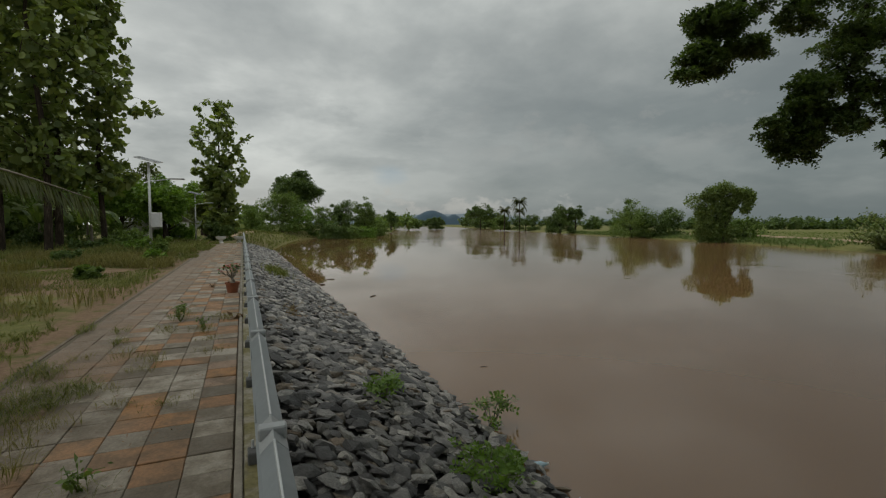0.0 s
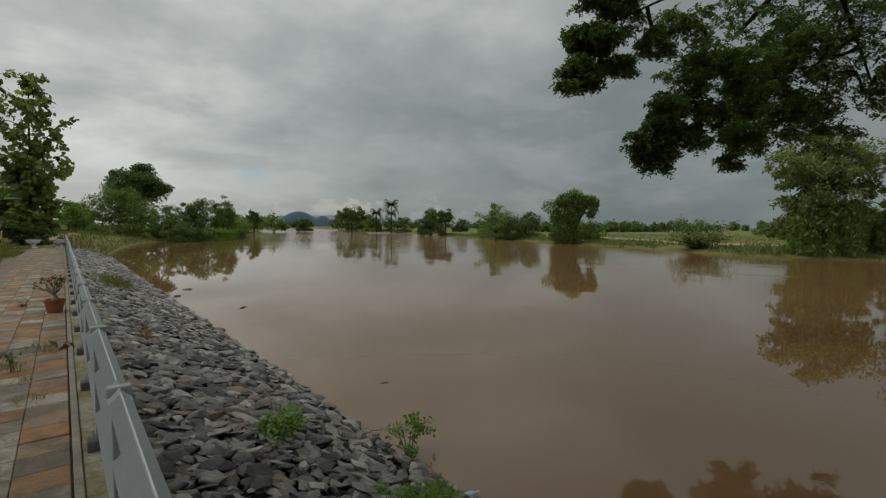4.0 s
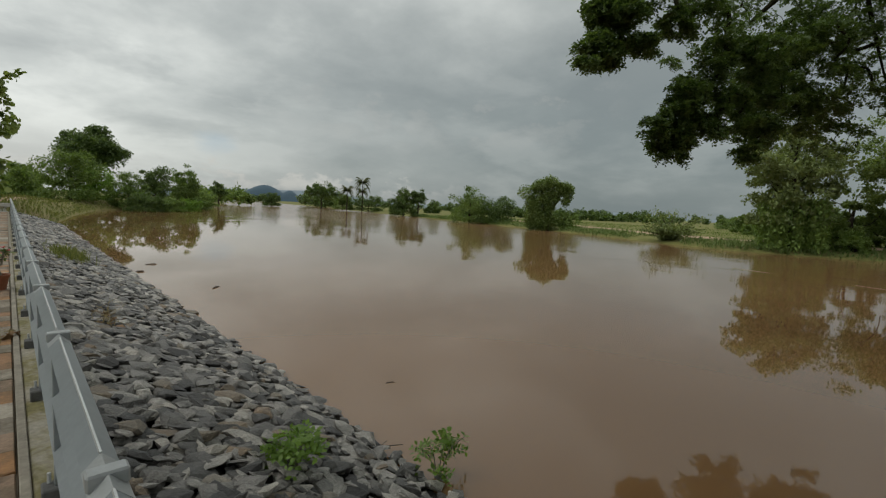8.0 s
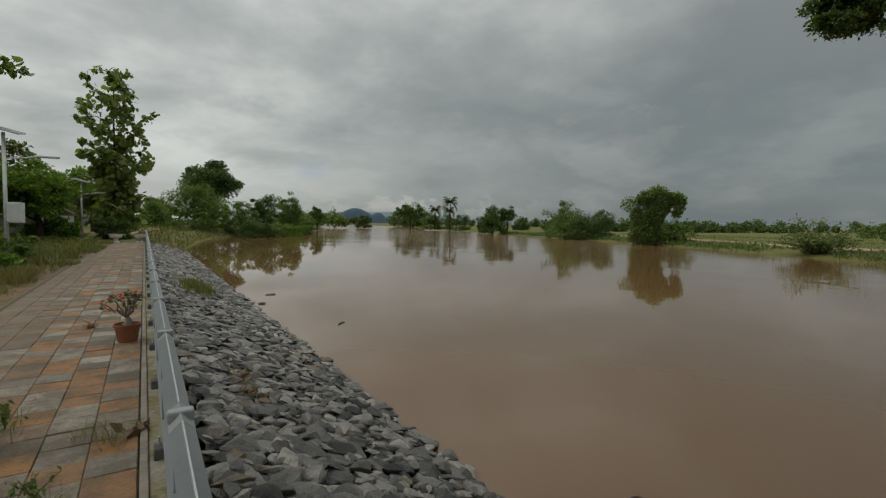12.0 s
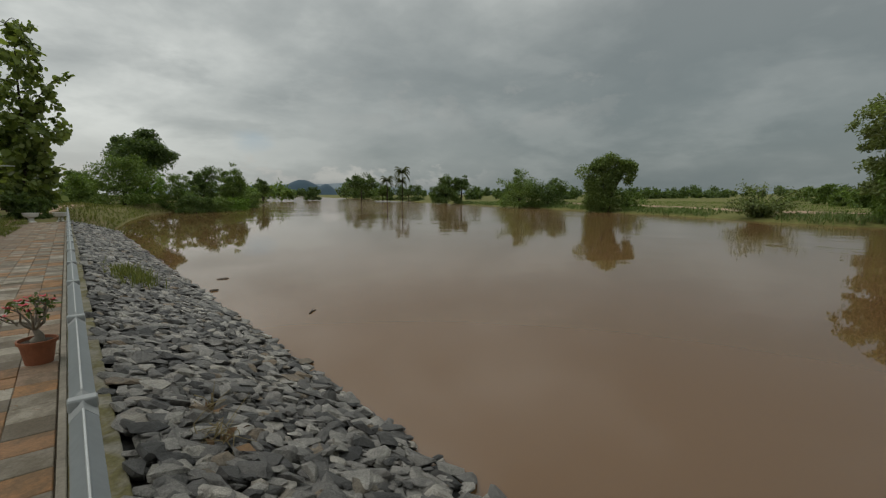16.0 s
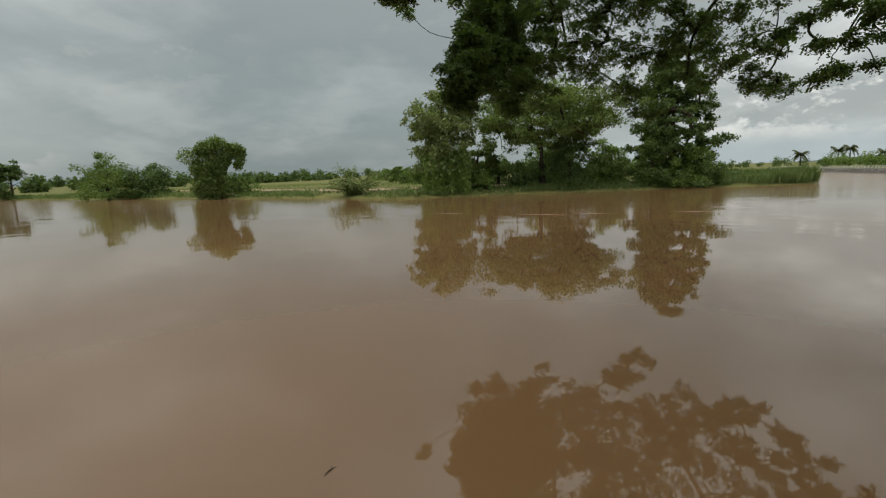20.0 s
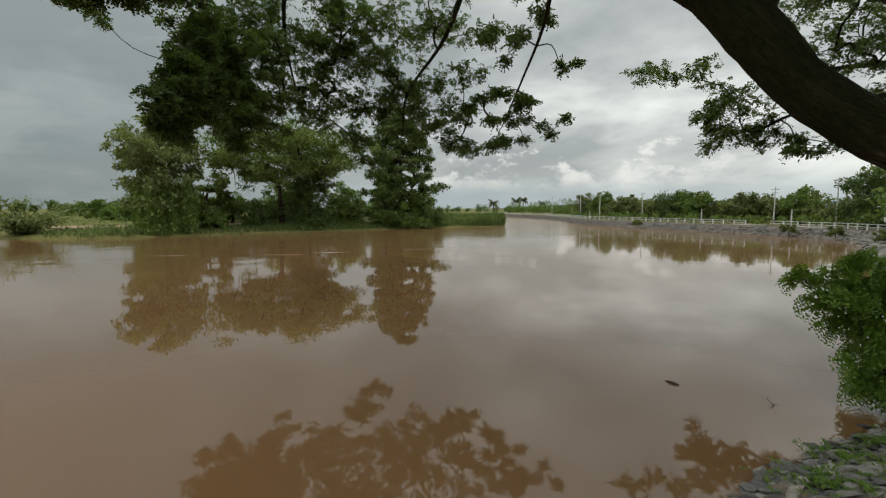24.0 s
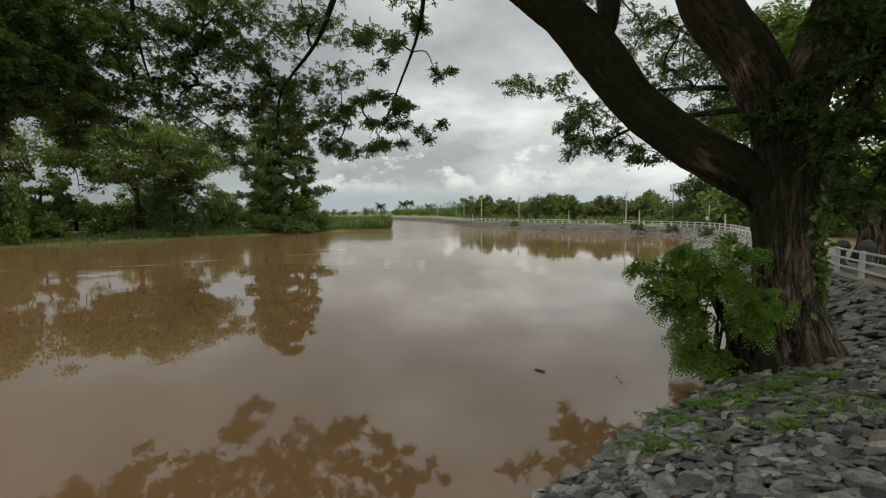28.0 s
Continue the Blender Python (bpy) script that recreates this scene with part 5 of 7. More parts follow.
for i, (x, y, h, w, lf) in enumerate([(46.5, -54.0, 4.9, 6.4, L_DARK), (42.5, -53.0, 4.6, 5.0, L_MID), (56.7, -56, 4.2, 5.0, L_PALE), (60.7, -55, 4.7, 3.4, L_MID), (67, -59.5, 4.9, 3.8, L_MID), (76, -63.5, 5.4, 6.0, L_PALE), (21, -47.5, 6.4, 6.0, L_DARK), (17, -45.5, 7.4, 6.5, L_DARK), (29.6, -52.5, 4.2, 4.4, L_MID), (36, -52.6, 4.1, 4.6, L_PALE)]):
    round_tree((x, y, 0), h, w, "leafy green tree behind the white railing", lf, 160 + i, 26, 150, 0.24, base=0.0, low=-0.9, group="trees behind the white railing", trunk=0.12)
for i, (x, y, h, w) in enumerate([(5.5, -31, 6.5, 7), (1.5, -27, 7.0, 7), (-3, -22, 7.0, 8), (9.5, -38, 7.0, 7), (-2, -15, 6.0, 6), (13.5, -42, 7.0, 6)]):
    round_tree((x, y, 0), h, w, "leafy yellow-green tree behind the walk round the bend", (L_FRESH, L_MID)[i % 2], 190 + i, 28, 140, 0.26, base=0.0, low=-0.9, group="trees behind the bend walk", trunk=0.15)
for i, (x, y) in enumerate([(24.4, -40.8), (19.9, -38.7), (15.0, -34.0), (43.5, -43.2)]):
    round_tree((x, y, -0.45), 0.75, 1.5, "tuft of scrub growing on the stone slope", L_PALE, 180 + i, 10, 90, 0.13, base=0.0, low=-0.9, name="bush", trunk=0.02, group="scrub on the slope")


def palm(at, height, label, seed, fronds=16, length=2.6):
    fronds = int(fronds * 1.5)
    rng = np.random.default_rng(seed)
    t = empty("palm_tree", at, label, "palm tree")
    link("trunk", tubes_mesh("trunk", [([(0, 0, -0.2), (0.2, 0.1, height * 0.5), (0.1, 0.2, height)], [0.24, 0.17, 0.14])], 8, 5), M_BARK_FAR, t)
    q = []
    for k in range(fronds):
        a = k * 2.4 + rng.random()
        rise = 1.45 - 1.75 * k / fronds
        d = np.array([math.cos(a), math.sin(a), 0.0])
        for s in np.linspace(0.06, 1, 22):
            c = np.array([0.1, 0.2, height]) + d * length * s * (1 - 0.12 * s) + np.array([0, 0, length * (rise * s - 0.85 * s * s)])
            side = np.array([-d[1], d[0], 0])
            for g in (-1, 1):
                e = c + side * g * 0.62 * (1.2 - s) + d * 0.25 + np.array([0, 0, -0.38])
                w = d * 0.10
                q.append([c - w, e, e + w * 0.5, c + w])
    link("crown", quads_mesh("crown", np.array(q)), L_PALM, t)
    return t


palm((91, 140, -0.4), 10.0, "tall coconut palm on the far bank", 171, 18, 3.0)
palm((86, 142, -0.4), 7.0, "short coconut palm on the far bank", 172, 16, 2.6)
palm((104, 160, -0.4), 7.5, "coconut palm behind the far bank", 173, 16, 2.6)
palm((165.2, -107.9, 0), 4.9, "coconut palm far downstream", 174, 16, 2.2)
palm((167.6, -113.2, 0), 5.4, "coconut palm far downstream", 175, 16, 2.2)
palm((162, -94.5, 0), 4.0, "coconut palm far downstream", 176, 16, 2.4)
palm((174.6, -129, 0), 4.0, "coconut palm far downstream", 177, 14, 2.2)
palm((92, 118, -0.4), 6.2, "small palm behind the far bank", 178, 14, 2.0)


def palm_frond(base, tip, label):
    """The long drooping frond of a coconut palm that stands out of view."""
    rng, root = np.random.default_rng(8), base[2]
    t = palm((base[0], base[1], -0.05), base[2], label, 179, 10, 2.0)
    base = (base[0], base[1], -0.05)
    b, e = np.array([0.1, 0.2, root]), np.asarray(tip) - np.asarray(base)
    lift = np.array([0, 0, 1.0])
    p = smooth_path([b, b * 0.7 + e * 0.3 + lift * 0.45, b * 0.4 + e * 0.6 + lift * 0.4, e], 24)
    link("frond_stalk", tubes_mesh("frond_stalk", [([b, b * 0.7 + e * 0.3 + lift * 0.45, b * 0.4 + e * 0.6 + lift * 0.4, e], [0.05, 0.04, 0.03, 0.01])], 6, 6), M_STEM, t)
    tan = unit(np.gradient(p, axis=0))
    q = []
    for c, d in zip(p[2:], tan[2:]):
        for k in range(2):
            for g in (-1, 1):
                side = unit(np.cross(d, [0, 0, 1.0])) * g
                l = 0.95 * (0.8 + 0.3 * rng.random())
                o = c + d * 0.05 * k
                tipp = o + side * l * 0.35 + d * l * 0.3 + np.array([0, 0, -l * 0.75])
                w = d * 0.022
                tipp = tipp + rng.normal(size=3) * 0.07
                q.append([o - w, (o + tipp) / 2 - w * 1.2 + side * 0.05, tipp, (o + tipp) / 2 + w * 1.2 + side * 0.05])
    link("frond", quads_mesh("frond", np.array(q)), L_PALM, t)


palm_frond((-9.4, 16.9, 3.45), (-4.3, 17.6, 2.45), "coconut palm with a long drooping frond over the grass")


# ---- the great rain tree on the bank ----
def rain_tree():
    rng = np.random.default_rng(200)
    base = np.array([2.05, -3.3, -0.75])
    t = empty("rain_tree", tuple(base), "great rain tree with a dark furrowed trunk leaning over the river", "tree")
    W = lambda *p: np.array(p) - base
    trunk = [([W(1.98, -3.4, -1.1), W(2.05, -3.33, -0.5), W(2.2, -3.24, 0.3), W(2.26, -3.2, 1.0), W(2.3, -3.19, 1.7), W(2.32, -3.2, 2.4), W(2.42, -3.18, 3.1), W(2.7, -3.14, 3.8)], [0.68, 0.54, 0.42, 0.39, 0.41, 0.41, 0.35, 0.24]),
             ([W(2.50, -3.0, -1.05), W(2.42, -3.1, -0.3), W(2.32, -3.18, 0.4), W(2.27, -3.2, 0.9)], [0.36, 0.26, 0.17, 0.03]),
             ([W(1.45, -3.75, -0.85), W(1.72, -3.5, -0.45), W(2.02, -3.35, 0.2), W(2.15, -3.25, 0.8)], [0.26, 0.22, 0.17, 0.03]),
             ([W(1.75, -2.8, -0.9), W(1.95, -3.0, -0.45), W(2.12, -3.15, 0.2), W(2.22, -3.2, 0.8)], [0.28, 0.24, 0.18, 0.03]),
             ([W(2.9, -2.75, -1.05), W(2.65, -2.95, -0.75), W(2.4, -3.1, -0.4)], [0.22, 0.24, 0.22])]
    big = [([W(2.3, -3.2, 1.45), W(2.5, -3.08, 1.95), W(2.89, -2.82, 2.33), W(3.54, -2.6, 2.82), W(4.21, -2.34, 3.5), W(4.79, -2.01, 4.42), W(5.44, -1.65, 5.24), W(7.4, -0.7, 6.9), W(10.5, 1.2, 8.0), W(13.5, 3.6, 8.2), W(15.5, 6.0, 7.4)],
            [0.30, 0.33, 0.36, 0.345, 0.36, 0.40, 0.34, 0.24, 0.16, 0.10, 0.05]),
           ([W(4.79, -2.05, 4.4), W(4.72, -2.3, 5.2), W(5.3, -2.6, 7.0), W(6.5, -3.0, 9.0)], [0.17, 0.19, 0.16, 0.08]),
           ([W(2.33, -3.2, 2.4), W(2.50, -3.16, 3.2), W(2.86, -3.12, 4.05), W(3.44, -3.06, 5.07), W(4.1, -3.1, 6.8), W(5.2, -3.0, 9.5)], [0.28, 0.38, 0.40, 0.40, 0.32, 0.18]),
           ([W(2.33, -3.2, 2.3), W(2.2, -3.3, 3.2), W(1.75, -3.7, 5.0), W(0.8, -4.6, 7.5), W(-1, -5.5, 9.5)], [0.26, 0.34, 0.33, 0.26, 0.14]),
           ([W(2.2, -3.35, 1.9), W(1.80, -3.9, 2.9), W(1.35, -4.4, 4.0), W(0.2, -5.6, 6.0)], [0.14, 0.17, 0.15, 0.1]),
           ([W(2.3, -3.6, 2.9), W(3.4, -6.0, 3.9), W(5.2, -8.4, 4.9), W(8.4, -9.6, 5.6)], [0.15, 0.11, 0.08, 0.03]),
           ([W(3.0, -5.2, 3.6), W(4.9, -6.4, 3.9), W(7.0, -7.4, 4.0), W(8.6, -8.0, 3.6)], [0.09, 0.06, 0.04, 0.02]),
           ([W(10.5, 1.2, 8.0), W(11.6, 3.4, 7.7), W(11.3, 5.4, 7.3), W(10.4, 6.9, 6.7)], [0.09, 0.06, 0.04, 0.015]),
           ([W(9.0, 0.2, 7.5), W(12.5, -0.6, 6.6), W(14.5, -0.2, 5.4), W(15.5, -0.4, 4.2)], [0.09, 0.06, 0.04, 0.02]),
           ([W(7.6, -0.6, 6.9), W(9.5, -1.8, 6.2), W(11.0, -2.2, 5.2), W(12.0, -2.2, 4.1)], [0.07, 0.045, 0.03, 0.015]),
           ([W(13.5, 3.6, 8.2), W(15.6, 3.4, 7.0), W(16.2, 3.0, 5.4)], [0.07, 0.05, 0.02])]
    tr = tubes_mesh("trunk", trunk, 34, 10, 0.045, rng)
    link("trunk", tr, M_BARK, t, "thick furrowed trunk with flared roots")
    wet = [([W(2.42, -2.92, -1.15), W(2.46, -2.86, -0.75), W(2.52, -2.78, -0.42), W(2.62, -2.66, -0.18), W(2.78, -2.45, 0.12), W(2.95, -2.25, 0.5)], [0.56, 0.48, 0.38, 0.20, 0.09, 0.03]),
           ([W(2.85, -2.6, -1.1), W(2.72, -2.68, -0.75), W(2.56, -2.78, -0.4)], [0.26, 0.22, 0.16])]
    link("root", tubes_mesh("root", wet, 22, 8, 0.05, rng), M_BARK_SHADED, t, "dark wet root mound at the waterline")
    for k, l in enumerate(big):
        link("limb", tubes_mesh("limb", [l], 26 if k < 5 else 8, 8, 0.04 if k < 5 else 0.0, rng), M_BARK if k in (2, 3, 4) else M_BARK_SHADED, t)
    # boughs: centre, radii, number of sprays
    boughs = [((10.0, 7.2, 5.9), 0.85, 110), ((9.4, 7.35, 5.4), 0.55, 60), ((9.0, 7.35, 5.05), 0.35, 24),
              ((10.3, 7.1, 6.5), 0.80, 90), ((9.8, 7.2, 5.2), 0.50, 50), ((10.4, 6.8, 5.5), 0.55, 50),
              ((9.7, 7.4, 6.3), 0.60, 60), ((10.6, 7.0, 7.2), 0.80, 80), ((9.9, 7.3, 7.2), 0.6, 40),
              ((11.1, 5.9, 4.1), 0.75, 110), ((10.7, 6.2, 3.7), 0.50, 60), ((11.2, 5.9, 3.4), 0.50, 50),
              ((10.9, 6.3, 3.3), 0.35, 24), ((11.6, 5.5, 3.9), 0.60, 60), ((11.3, 5.9, 4.8), 0.70, 70),
              ((11.7, 5.6, 5.5), 0.75, 60), ((12.1, 5.3, 4.5), 0.60, 45), ((11.2, 6.5, 6.3), 0.60, 45),
              ((12.0, 6.0, 6.6), 0.90, 60), ((12.5, 5.6, 5.9), 0.80, 50), ((12.5, 4.9, 4.0), 0.60, 60),
              ((12.6, 4.7, 4.7), 0.70, 60), ((12.4, 4.9, 3.4), 0.40, 30), ((12.8, 5.0, 5.6), 0.80, 60),
              ((13.7, 5.3, 6.4), 1.05, 70),
              ((14.2, 4.7, 6.6), 1.35, 130), ((14.4, 4.7, 5.5), 1.28, 150), ((14.9, 4.2, 4.7), 1.31, 160),
              ((14.8, 4.9, 4.4), 0.94, 90), ((14.8, 3.7, 6.4), 1.48, 130), ((15.9, 6.1, 6.2), 1.15, 170),
              ((15.9, 6.3, 5.2), 1.06, 140), ((16.0, 5.8, 4.4), 0.87, 90), ((16.3, 4.9, 6.4), 1.38, 150),
              ((16.5, 4.5, 5.2), 1.30, 150), ((16.5, 3.8, 4.5), 1.00, 90), ((16.5, 3.2, 6.1), 1.41, 110),
              ((16.5, 2.3, 4.9), 1.32, 110), ((16.3, 1.5, 6.1), 1.52, 110), ((16.5, 1.0, 4.2), 1.24, 100),
              ((16.5, 0.3, 3.6), 0.94, 60), ((16.1, 0.3, 5.1), 1.43, 100), ((15.5, -0.3, 5.7), 1.41, 90),
              ((15.1, -0.6, 4.5), 1.18, 90), ((14.4, -1.1, 5.1), 1.15, 60), ((13.5, -1.5, 3.7), 0.83, 60),
              ((13.4, -1.3, 4.2), 0.73, 40), ((12.7, -1.6, 4.6), 0.88, 45), ((11.9, -1.9, 4.0), 0.76, 40),
              ((11.7, -1.8, 4.7), 0.84, 40), ((10.9, -2.1, 4.1), 0.64, 30), ((12.7, -1.3, 5.4), 1.05, 50),
              ((10.8, -1.8, 4.6), 0.63, 25), ((15.5, 8.0, 6.9), 0.66, 30), ((16.3, 4.9, 8.1), 1.97, 160),
              ((15.9, 2.1, 7.8), 2.17, 160), ((15.2, -0.2, 7.2), 1.97, 130), ((15.7, 3.5, 9.3), 2.48, 160),
              ((15.1, 0.8, 8.8), 2.48, 150), ((13.8, -1.1, 7.4), 2.03, 90), ((15.3, 5.7, 8.7), 1.66, 90),
              ((12.9, -0.7, 6.8), 1.29, 90), ((14.8, 0.0, 5.1), 1.05, 70), ((15.0, 0.7, 6.4), 1.34, 90),
              ((13.5, -0.9, 5.2), 1.08, 70), ((11.5, -1.3, 6.5), 1.04, 60), ((12.4, -1.8, 4.8), 0.86, 50),
              ((10.6, -1.8, 5.9), 0.92, 50), ((9.8, -2.0, 6.5), 0.74, 36), ((10.8, -2.0, 4.4), 0.63, 36),
              ((9.6, -2.3, 3.7), 0.47, 24), ((10.9, -1.9, 3.6), 0.57, 30), ((13.1, -1.4, 3.5), 0.64, 36),
              ((9.5, -2.4, 5.3), 0.44, 18), ((12.2, 0.2, 8.1), 1.76, 120), ((10.1, -1.6, 7.9), 1.48, 80),
              ((14.0, 2.7, 8.2), 2.07, 110)]
    boughs += [(c, 1.1, 85) for c in ((15.8, 4.9, 7.3), (15.9, 3.7, 7.6), (15.8, 2.6, 7.4), (15.7, 3.9, 6.4), (15.6, 5.3, 6.2), (15.2, 1.7, 7.7), (14.1, 0.9, 7.1), (16.2, 1.7, 6.4), (15.8, 0.9, 5.1), (14.7, -0.2, 5.6), (15.1, 5.7, 6.0), (15.3, 4.8, 5.3), (16.0, 2.6, 5.5), (14.9, 5.6, 4.6), (15.4, 1.4, 7.0))]
    # the outermost boughs hang in dense lobes
    boughs = [(c, (r, r, r * 0.8), int(n * (1.9 if c[1] > 4.6 and c[0] < 13 else (0.6 if c[0] > 15.4 and c[1] > 3.5 else 0.85)))) for c, r, n in boughs]
    # unseen boughs over walk and bank, added to shade the ground below
    boughs += [((-4.5 + 2.3 * (k % 4), -9.0 + 3.1 * (k // 4), 9.2 + 0.5 * (k % 3)), (1.7, 1.8, 0.8), 420) for k in range(28) if k < 20 or k % 4 > 0]
    boughs += [((3.9, -6.5 + 2.6 * k, 9.5 + 0.3 * (k % 2)), (1.7, 1.8, 0.7), 360) for k in range(5)]
    boughs += [((9.5, 1.5, 9.4), (3.0, 2.6, 0.9), 300), ((6.5, -2.0, 9.8), (3.0, 2.6, 0.9), 260), ((10.2, -7.4, 5.7), (1.6, 1.4, 0.9), 95), ((8.9, -8.2, 4.9), (1.7, 1.4, 0.9), 105), ((8.0, -7.7, 3.6), (1.3, 1.1, 0.7), 95), ((9.4, -7.8, 4.3), (0.9, 0.8, 0.9), 80),
               ((6.9, -7.4, 3.3), (0.9, 0.8, 0.45), 60), ((6.6, -7.3, 6.7), (2.0, 1.7, 1.0), 85), ((6.1, -7.6, 5.4), (1.6, 1.4, 1.0), 75), ((8.4, -11.0, 7.2), (2.2, 1.9, 1.2), 90), ((6.6, -10.0, 6.0), (2.0, 1.8, 1.1), 80), ((5.2, -8.4, 4.6), (1.3, 1.2, 0.8), 60), ((7.4, -9.0, 5.2), (1.4, 1.2, 0.8), 65), ((7.6, -6.6, 7.6), (1.6, 1.4, 0.9), 130),
               ((2.55, -2.55, 3.0), (0.3, 0.25, 0.15), 18), ((2.25, -2.60, 2.95), (0.4, 0.35, 0.2), 26), ((1.9, -2.75, 2.85), (0.4, 0.4, 0.25), 30), ((1.85, -2.9, 3.4), (0.5, 0.45, 0.4), 40), ((1.6, -2.55, 3.9), (0.5, 0.5, 0.5), 50), ((1.5, -2.2, 2.75), (0.45, 0.4, 0.4), 34),
               ((1.7, -3.0, 2.3), (0.3, 0.3, 0.3), 20), ((1.5, -3.3, 2.0), (0.4, 0.4, 0.4), 24), ((1.1, -2.6, 3.2), (0.6, 0.6, 0.6), 50), ((1.3, -3.6, 4.4), (0.7, 0.6, 0.6), 70), ((1.0, -3.4, 2.4), (0.5, 0.5, 0.4), 30), ((0.2, -3.9, 4.3), (0.9, 0.8, 0.7), 140),
               ((1.2, -4.6, 5.0), (1.6, 1.2, 1.1), 300), ((0.6, -6.2, 4.2), (1.5, 1.3, 1.1), 260), ((-1.0, -6.0, 7.5), (3.0, 2.5, 1.5), 420), ((2.0, -3.0, 8.7), (2.5, 2.0, 1.0), 260),
               ((1.75, -3.9, 3.8), (0.6, 0.5, 0.5), 110), ((1.65, -4.0, 2.9), (0.5, 0.4, 0.4), 80), ((1.4, -4.0, 4.4), (0.7, 0.6, 0.5), 110), ((1.6, -4.9, 3.2), (0.6, 0.5, 0.5), 90), ((1.7, -6.8, 2.3), (0.7, 0.6, 0.5), 80)]
    pts, hubs, roof = [], [], []
    for c, r, n in boughs:
        over = c[2] > 9.0 and c[0] < 4
        for k in range(max(3, min(12, n // 9))):
            d = in_blob(rng, 1, np.array(c) - base, np.array(r) * 0.85, 0.15)[0]
            hubs.append(d)
            (roof if over else pts).append(in_blob(rng, int(n * (1.1 if over else 1.45) / max(3, min(12, n // 9)) + 1), d, np.array(r) * np.array([0.34, 0.34, 0.28]), 0.0))
    pts = np.concatenate(pts)
    link("crown", quads_mesh("crown", tuft_leaves(rng, pts, 0.15, 3, 4)), L_RAIN, t, "dark foliage in drooping tufts")
    link("crown", quads_mesh("crown", tuft_leaves(rng, np.concatenate(roof), 0.40, 2, 2, 0.9)), L_RAIN, t, "unseen foliage high over the walk, added for shade")
    # thin twigs from the limbs into the boughs
    starts = np.concatenate([smooth_path(p, 5)[8 if k == 0 else 6:] for k, (p, r) in enumerate(big)])
    link("twig_net", tubes_mesh("twig_net", grow_twigs(rng, starts, hubs, 0.0062), 5, 3), M_BARK_SHADED, t, "thin dark twigs", "stuff")
    fresh = np.concatenate([in_blob(rng, n, np.array(c) - base, (0.45, 0.4, 0.4), 0.0) for c, n in (((1.5, -4.1, 3.2), 22), ((1.25, -4.3, 2.6), 16), ((1.9, -3.4, 2.4), 10), ((1.15, -4.0, 3.9), 16))])
    link("shoot", quads_mesh("shoot", tuft_leaves(rng, fresh, 0.16, 3, 4, 0.6)), L_FRESH, t, "bright green young leaves")
    # creeper on the shaded side of the trunk
    vine = []
    for k in range(520):
        z = 0.45 + 1.5 * rng.random() if k > 60 else -0.4 + 0.9 * rng.random()
        a = math.radians(186 + 18 * rng.normal())
        r = 0.40 + 0.13 * rng.random() + 0.1 * max(0.0, 0.3 - z)
        vine.append([2.27 + r * math.cos(a), -3.2 + r * math.sin(a), z])
    link("creeper", quads_mesh("creeper", leaf_quads(rng, np.array(vine) - base, 0.09, 0.75, 0.1, 0.8)), L_MID, t, "small-leaved creeper climbing the bark")


rain_tree()


def fern_leaves(rng, at, length, ribs=4, pairs=6):
    """Flat compound leaves: ribs spread like a fan, each with paired leaflets."""
    n = len(at)
    t = rng.normal(size=(n, 3))
    t[:, 2] = t[:, 2] * 0.45 - 0.1
    t = unit(t)
    side = unit(np.cross(t, np.array([0.3, 0.6, 0.7]) + rng.normal(size=(n, 3)) * 0.5))
    nor = np.cross(side, t)
    ln = length * (0.6 + 0.7 * rng.random((n, 1)))
    out = []
    for k in range(ribs):
        a = (k - (ribs - 1) / 2) * 0.42
        d = t * math.cos(a) + side * math.sin(a)
        w = -t * math.sin(a) + side * math.cos(a)
        o = at + t * ln * 0.25
        for j in range(pairs):
            f = (j + 0.7) / pairs
            p = o + d * ln * 0.8 * f - np.array([0, 0, 0.28]) * ln * f * f
            for sg in (-1, 1):
                e = unit(w * sg + d * 0.5 + nor * rng.normal(size=(n, 1)) * 0.4)
                l = ln * 0.25 * (1.1 - 0.4 * f)
                x = unit(np.cross(e, nor + rng.normal(size=(n, 3)) * 0.35)) * l * 0.24
                out.append(np.stack([p, p + e * l * 0.5 + x, p + e * l, p + e * l * 0.5 - x], axis=1))
    return np.concatenate(out)


def feathery_bush(at, blobs, seed, label, leaf, blade):
    """A leafy shoot bush with paired leaflets."""
    rng = np.random.default_rng(seed)
    t = empty("bush", at, label, "bush")
    b = np.array(at)
    limbs, pts = [], []
    for c, r, n in blobs:
        c = np.array(c) - b
        pts.append(in_blob(rng, n, c, np.array(r) * 1.1, 0.1))
        for k in range(3):
            e = c + rng.normal(size=3) * np.array(r) * 0.6
            limbs.append(([(0, 0, -0.1), c * np.array([0.4, 0.4, 0.6]), e], [0.02, 0.014, 0.005]))
    link("stem_net", tubes_mesh("stem_net", limbs, 5, 4), M_BARK_FAR, t, kind="stuff")
    tops = np.concatenate(pts)
    link("foliage", quads_mesh("foliage", fern_leaves(rng, tops, blade, 4, 8)), leaf, t)
    return t


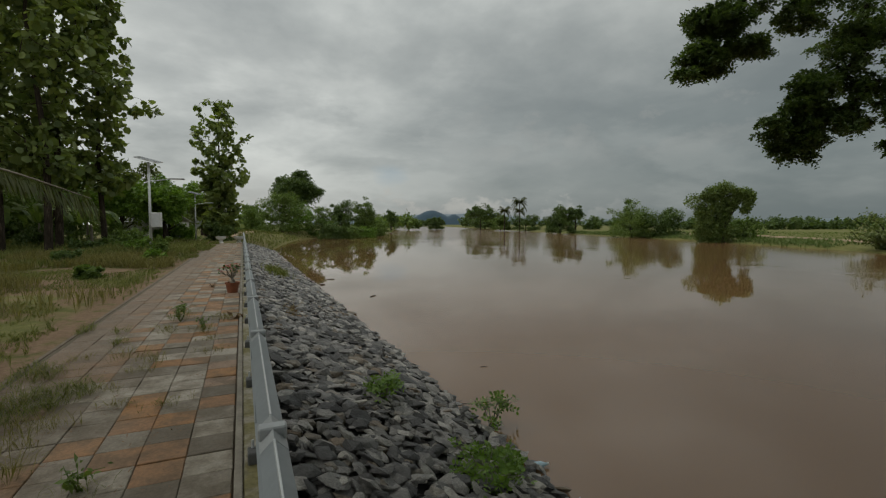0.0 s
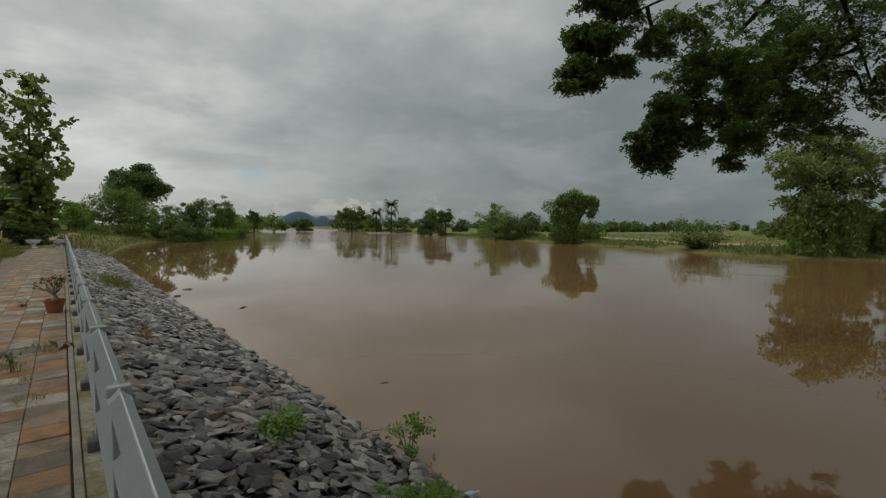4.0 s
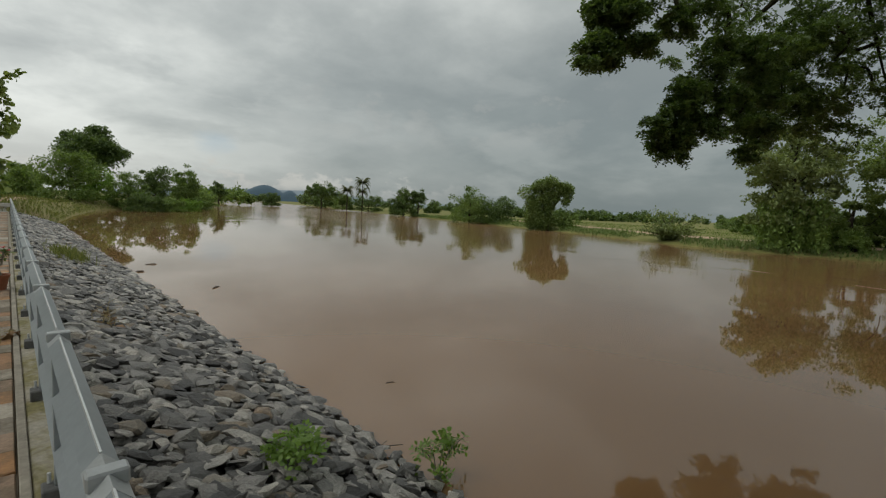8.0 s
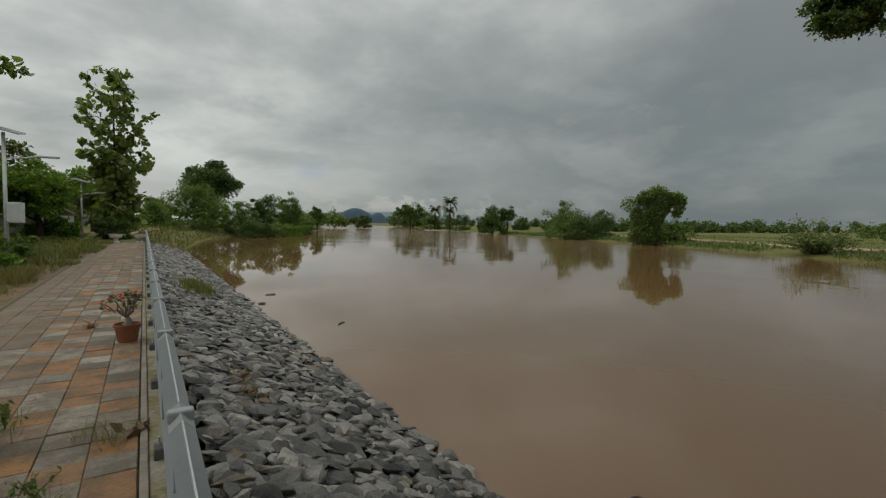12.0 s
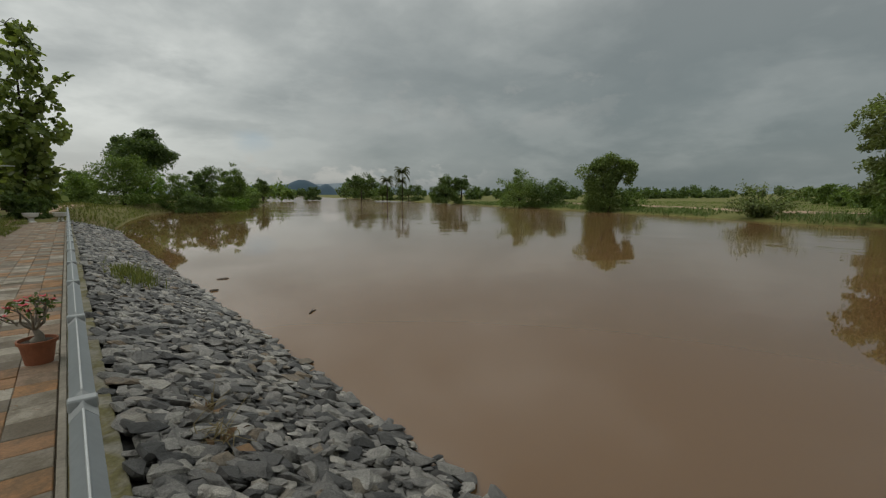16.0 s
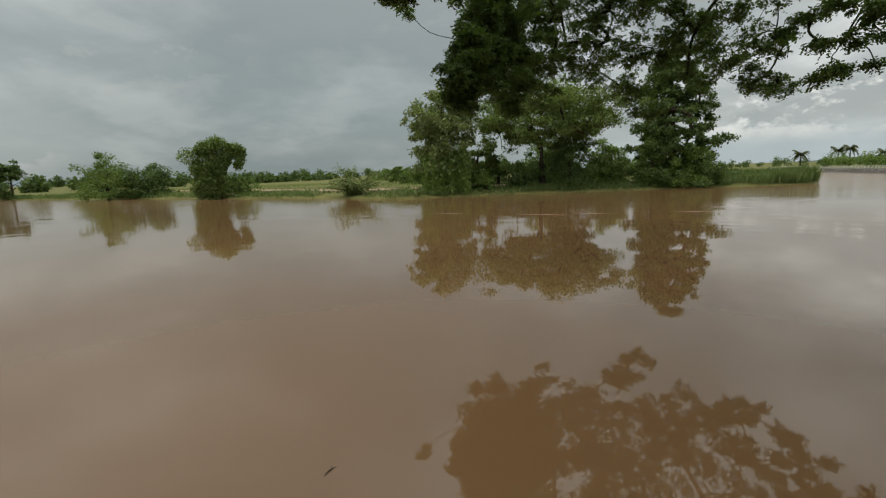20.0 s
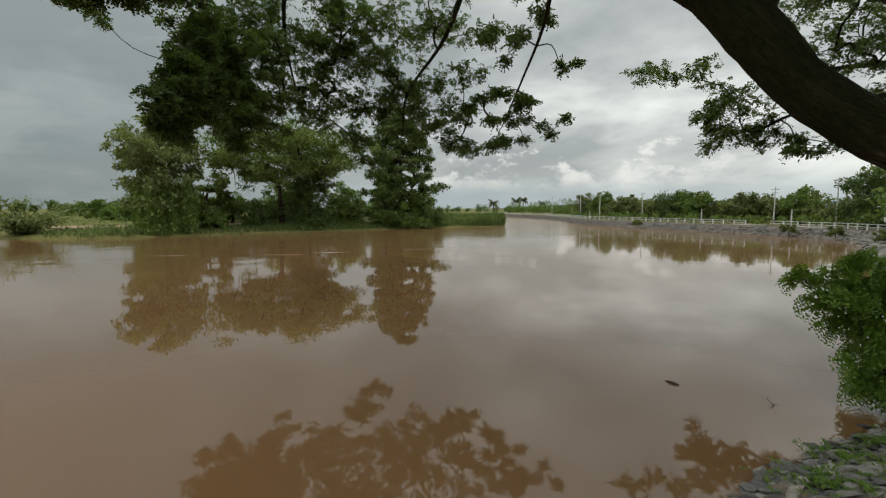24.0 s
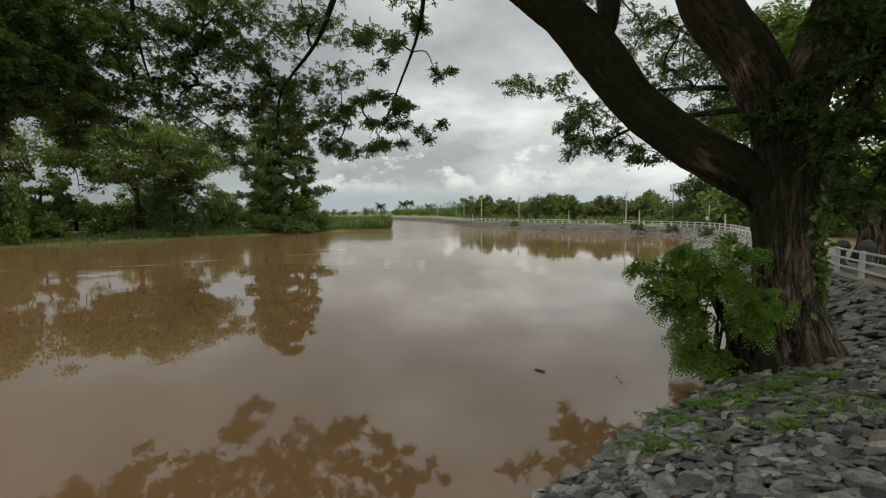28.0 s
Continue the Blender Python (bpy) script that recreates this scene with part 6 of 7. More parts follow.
feathery_bush((2.85, -2.3, -0.85), [((3.84, -1.95, 0.74), (0.12, 0.10, 0.05), 10), ((3.62, -1.95, 0.50), (0.16, 0.14, 0.06), 11), ((3.42, -2.0, 0.26), (0.14, 0.14, 0.08), 9),
    ((3.30, -2.0, 0.98), (0.26, 0.22, 0.10), 28), ((3.10, -2.0, 0.62), (0.34, 0.26, 0.15), 52), ((2.70, -2.15, 0.74), (0.32, 0.25, 0.16), 40), ((2.50, -2.35, 1.06), (0.22, 0.2, 0.12), 20),
    ((3.12, -2.0, 0.20), (0.22, 0.2, 0.16), 26), ((3.06, -2.05, -0.12), (0.18, 0.18, 0.12), 20), ((2.98, -2.1, -0.46), (0.24, 0.22, 0.16), 40), ((2.74, -2.15, -0.62), (0.2, 0.18, 0.08), 16)], 210, "bright green feathery bush in the flood at the rain tree's foot", L_FRESH, 0.30)
feathery_bush((2.50, -2.42, -0.75), [((2.24, -2.15, 0.54), (0.18, 0.14, 0.07), 14), ((2.16, -2.15, 0.32), (0.18, 0.14, 0.08), 16), ((2.36, -2.15, 0.24), (0.18, 0.14, 0.08), 16), ((2.40, -2.12, 0.03), (0.15, 0.12, 0.06), 12)], 211, "yellow-green leafy shoot against the rain tree's trunk", L_FRESH, 0.26)


def second_tree():
    rng = np.random.default_rng(220)
    t = empty("tree", (2.5, -13.9, 0), "dark forked tree behind the white railing", "tree")
    limbs = [([(0, 0, -0.2), (0, 0, 0.6), (0.1, 0, 1.2)], [0.75, 0.6, 0.5]), ([(0.1, 0, 1.0), (0.9, 0.3, 2.2), (1.8, 0.6, 4.0), (2.6, 0.8, 7.0)], [0.42, 0.34, 0.28, 0.15]),
             ([(0.0, 0, 1.0), (-0.5, -0.2, 2.4), (-1.2, -0.3, 4.2), (-2.0, -0.5, 7.0)], [0.42, 0.36, 0.28, 0.15])]
    link("trunk", tubes_mesh("trunk", limbs, 14, 6, 0.05, rng), M_BARK, t)
    pts = np.concatenate([in_blob(rng, 500, (a, b, c), (2.2, 2.0, 1.2), 0.2) for a, b, c in ((2.5, 0, 7.5), (-2.5, -1, 7.2), (0, -2, 8), (0.5, 1.5, 6.2), (4, -1.5, 5.5), (-4.5, 0, 5.2))])
    link("crown", quads_mesh("crown", spray_quads(rng, pts, 0.5, 4, 0.22, 0.35)), L_MID, t)


second_tree()


def ornament(at, h, label):
    t = empty("garden_ornament", at, label, "ornament")
    part("base", lathe([(0.16, 0), (0.16, 0.08), (0.1, 0.1), (0.09, h * 0.55)], 12), M_FOOT, t)
    part("top", lathe([(0.09, h * 0.55), (0.17, h * 0.62), (0.2, h * 0.78), (0.13, h * 0.95), (0.03, h)], 12), M_FOOT, t)


ornament((3.2, -12.7, -0.04), 0.8, "small grey garden ornament beside the path")
ornament((2.6, -12.3, -0.04), 0.85, "grey stone ornament at the foot of the forked tree")


# ---- far bank: tracks, sheds, poles ----
def ribbon(name, line, width, z, mat, label, category):
    bm = bmesh.new()
    rows = []
    pts = smooth_path([(x, y, 0) for x, y in line], 8)
    for i, p in enumerate(pts):
        d = unit((pts[min(i + 1, len(pts) - 1)] - pts[max(i - 1, 0)])[None])[0]
        n = np.array([-d[1], d[0]])
        row = []
        for o in (-1.0, 0.0, 1.0):
            x, y = p[0] + n[0] * o * width / 2, p[1] + n[1] * o * width / 2
            row.append(bm.verts.new((x, y, float(ground_z(x, y)) + z)))
        rows.append(row)
    for a, b in zip(rows, rows[1:]):
        for k in range(2):
            bm.faces.new((a[k], a[k + 1], b[k + 1], b[k]))
    bmesh.ops.recalc_face_normals(bm, faces=bm.faces)
    tagged(part(name, bm, mat, None), label, category, kind="structure")


ribbon("road_track", [(64, -22), (62, -12), (60, -2), (58, 6), (56, 14), (58, 22), (63, 31), (69, 42), (76, 56), (88, 84)], 2.6, 0.05, M_SAND, "sandy track along the far bank", "track")
ribbon("road_path", [(-30, 30), (-18, 40), (-8.5, 50), (-4.5, 52), (-2.6, 54), (1, 64), (4, 82)], 2.2, 0.05, M_SAND, "bare earth path past the teak tree", "path")


ribbon("pavement_path", [(-0.9, -4), (0.2, -8.5), (2.0, -12.5), (5.0, -19.4), (9.8, -29.8), (12.4, -35.2), (15.8, -39.8), (19.8, -42.6), (24.5, -44), (32, -45)], 2.0, 0.06, M_KERB, "pale concrete path behind the white railing", "path")


def shed(at, size, turn, label, roof=None, wall=None):
    t = empty("shed", at, label, "shed")
    t.rotation_euler[2] = radians(turn)
    w, d, h = size
    part("wall", boxed((-w / 2, -d / 2, 0), (w / 2, d / 2, h)), wall or M_WALL, t)
    bm = bmesh.new()
    prism(bm, [(-w / 2 - 0.3, h + 0.003), (0, h + w * 0.22), (w / 2 + 0.3, h + 0.003), (0, h + w * 0.22 - 0.12)], -d / 2 - 0.3, d / 2 + 0.3)
    part("roof", bm, roof or M_ROOF, t)
    part("door", boxed((-0.45, -d / 2 - 0.03, 0), (0.45, -d / 2 - 0.003, min(2.0, h - 0.1))), M_FOOT, t)


shed((66.5, -4.5, -0.2), (3.2, 3.0, 1.3), 20, "small dark field shed under the trees", M_WOOD, M_WOOD)
shed((-8.9, 61, 0), (4.0, 5, 1.9), 60, "pale low house half hidden behind the grove", M_GALV)
shed((3.2, 118, 0), (3, 3, 3.0), 0, "grey water tank house behind the mound")


def power_pole(at, height, arm, label):
    t = empty("utility_pole", at, label, "utility pole", "poles by the white railing")
    bm = bmesh.new()
    bmesh.ops.create_cone(bm, cap_ends=True, segments=8, radius1=0.075, radius2=0.05, depth=height, matrix=Matrix.Translation((0, 0, height / 2)))
    part("pole", bm, M_POLE, t)
    if arm:
        part("crossarm", boxed((-0.45, -0.03, height - 0.32), (0.45, 0.03, height - 0.26)), M_POLE, t)
        part("crossarm", boxed((-0.32, -0.03, height - 0.62), (0.32, 0.03, height - 0.57)), M_POLE, t)
        for x in (-0.38, 0.0, 0.38):
            part("insulator", lathe([(0.03, height - 0.26), (0.035, height - 0.2), (0.02, height - 0.17)], 8), M_WHITE, t).location = (x, 0, 0)


for x, y, h, a in ((93, -69, 4.9, False), (69.5, -57, 4.6, False), (57.8, -50.6, 4.2, True), (50.4, -51.9, 4.2, True), (30.3, -49.1, 4.1, True), (24.0, -47.8, 4.7, True), (16.0, -42.3, 3.4, False), (37, -46.6, 1.7, False), (26, -44.2, 1.7, False), (57.5, -48.2, 1.3, False), (76.0, -60.6, 1.9, False), (15.2, -38.0, 1.3, False)):
    power_pole((x, y, -0.06), h, a, "thin grey utility pole behind the white railing" if h > 3 else "short lamp pole at the white railing")
solar_lamp((17.0, -39.4, -0.02), 4.85, "solar street lamp behind the white railing").scale = (0.46, 0.46, 0.46)


# ---- small growth: tufts, weeds, reeds ----
def tuft_quads(rng, at, height, blades, width=0.012, lean=0.45):
    """Grass tufts: narrow bent blades out of each place. height: one value or one a place."""
    at = np.repeat(np.asarray(at, dtype=float), blades, axis=0)
    h = np.repeat(np.broadcast_to(np.asarray(height, dtype=float), (len(at) // blades,)), blades)[:, None]
    n = len(at)
    h = h * (0.55 + 0.75 * rng.random((n, 1)))
    a = rng.random(n) * 2 * math.pi
    out = np.stack([np.cos(a), np.sin(a), np.zeros(n)], axis=1)
    side = np.stack([-np.sin(a), np.cos(a), np.zeros(n)], axis=1)
    w = width * (0.6 + 0.8 * rng.random((n, 1))) * (0.6 + h)
    root = at + out * 0.02 * rng.random((n, 1))
    mid = root + out * h * lean * 0.35 + np.array([0, 0, 1.0]) * h * 0.6
    tip = root + out * h * lean * (0.6 + 0.8 * rng.random((n, 1))) + np.array([0, 0, 1.0]) * h * (0.75 + 0.25 * rng.random((n, 1)))
    return np.stack([root - side * w * 0.6, mid - side * w * 0.5, tip, mid + side * w * 0.5], axis=1)


def scatter(rng, n, x0, x1, y0, y1):
    x, y = x0 + (x1 - x0) * rng.random(n), y0 + (y1 - y0) * rng.random(n)
    return x, y


def grass_field(name, rng, x, y, height, blades, width, mat, label, patch=0.25, keep=0.4):
    """Tufts where a slow noise lets grass grow."""
    k = np.array([noise.noise((a * patch, b * patch, 4.2)) for a, b in zip(x, y)])
    m = k > (keep - 0.75)
    x, y, k = x[m], y[m], k[m]
    p = np.stack([x, y, ground_z(x, y) - 0.01], axis=1)
    q = tuft_quads(rng, p, height * (0.6 + 0.8 * np.clip(k + 0.4, 0, 1)), blades, width)
    tagged(link(name, quads_mesh(name, q), mat), label, "grass", kind="stuff")


G = np.random.default_rng(300)
x, y = scatter(G, 30000, -13, -2.72, 0.5, 22)
grass_field("grass", G, x, y, 0.075, 6, 0.011, L_GRASS, "short patchy grass beside the walk", 0.42, 0.60)
x, y = scatter(G, 900, -3.1, -2.42, 1, 44)
grass_field("grass", G, x, y, 0.16, 7, 0.012, L_GRASS, "grass fringe along the pale edging", 0.5, 0.6)
x, y = scatter(G, 11000, -9.5, -2.6, 0, 1)
y = 9.5 + 24 * y ** 0.6
grass_field("grass", G, x, y, 0.36, 6, 0.014, L_GRASS_DRY, "tall seeding grass beside the walk", 0.3, 0.72)
x, y = scatter(G, 900, -2.5, -1.75, 24, 44)
x = x - (44 - y) * 0.02
grass_field("grass", G, x, y, 0.22, 7, 0.014, L_GRASS, "grass creeping over the edge of the walk", 0.4, 0.5)
x, y = scatter(G, 9000, -22, -2.7, 21, 52)
grass_field("grass", G, x, y, 0.42, 7, 0.022, L_GRASS, "tall rough grass round the lamp and the teak row", 0.22, 0.52)
x, y = scatter(G, 30000, -0.5, 46, 44, 150)
m = (ground_z(x, y) > WATER + 0.02) & (seg_dist(x, y, NEAR_BANK) < 7)
grass_field("grass", G, x[m], y[m], 0.34, 7, 0.03, L_GRASS, "rough yellowing grass on the bank mound upstream", 0.2, -0.6)
d = G.random(9000)
fb = np.array(FAR_BANK[:19], dtype=float)
cum = np.concatenate([[0], np.cumsum(np.hypot(*np.diff(fb, axis=0).T))])
x, y = np.interp(d * cum[-1], cum, fb[:, 0]), np.interp(d * cum[-1], cum, fb[:, 1])
x, y = x + np.abs(G.normal(size=9000)) * 2.2, y + G.normal(size=9000) * 0.8
m = ground_z(x, y) > WATER - 0.05
grass_field("grass", G, x[m], y[m], 0.42, 6, 0.06, L_REED, "rank green grass along the far waterline", 0.12, 0.35)
x, y = scatter(G, 16000, 54, 110, -20, 75)
m = ~inside(x, y, NEAR_BANK + FAR_BANK) & (seg_dist(x, y, FAR_BANK) > 2)
grass_field("grass", G, x[m], y[m], 0.15, 5, 0.03, L_GRASS_LUSH, "green field grass beyond the far bank", 0.08, 0.3)
x, y = scatter(G, 3200, 54.5, 66, -34, -17)
m = ~inside(x, y, NEAR_BANK + FAR_BANK)
grass_field("reeds", G, x[m], y[m], 1.35, 7, 0.03, L_REED, "tall pale reeds on the point of the far bank", 0.2, 0.2)

x, y = scatter(G, 3400, -2.3, -1.0, 1.2, 9.0)
k = np.array([noise.noise((a * 1.7, b * 1.1, 7.7)) for a, b in zip(x, y)]) - (x + 1.75) * 0.7
x, y = x[k > 0.12], y[k > 0.12]
tagged(link("creeping_grass", quads_mesh("creeping_grass", tuft_quads(G, np.stack([x, y, np.zeros(len(x))], axis=1), 0.11, 7, 0.008, 1.0)), L_GRASS), "thin creeping grass spreading over the dirty tiles", "grass", kind="stuff")


def weed(at, height, n, leafy, seed):
    rng = np.random.default_rng(seed)
    t = empty("weed", at, "leafy green weed growing out of a paving joint" if leafy else "thin grass tuft growing out of a paving joint", "weed", "weeds in the paving")
    p = np.stack([rng.normal(size=n) * 0.085, rng.normal(size=n) * 0.05, np.zeros(n)], axis=1)
    link("grass_tuft", quads_mesh("grass_tuft", tuft_quads(rng, p, height * 0.8, 5, 0.0055, 1.0)), L_GRASS if leafy else L_GRASS_DRY, t)
    if leafy:
        stems = [([(0, 0, 0), (rng.normal() * 0.03, rng.normal() * 0.03, height * 0.6), (rng.normal() * 0.07, rng.normal() * 0.07, height * 1.1)], [0.005, 0.004, 0.002]) for k in range(4)]
        link("stems", tubes_mesh("stems", stems, 5, 3), L_MID, t)
        c = np.concatenate([smooth_path(s[0], 8) for s in stems])
        c = c[c[:, 2] > height * 0.2]
        c = c + rng.normal(size=(len(c), 3)) * 0.012
        link("foliage", quads_mesh("foliage", leaf_quads(rng, c, 0.05, 0.45, 0.6)), L_MID, t)


WEEDS = [(-0.99, 8.82, 0.24, 1), (-1.05, 7.97, 0.12, 0), (-0.58, 7.76, 0.16, 0), (-0.46, 7.26, 0.10, 0), (-0.29, 8.67, 0.16, 0), (-1.31, 6.51, 0.22, 0), (-1.09, 5.96, 0.12, 0), (-0.99, 6.26, 0.20, 0),
         (-0.39, 6.51, 0.12, 0), (-1.84, 6.74, 0.1, 0), (-1.25, 5.37, 0.12, 0), (-1.04, 4.9, 0.1, 0), (-0.69, 4.78, 0.1, 0), (-1.86, 6.09, 0.18, 0), (-1.6, 4.7, 0.16, 0), (-1.53, 4.21, 0.2, 0), (-1.4, 3.75, 0.2, 0),
         (-0.96, 3.42, 0.12, 1), (-1.41, 4.56, 0.14, 0), (-1.75, 3.9, 0.18, 0), (-1.8, 4.5, 0.16, 0), (-1.65, 3.4, 0.2, 0), (-1.05, 9.07, 0.2, 1), (-1.0, 9.43, 0.17, 1), (-0.59, 7.84, 0.2, 1), (-0.39, 8.85, 0.16, 0), (-1.12, 8.18, 0.14, 0), (-1.9, 5.2, 0.2, 0)]
for i, (x, y, h, lf) in enumerate(WEEDS):
    weed((x, y, -0.004), h * 1.1, 10 if lf else 18, lf, 400 + i)


def straw_litter(seed, n):
    """Dry stalks and leaf scraps washed together on the tiles, thickest along the grass side."""
    rng = np.random.default_rng(seed)
    x, y = -0.15 - 2.1 * rng.random(n) ** 0.7, 1.5 + 12.5 * rng.random(n) ** 1.2
    k = np.array([noise.noise((a * 2.1, b * 1.6, 3.3)) for a, b in zip(x, y)])
    keep = k > 0.12 + 0.10 * (x + 1.2)
    x, y = x[keep], y[keep]
    m = len(x)
    a, l = rng.random(m) * 6.283, 0.015 + 0.05 * rng.random(m) ** 2
    d = np.stack([np.cos(a) * l, np.sin(a) * l, rng.normal(size=m) * 0.006], axis=1)
    s = np.stack([-np.sin(a), np.cos(a), np.zeros(m)], axis=1) * (0.0015 + 0.005 * rng.random((m, 1)) ** 3)
    c = np.stack([x, y, np.full(m, 0.009)], axis=1)
    q = np.stack([c - d, c + s, c + d, c - s], axis=1)
    tagged(link("straw_litter", quads_mesh("straw_litter", q), M_DEAD), "brown stalks and leaf scraps scattered on the tiles", "litter", kind="stuff")


straw_litter(455, 5200)


def bank_z(x):
    return -0.04 - 0.335 * max(0.0, x - 0.25)


def leafy_plant(at, seed, label, stalks, height, spread):
    """A seedling with palmate leaves on thin stalks."""
    rng = np.random.default_rng(seed)
    t = empty("plant", at, label, "plant")
    limbs, q = [], []
    for k in range(stalks):
        a = k * 2.4 + rng.random() * 0.8
        h = height * (0.5 + 0.6 * rng.random())
        e = np.array([math.cos(a) * spread * (0.35 + 0.65 * rng.random()), math.sin(a) * spread * (0.35 + 0.65 * rng.random()), h])
        limbs.append(([(0, 0, -0.05), e * np.array([0.4, 0.4, 0.7]), e], [0.007, 0.005, 0.003]))
        for j in range(7):
            f = 0.45 + 0.55 * j / 6
            c = e * np.array([f, f, 0.75 + 0.25 * f])
            q.append(spray_quads(rng, c[None] + rng.normal(size=(1, 3)) * 0.015, 0.15, 4, 0.055, 0.1))
    link("stalks", tubes_mesh("stalks", limbs, 5, 4), M_STEM, t)
    link("foliage", quads_mesh("foliage", np.concatenate(q)), L_FRESH, t)


leafy_plant((1.5, 5.15, bank_z(1.5)), 501, "bright green seedling among the stones", 11, 0.30, 0.27)
leafy_plant((2.78, 4.85, WATER - 0.04), 502, "feathery green plant standing in the flood", 6, 0.40, 0.34)
leafy_plant((1.9, 3.4, bank_z(1.9)), 503, "green creeping plant among the stones", 13, 0.24, 0.34)
leafy_plant((2.25, 3.75, bank_z(2.25)), 504, "green creeping plant among the stones", 10, 0.14, 0.26)
x, y = 1.22 + G.normal(size=130) * 0.22, 19.1 + G.normal(size=130) * 0.75
q = tuft_quads(G, np.stack([x, y, np.array([bank_z(v) for v in x])], axis=1), 0.36, 6, 0.016)
tagged(link("grass_patch", quads_mesh("grass_patch", q), L_GRASS), "patch of grass growing through the stones", "grass", kind="stuff")
for cx, cy in ((2.45, -0.05), (2.15, -1.2), (1.8, -2.0), (1.3, -0.95), (1.42, 0.0), (2.3, -0.7), (1.9, -1.6), (2.2, 0.5), (2.1, -0.8), (1.85, -1.5), (1.45, -2.0), (1.12, -0.5), (2.2, 0.85)):
    x, y = cx + G.normal(size=60) * 0.22, cy + G.normal(size=60) * 0.13
    q = tuft_quads(G, np.stack([x, y, np.array([max(bank_z(v), WATER) + 0.085 for v in x])], axis=1), 0.038, 8, 0.020, 1.3)
    tagged(link("grass_patch", quads_mesh("grass_patch", q), L_FRESH), "low green grass between the stones by the rain tree", "grass", kind="stuff")


# ---- flotsam ----
def stick(at, length, turn, r=0.018, label="dark drift stick floating on the water"):
    t = tubes_mesh("driftwood", [([(-length / 2, 0, 0), (-length * 0.1, 0.03 * length, 0.01), (length / 2, -0.01, 0.0)], [r, r * 1.2, r * 0.5]), ([(0.1 * length, 0.02 * length, 0.01), (0.25 * length, 0.1 * length, 0.03)], [r * 0.6, r * 0.3])], 6, 4)
    o = link("driftwood", t, M_WOOD)
    o.location, o.rotation_euler[2] = at, radians(turn)
    tagged(o, label, "driftwood")


stick((4.12, 15.5, WATER + 0.008), 0.34, 45, 0.015)
stick((4.75, -0.57, WATER + 0.004), 0.2, 10, 0.018)
stick((3.84, 6.98, WATER - 0.002), 0.16, -20, 0.005)
t = tubes_mesh("driftwood", [([(0, 0, -0.1), (0.05, 0.05, 0.06), (0.16, 0.02, 0.13), (0.20, -0.06, 0.24)], [0.012, 0.010, 0.008, 0.003]), ([(0.05, 0.05, 0.06), (-0.06, 0.10, 0.10), (-0.2, 0.08, 0.12)], [0.007, 0.005, 0.002]), ([(0.16, 0.02, 0.13), (0.28, 0.06, 0.13)], [0.005, 0.002])], 6, 4)
t = link("driftwood", t, M_WOOD)
t.location, t.scale = (3.62, -1.1, WATER), (0.6, 0.6, 0.45)
tagged(t, "bare twig sticking out of the flood by the bush", "driftwood")
stick((2.55, 5.55, WATER + 0.06), 0.6, -20, 0.008, "thin bare twig lying across the waterline")


def lump(name, at, size, mat, label, seed):
    rng = np.random.default_rng(seed)
    bm = bmesh.new()
    for p in unit(rng.normal(size=(16, 3))) * np.array(size):
        bm.verts.new(p)
    r = bmesh.ops.convex_hull(bm, input=bm.verts)
    for v in [v for v in bm.verts if not v.link_faces]:
        bm.verts.remove(v)
    o = part(name, bm, mat, None)
    o.location = at
    tagged(o, label, "debris")


for i, (x, y, l) in enumerate(((29.2, 8.1, 1.1), (27.1, 2.6, 1.6), (27.2, -0.3, 1.3), (26.9, -5.7, 1.0), (44, 66, 2.2), (40, 70, 1.8), (33, 74, 2.4))):
    bm = bmesh.new()
    bmesh.ops.create_circle(bm, cap_ends=True, segments=14, radius=1.0)
    rf = random.Random(i)
    for v in bm.verts:
        v.co *= 0.6 + 0.6 * rf.random()
    bm.transform(Matrix.Diagonal((l, 0.10, 1, 1)))
    o = part("foam_streak", bm, M_FOAM, None)
    o.location, o.rotation_euler[2] = (x, y, WATER + 0.004), radians(60 + 20 * rf.random())
    tagged(o, "thin streak of pale foam on the current", "foam", "foam streaks")
lump("drift_clump", (3.62, 21.0, WATER + 0.005), (0.2, 0.08, 0.045), M_WOOD, "brown clump of plant litter floating on the water", 1)
lump("drift_clump", (2.98, 19.3, WATER + 0.005), (0.15, 0.08, 0.045), M_WOOD, "brown clump of plant litter floating on the water", 2)


def bottle(at):
    t = empty("bottle", at, "pale blue plastic bottle washed up at the waterline", "bottle")
    t.rotation_euler = (0, radians(88), radians(-15))
    part("body", lathe([(0.028, -0.1), (0.034, -0.09), (0.034, 0.05), (0.016, 0.09), (0.014, 0.11)], 12), M_BOTTLE, t, smooth=True)
    part("cap", lathe([(0.016, 0.11), (0.016, 0.13)], 10), M_WHITE, t)


bottle((2.72, 3.82, WATER + 0.03))


def litter(at, seed, label, n=16, size=0.22):
    """Dry roots and leaves caught between the stones."""
    rng = np.random.default_rng(seed)
    t = empty("plant_litter", at, label, "plant litter")
    limbs = [([rng.normal(size=3) * size * 0.3, rng.normal(size=3) * size * 0.3 + np.array([0, 0, 0.05]), rng.normal(size=3) * size * 0.6], [0.005, 0.004, 0.002]) for k in range(n)]
    link("twigs", tubes_mesh("twigs", limbs, 4, 3), M_STRAW, t, kind="stuff")
    p = rng.normal(size=(12, 3)) * size * np.array([0.5, 0.5, 0.1])
    link("leaves", quads_mesh("leaves", leaf_quads(rng, p, 0.13, 0.6, 0.7)), M_DEAD, t, kind="stuff")


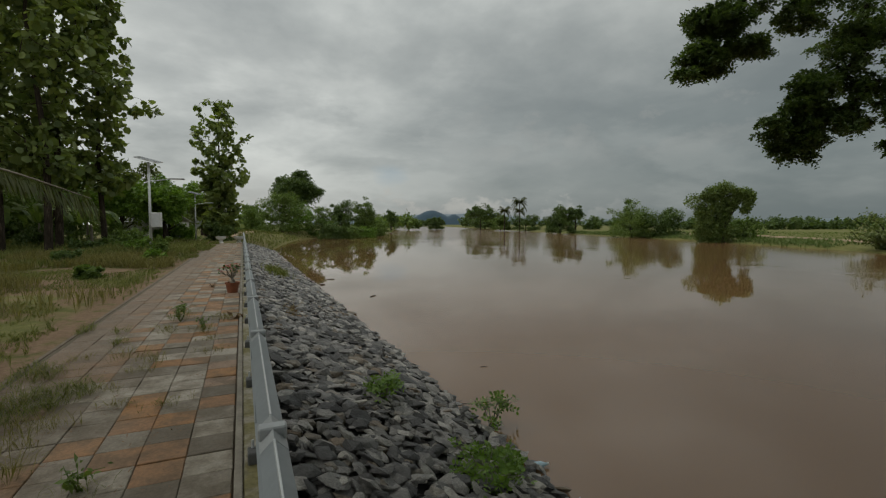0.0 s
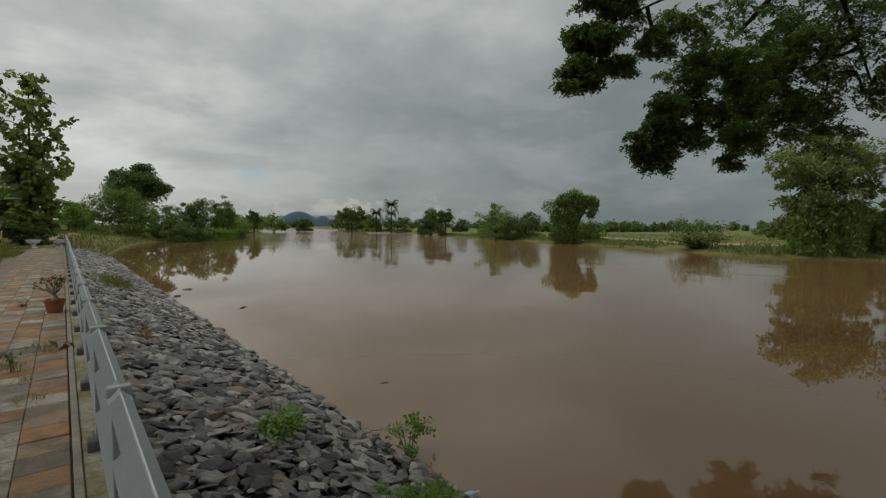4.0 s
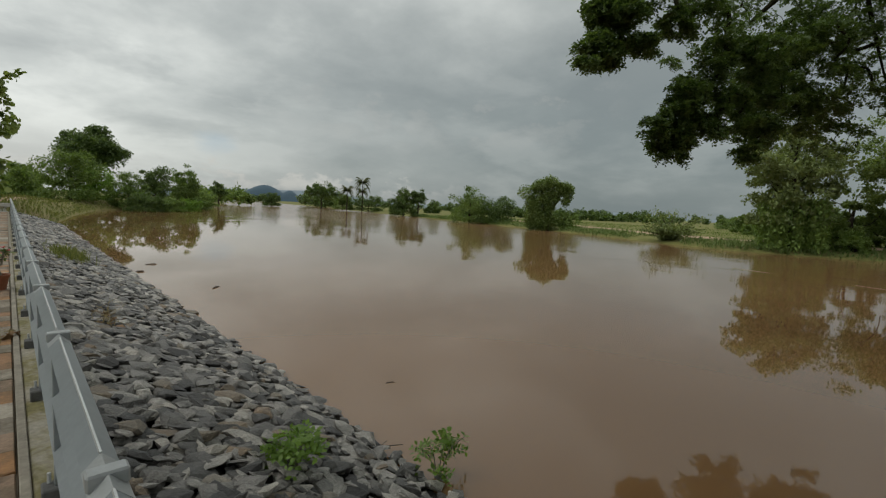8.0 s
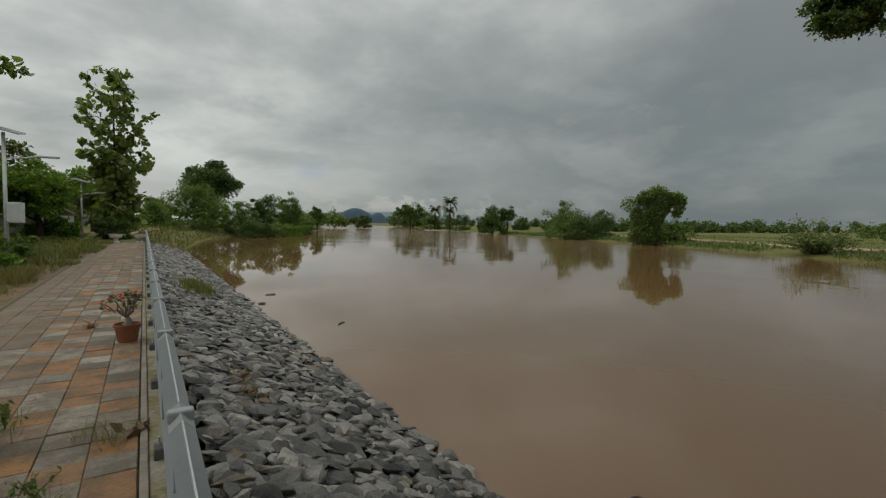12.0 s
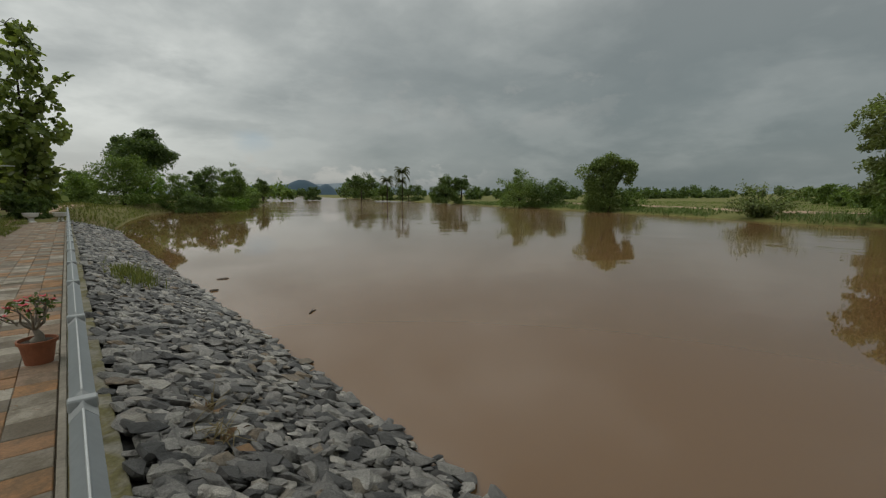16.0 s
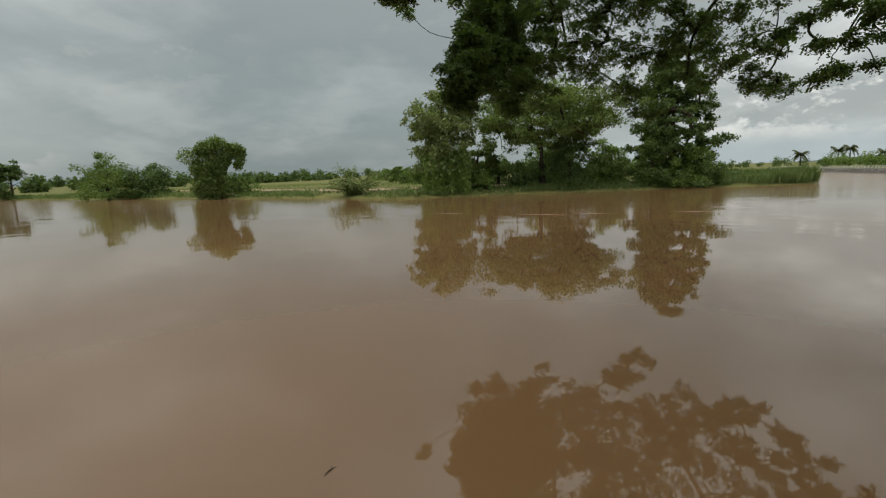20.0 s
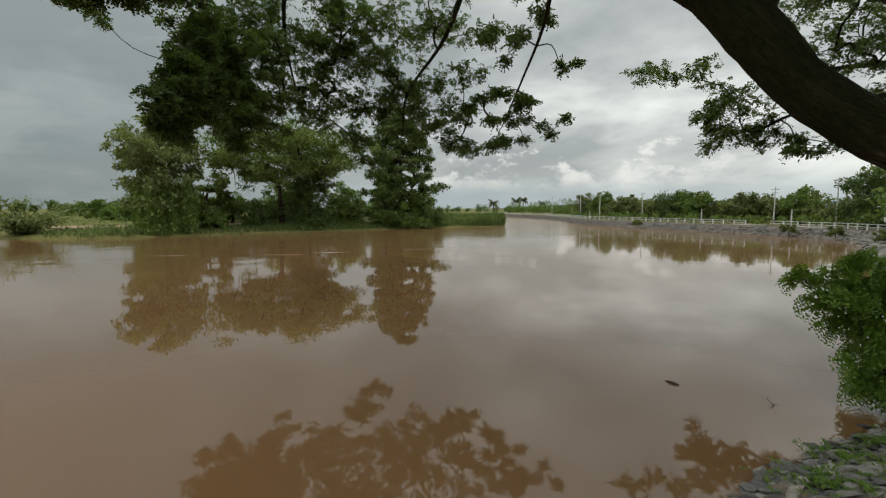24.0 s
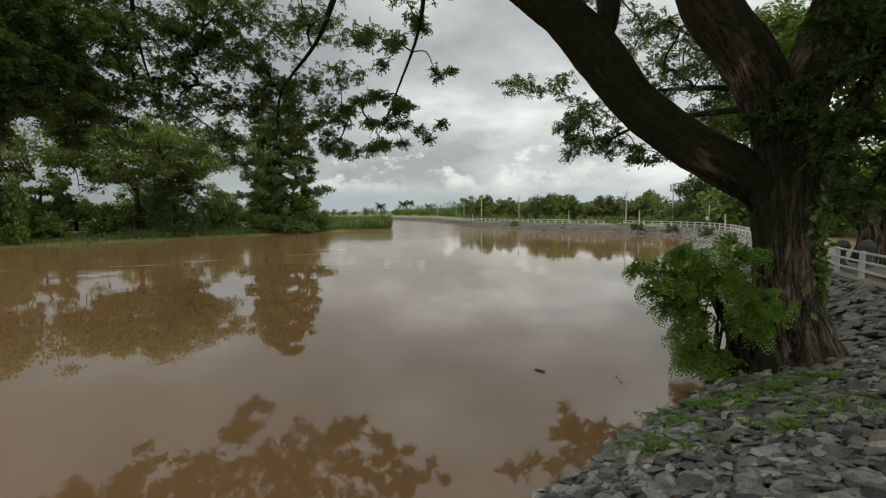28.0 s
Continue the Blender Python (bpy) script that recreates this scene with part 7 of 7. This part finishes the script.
litter((0.88, 9.7, bank_z(0.88) + 0.09), 601, "tangle of straw-coloured dry roots on the stones")
litter((0.92, 10.4, bank_z(0.92) + 0.08), 602, "reddish dry leaves on the stones", 5)
litter((-0.1, 8.84, 0.02), 603, "dry twig and leaves on the paving", 5, 0.1)
litter((-0.75, 13.4, 0.015), 604, "dead leaf on the paving", 2, 0.05)

# ---- paving tiles, one by one ----
R = np.random.default_rng(700)
half = TILE / 2 - 0.0012


def tile_shape():
    a, b, t = half, half - 0.006, 0.0
    v = [(-a, -a, -0.03), (a, -a, -0.03), (a, a, -0.03), (-a, a, -0.03), (-a, -a, -0.005), (a, -a, -0.005), (a, a, -0.005), (-a, a, -0.005), (-b, -b, t), (b, -b, t), (b, b, t), (-b, b, t)]
    f = [(8, 9, 10, 11)] + [(i, (i + 1) % 4, 4 + (i + 1) % 4, 4 + i) for i in range(4)] + [(4 + i, 4 + (i + 1) % 4, 8 + (i + 1) % 4, 8 + i) for i in range(4)]
    return np.array(v), np.array(f)


tv, tf = tile_shape()
tile_me = tri_mesh("tile", tv, tf)
tile_me.materials.append(M_TILE_O)
rows = int((PAVE_END + 0.9) / TILE)
allv, allf = [], []
for j in range(rows):
    for i in range(COLS):
        x, y = TX0 - (i + 0.5) * (TILE + 0.002) - 0.010, TY0 + (j + 0.5) * TILE
        m = Matrix.Translation((x, y, R.normal() * 0.0025)) @ Euler((R.normal() * 0.009, R.normal() * 0.009, R.normal() * 0.008)).to_matrix().to_4x4()
        if 2.9 < y < 15.8:
            o = new("tile", tile_me)
            o.parent = pavement
            o.matrix_basis = m
        else:
            mm = np.array(m)
            allf.append(tf + 12 * len(allv))
            allv.append(tv @ mm[:3, :3].T + mm[:3, 3])
link("tiles", tri_mesh("tiles", np.concatenate(allv), np.concatenate(allf)), M_TILE, pavement, kind="stuff")


# ---- the stone bank ----
def stone_shapes(count, seed):
    rng = np.random.default_rng(seed)
    out = []
    for k in range(count):
        bm = bmesh.new()
        s = np.array([1.0, 0.52 + 0.36 * rng.random(), 0.17 + 0.20 * rng.random()])
        lop = rng.normal(size=(3, 3))
        for p in rng.normal(size=(17, 3)):
            p = p / (np.abs(p) ** 3.2).sum() ** (1 / 3.2)
            cut = 1.0
            for q in lop:
                q = q / np.linalg.norm(q)
                cut = min(cut, 0.72 / max(0.72, float(p @ q)))
            bm.verts.new(p * s * cut * (0.92 + 0.1 * rng.random()))
        bmesh.ops.convex_hull(bm, input=bm.verts)
        for v in [v for v in bm.verts if not v.link_faces]:
            bm.verts.remove(v)
        bmesh.ops.triangulate(bm, faces=bm.faces)
        bm.verts.index_update()
        out.append((np.array([v.co[:] for v in bm.verts]), np.array([[v.index for v in f.verts] for f in bm.faces])))
        bm.free()
    return out


SHAPES = stone_shapes(40, 800)
STONE_MESH = []
for v, f in SHAPES:
    me = tri_mesh("stone", v, f)
    me.materials.append(M_STONE_O)
    STONE_MESH.append(me)

bed_line = [(0.28, 46.5), (0.28, 20), (0.28, 0), (0.28, -4.0), (1.25, -7.0)] + BED


def bank_bed():
    """The sloping bed under the stones."""
    bm = bmesh.new()
    rows = []
    for i, (x, y) in enumerate(bed_line):
        a, b = bed_line[max(i - 1, 0)], bed_line[min(i + 1, len(bed_line) - 1)]
        d = Vector((b[0] - a[0], b[1] - a[1])).normalized()
        n = Vector((-d.y, d.x))
        k = 0.335 / bank_fall(x)
        rows.append([bm.verts.new((x + n.x * o * k, y + n.y * o * k, -0.07 - 0.335 * o)) for o in (-0.02, 1.0, 2.0, 3.2, 4.4)])
    for p, q in zip(rows, rows[1:]):
        for k in range(4):
            bm.faces.new((p[k], q[k], q[k + 1], p[k + 1]))
    bmesh.ops.recalc_face_normals(bm, faces=bm.faces)
    return bm


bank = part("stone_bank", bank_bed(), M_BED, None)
bank.data.materials.append(M_STONE_PALE)
for f in bank.data.polygons:
    if f.center.y < -16:
        f.material_index = 1
tagged(bank, "sloping bank of loose angular grey stones down to the river", "embankment", kind="structure")
S = np.random.default_rng(801)
loose_v, loose_f, base = [], [], 0


def lay_stone(x, y, z, size, tilt, slope_turn, single):
    global base
    k = int(S.integers(len(SHAPES)))
    e = Euler((S.normal() * tilt, S.normal() * tilt, S.random() * 6.283)).to_matrix()
    sl = Euler((0, 0.323, 0)).to_matrix() if slope_turn is None else (Matrix.Rotation(slope_turn, 3, "Z") @ Euler((0, 0.323, 0)).to_matrix())
    m = sl @ e
    sc = Vector((size, size * (0.85 + 0.3 * S.random()), size * (0.8 + 0.6 * S.random())))
    if single:
        o = new("stone", STONE_MESH[k])
        o.parent = bank
        o.matrix_basis = Matrix.Translation((x, y, z)) @ m.to_4x4() @ Matrix.Diagonal((*sc, 1))
        return
    v, f = SHAPES[k]
    loose_v.append((v * np.array(sc)) @ np.array(m).T + np.array([x, y, z]))
    loose_f.append(f + base)
    base += len(v)


def stone_size(lo, hi):
    return lo + (hi - lo) * S.random() ** 2.2


singles = 0
ys = -4.0
while ys < 46:
    step = 0.100 if ys < 5.6 else 0.118 if ys < 7 else (0.108 if ys < 16 else 0.12)
    xs = 0.36
    while xs < (2.62 + 0.10 * S.random() if ys > 1 else 2.80):
        x, y = xs + S.normal() * 0.045, ys + S.normal() * 0.05
        big = ys < 2.2
        r = stone_size(0.066, 0.16) if ys < 2.2 else stone_size(0.070, 0.175) if ys < 5.6 else stone_size(0.084, 0.215) if ys < 14 else stone_size(0.085, 0.20) * (1.1 if ys > 16 else 1.0)
        one = 2.9 < y < 5.6 and singles < 300 and x < 2.6
        singles += one
        lay_stone(x, y, bank_z(x) + 0.012 + 0.05 * S.random(), r, 0.14 if big else (0.26 if ys < 5.6 else 0.16), None, one)
        xs += step * (0.9 + 0.25 * S.random())
    ys += step * 0.95
# a second, thinner scatter on top
for k in range(1100):
    x, y = 0.42 + 2.2 * S.random(), -4.2 + 6.4 * S.random()
    lay_stone(x, y, bank_z(x) + 0.05 + 0.04 * S.random(), stone_size(0.06, 0.16), 0.16, None, False)
for k in range(2200):
    x, y = 0.42 + 1.98 * S.random(), 1 + 21 * S.random()
    if y < 7 and S.random() < 0.6:
        continue
    lay_stone(x, y, bank_z(x) + 0.06 + 0.03 * S.random(), stone_size(0.06, 0.15) * (1.0 if y < 5.6 else 1.3 if y < 14 else 1.1), 0.14, None, False)
link("stones", tri_mesh("stones", np.concatenate(loose_v), np.concatenate(loose_f)), M_STONE, bank, kind="stuff")
# round the bend the stones are paler and seen from afar
loose_v, loose_f, base = [], [], 0
for (ax, ay), (bx, by) in zip(bed_line[3:], bed_line[4:]):
    L = math.hypot(bx - ax, by - ay)
    dx, dy = (bx - ax) / L, (by - ay) / L
    nx, ny = -dy, dx
    near = ay > -20
    if ax > 120:
        break
    for k in range(int(L * 3.0 * (46.0 if near else 7.5))):
        u, o = S.random() * L, 0.1 + 2.9 * S.random()
        w = o * 0.335 / bank_fall(ax + dx * u)
        x, y = ax + dx * u + nx * w, ay + dy * u + ny * w
        lay_stone(x, y, -0.01 - 0.335 * o + 0.03, stone_size(0.09, 0.2) * (1.0 if near else 1.25), 0.12, math.atan2(ny, nx), False)
link("stones", tri_mesh("stones", np.concatenate(loose_v), np.concatenate(loose_f)), M_STONE_PALE, bank, "pale stones of even tone round the bend", "stuff")
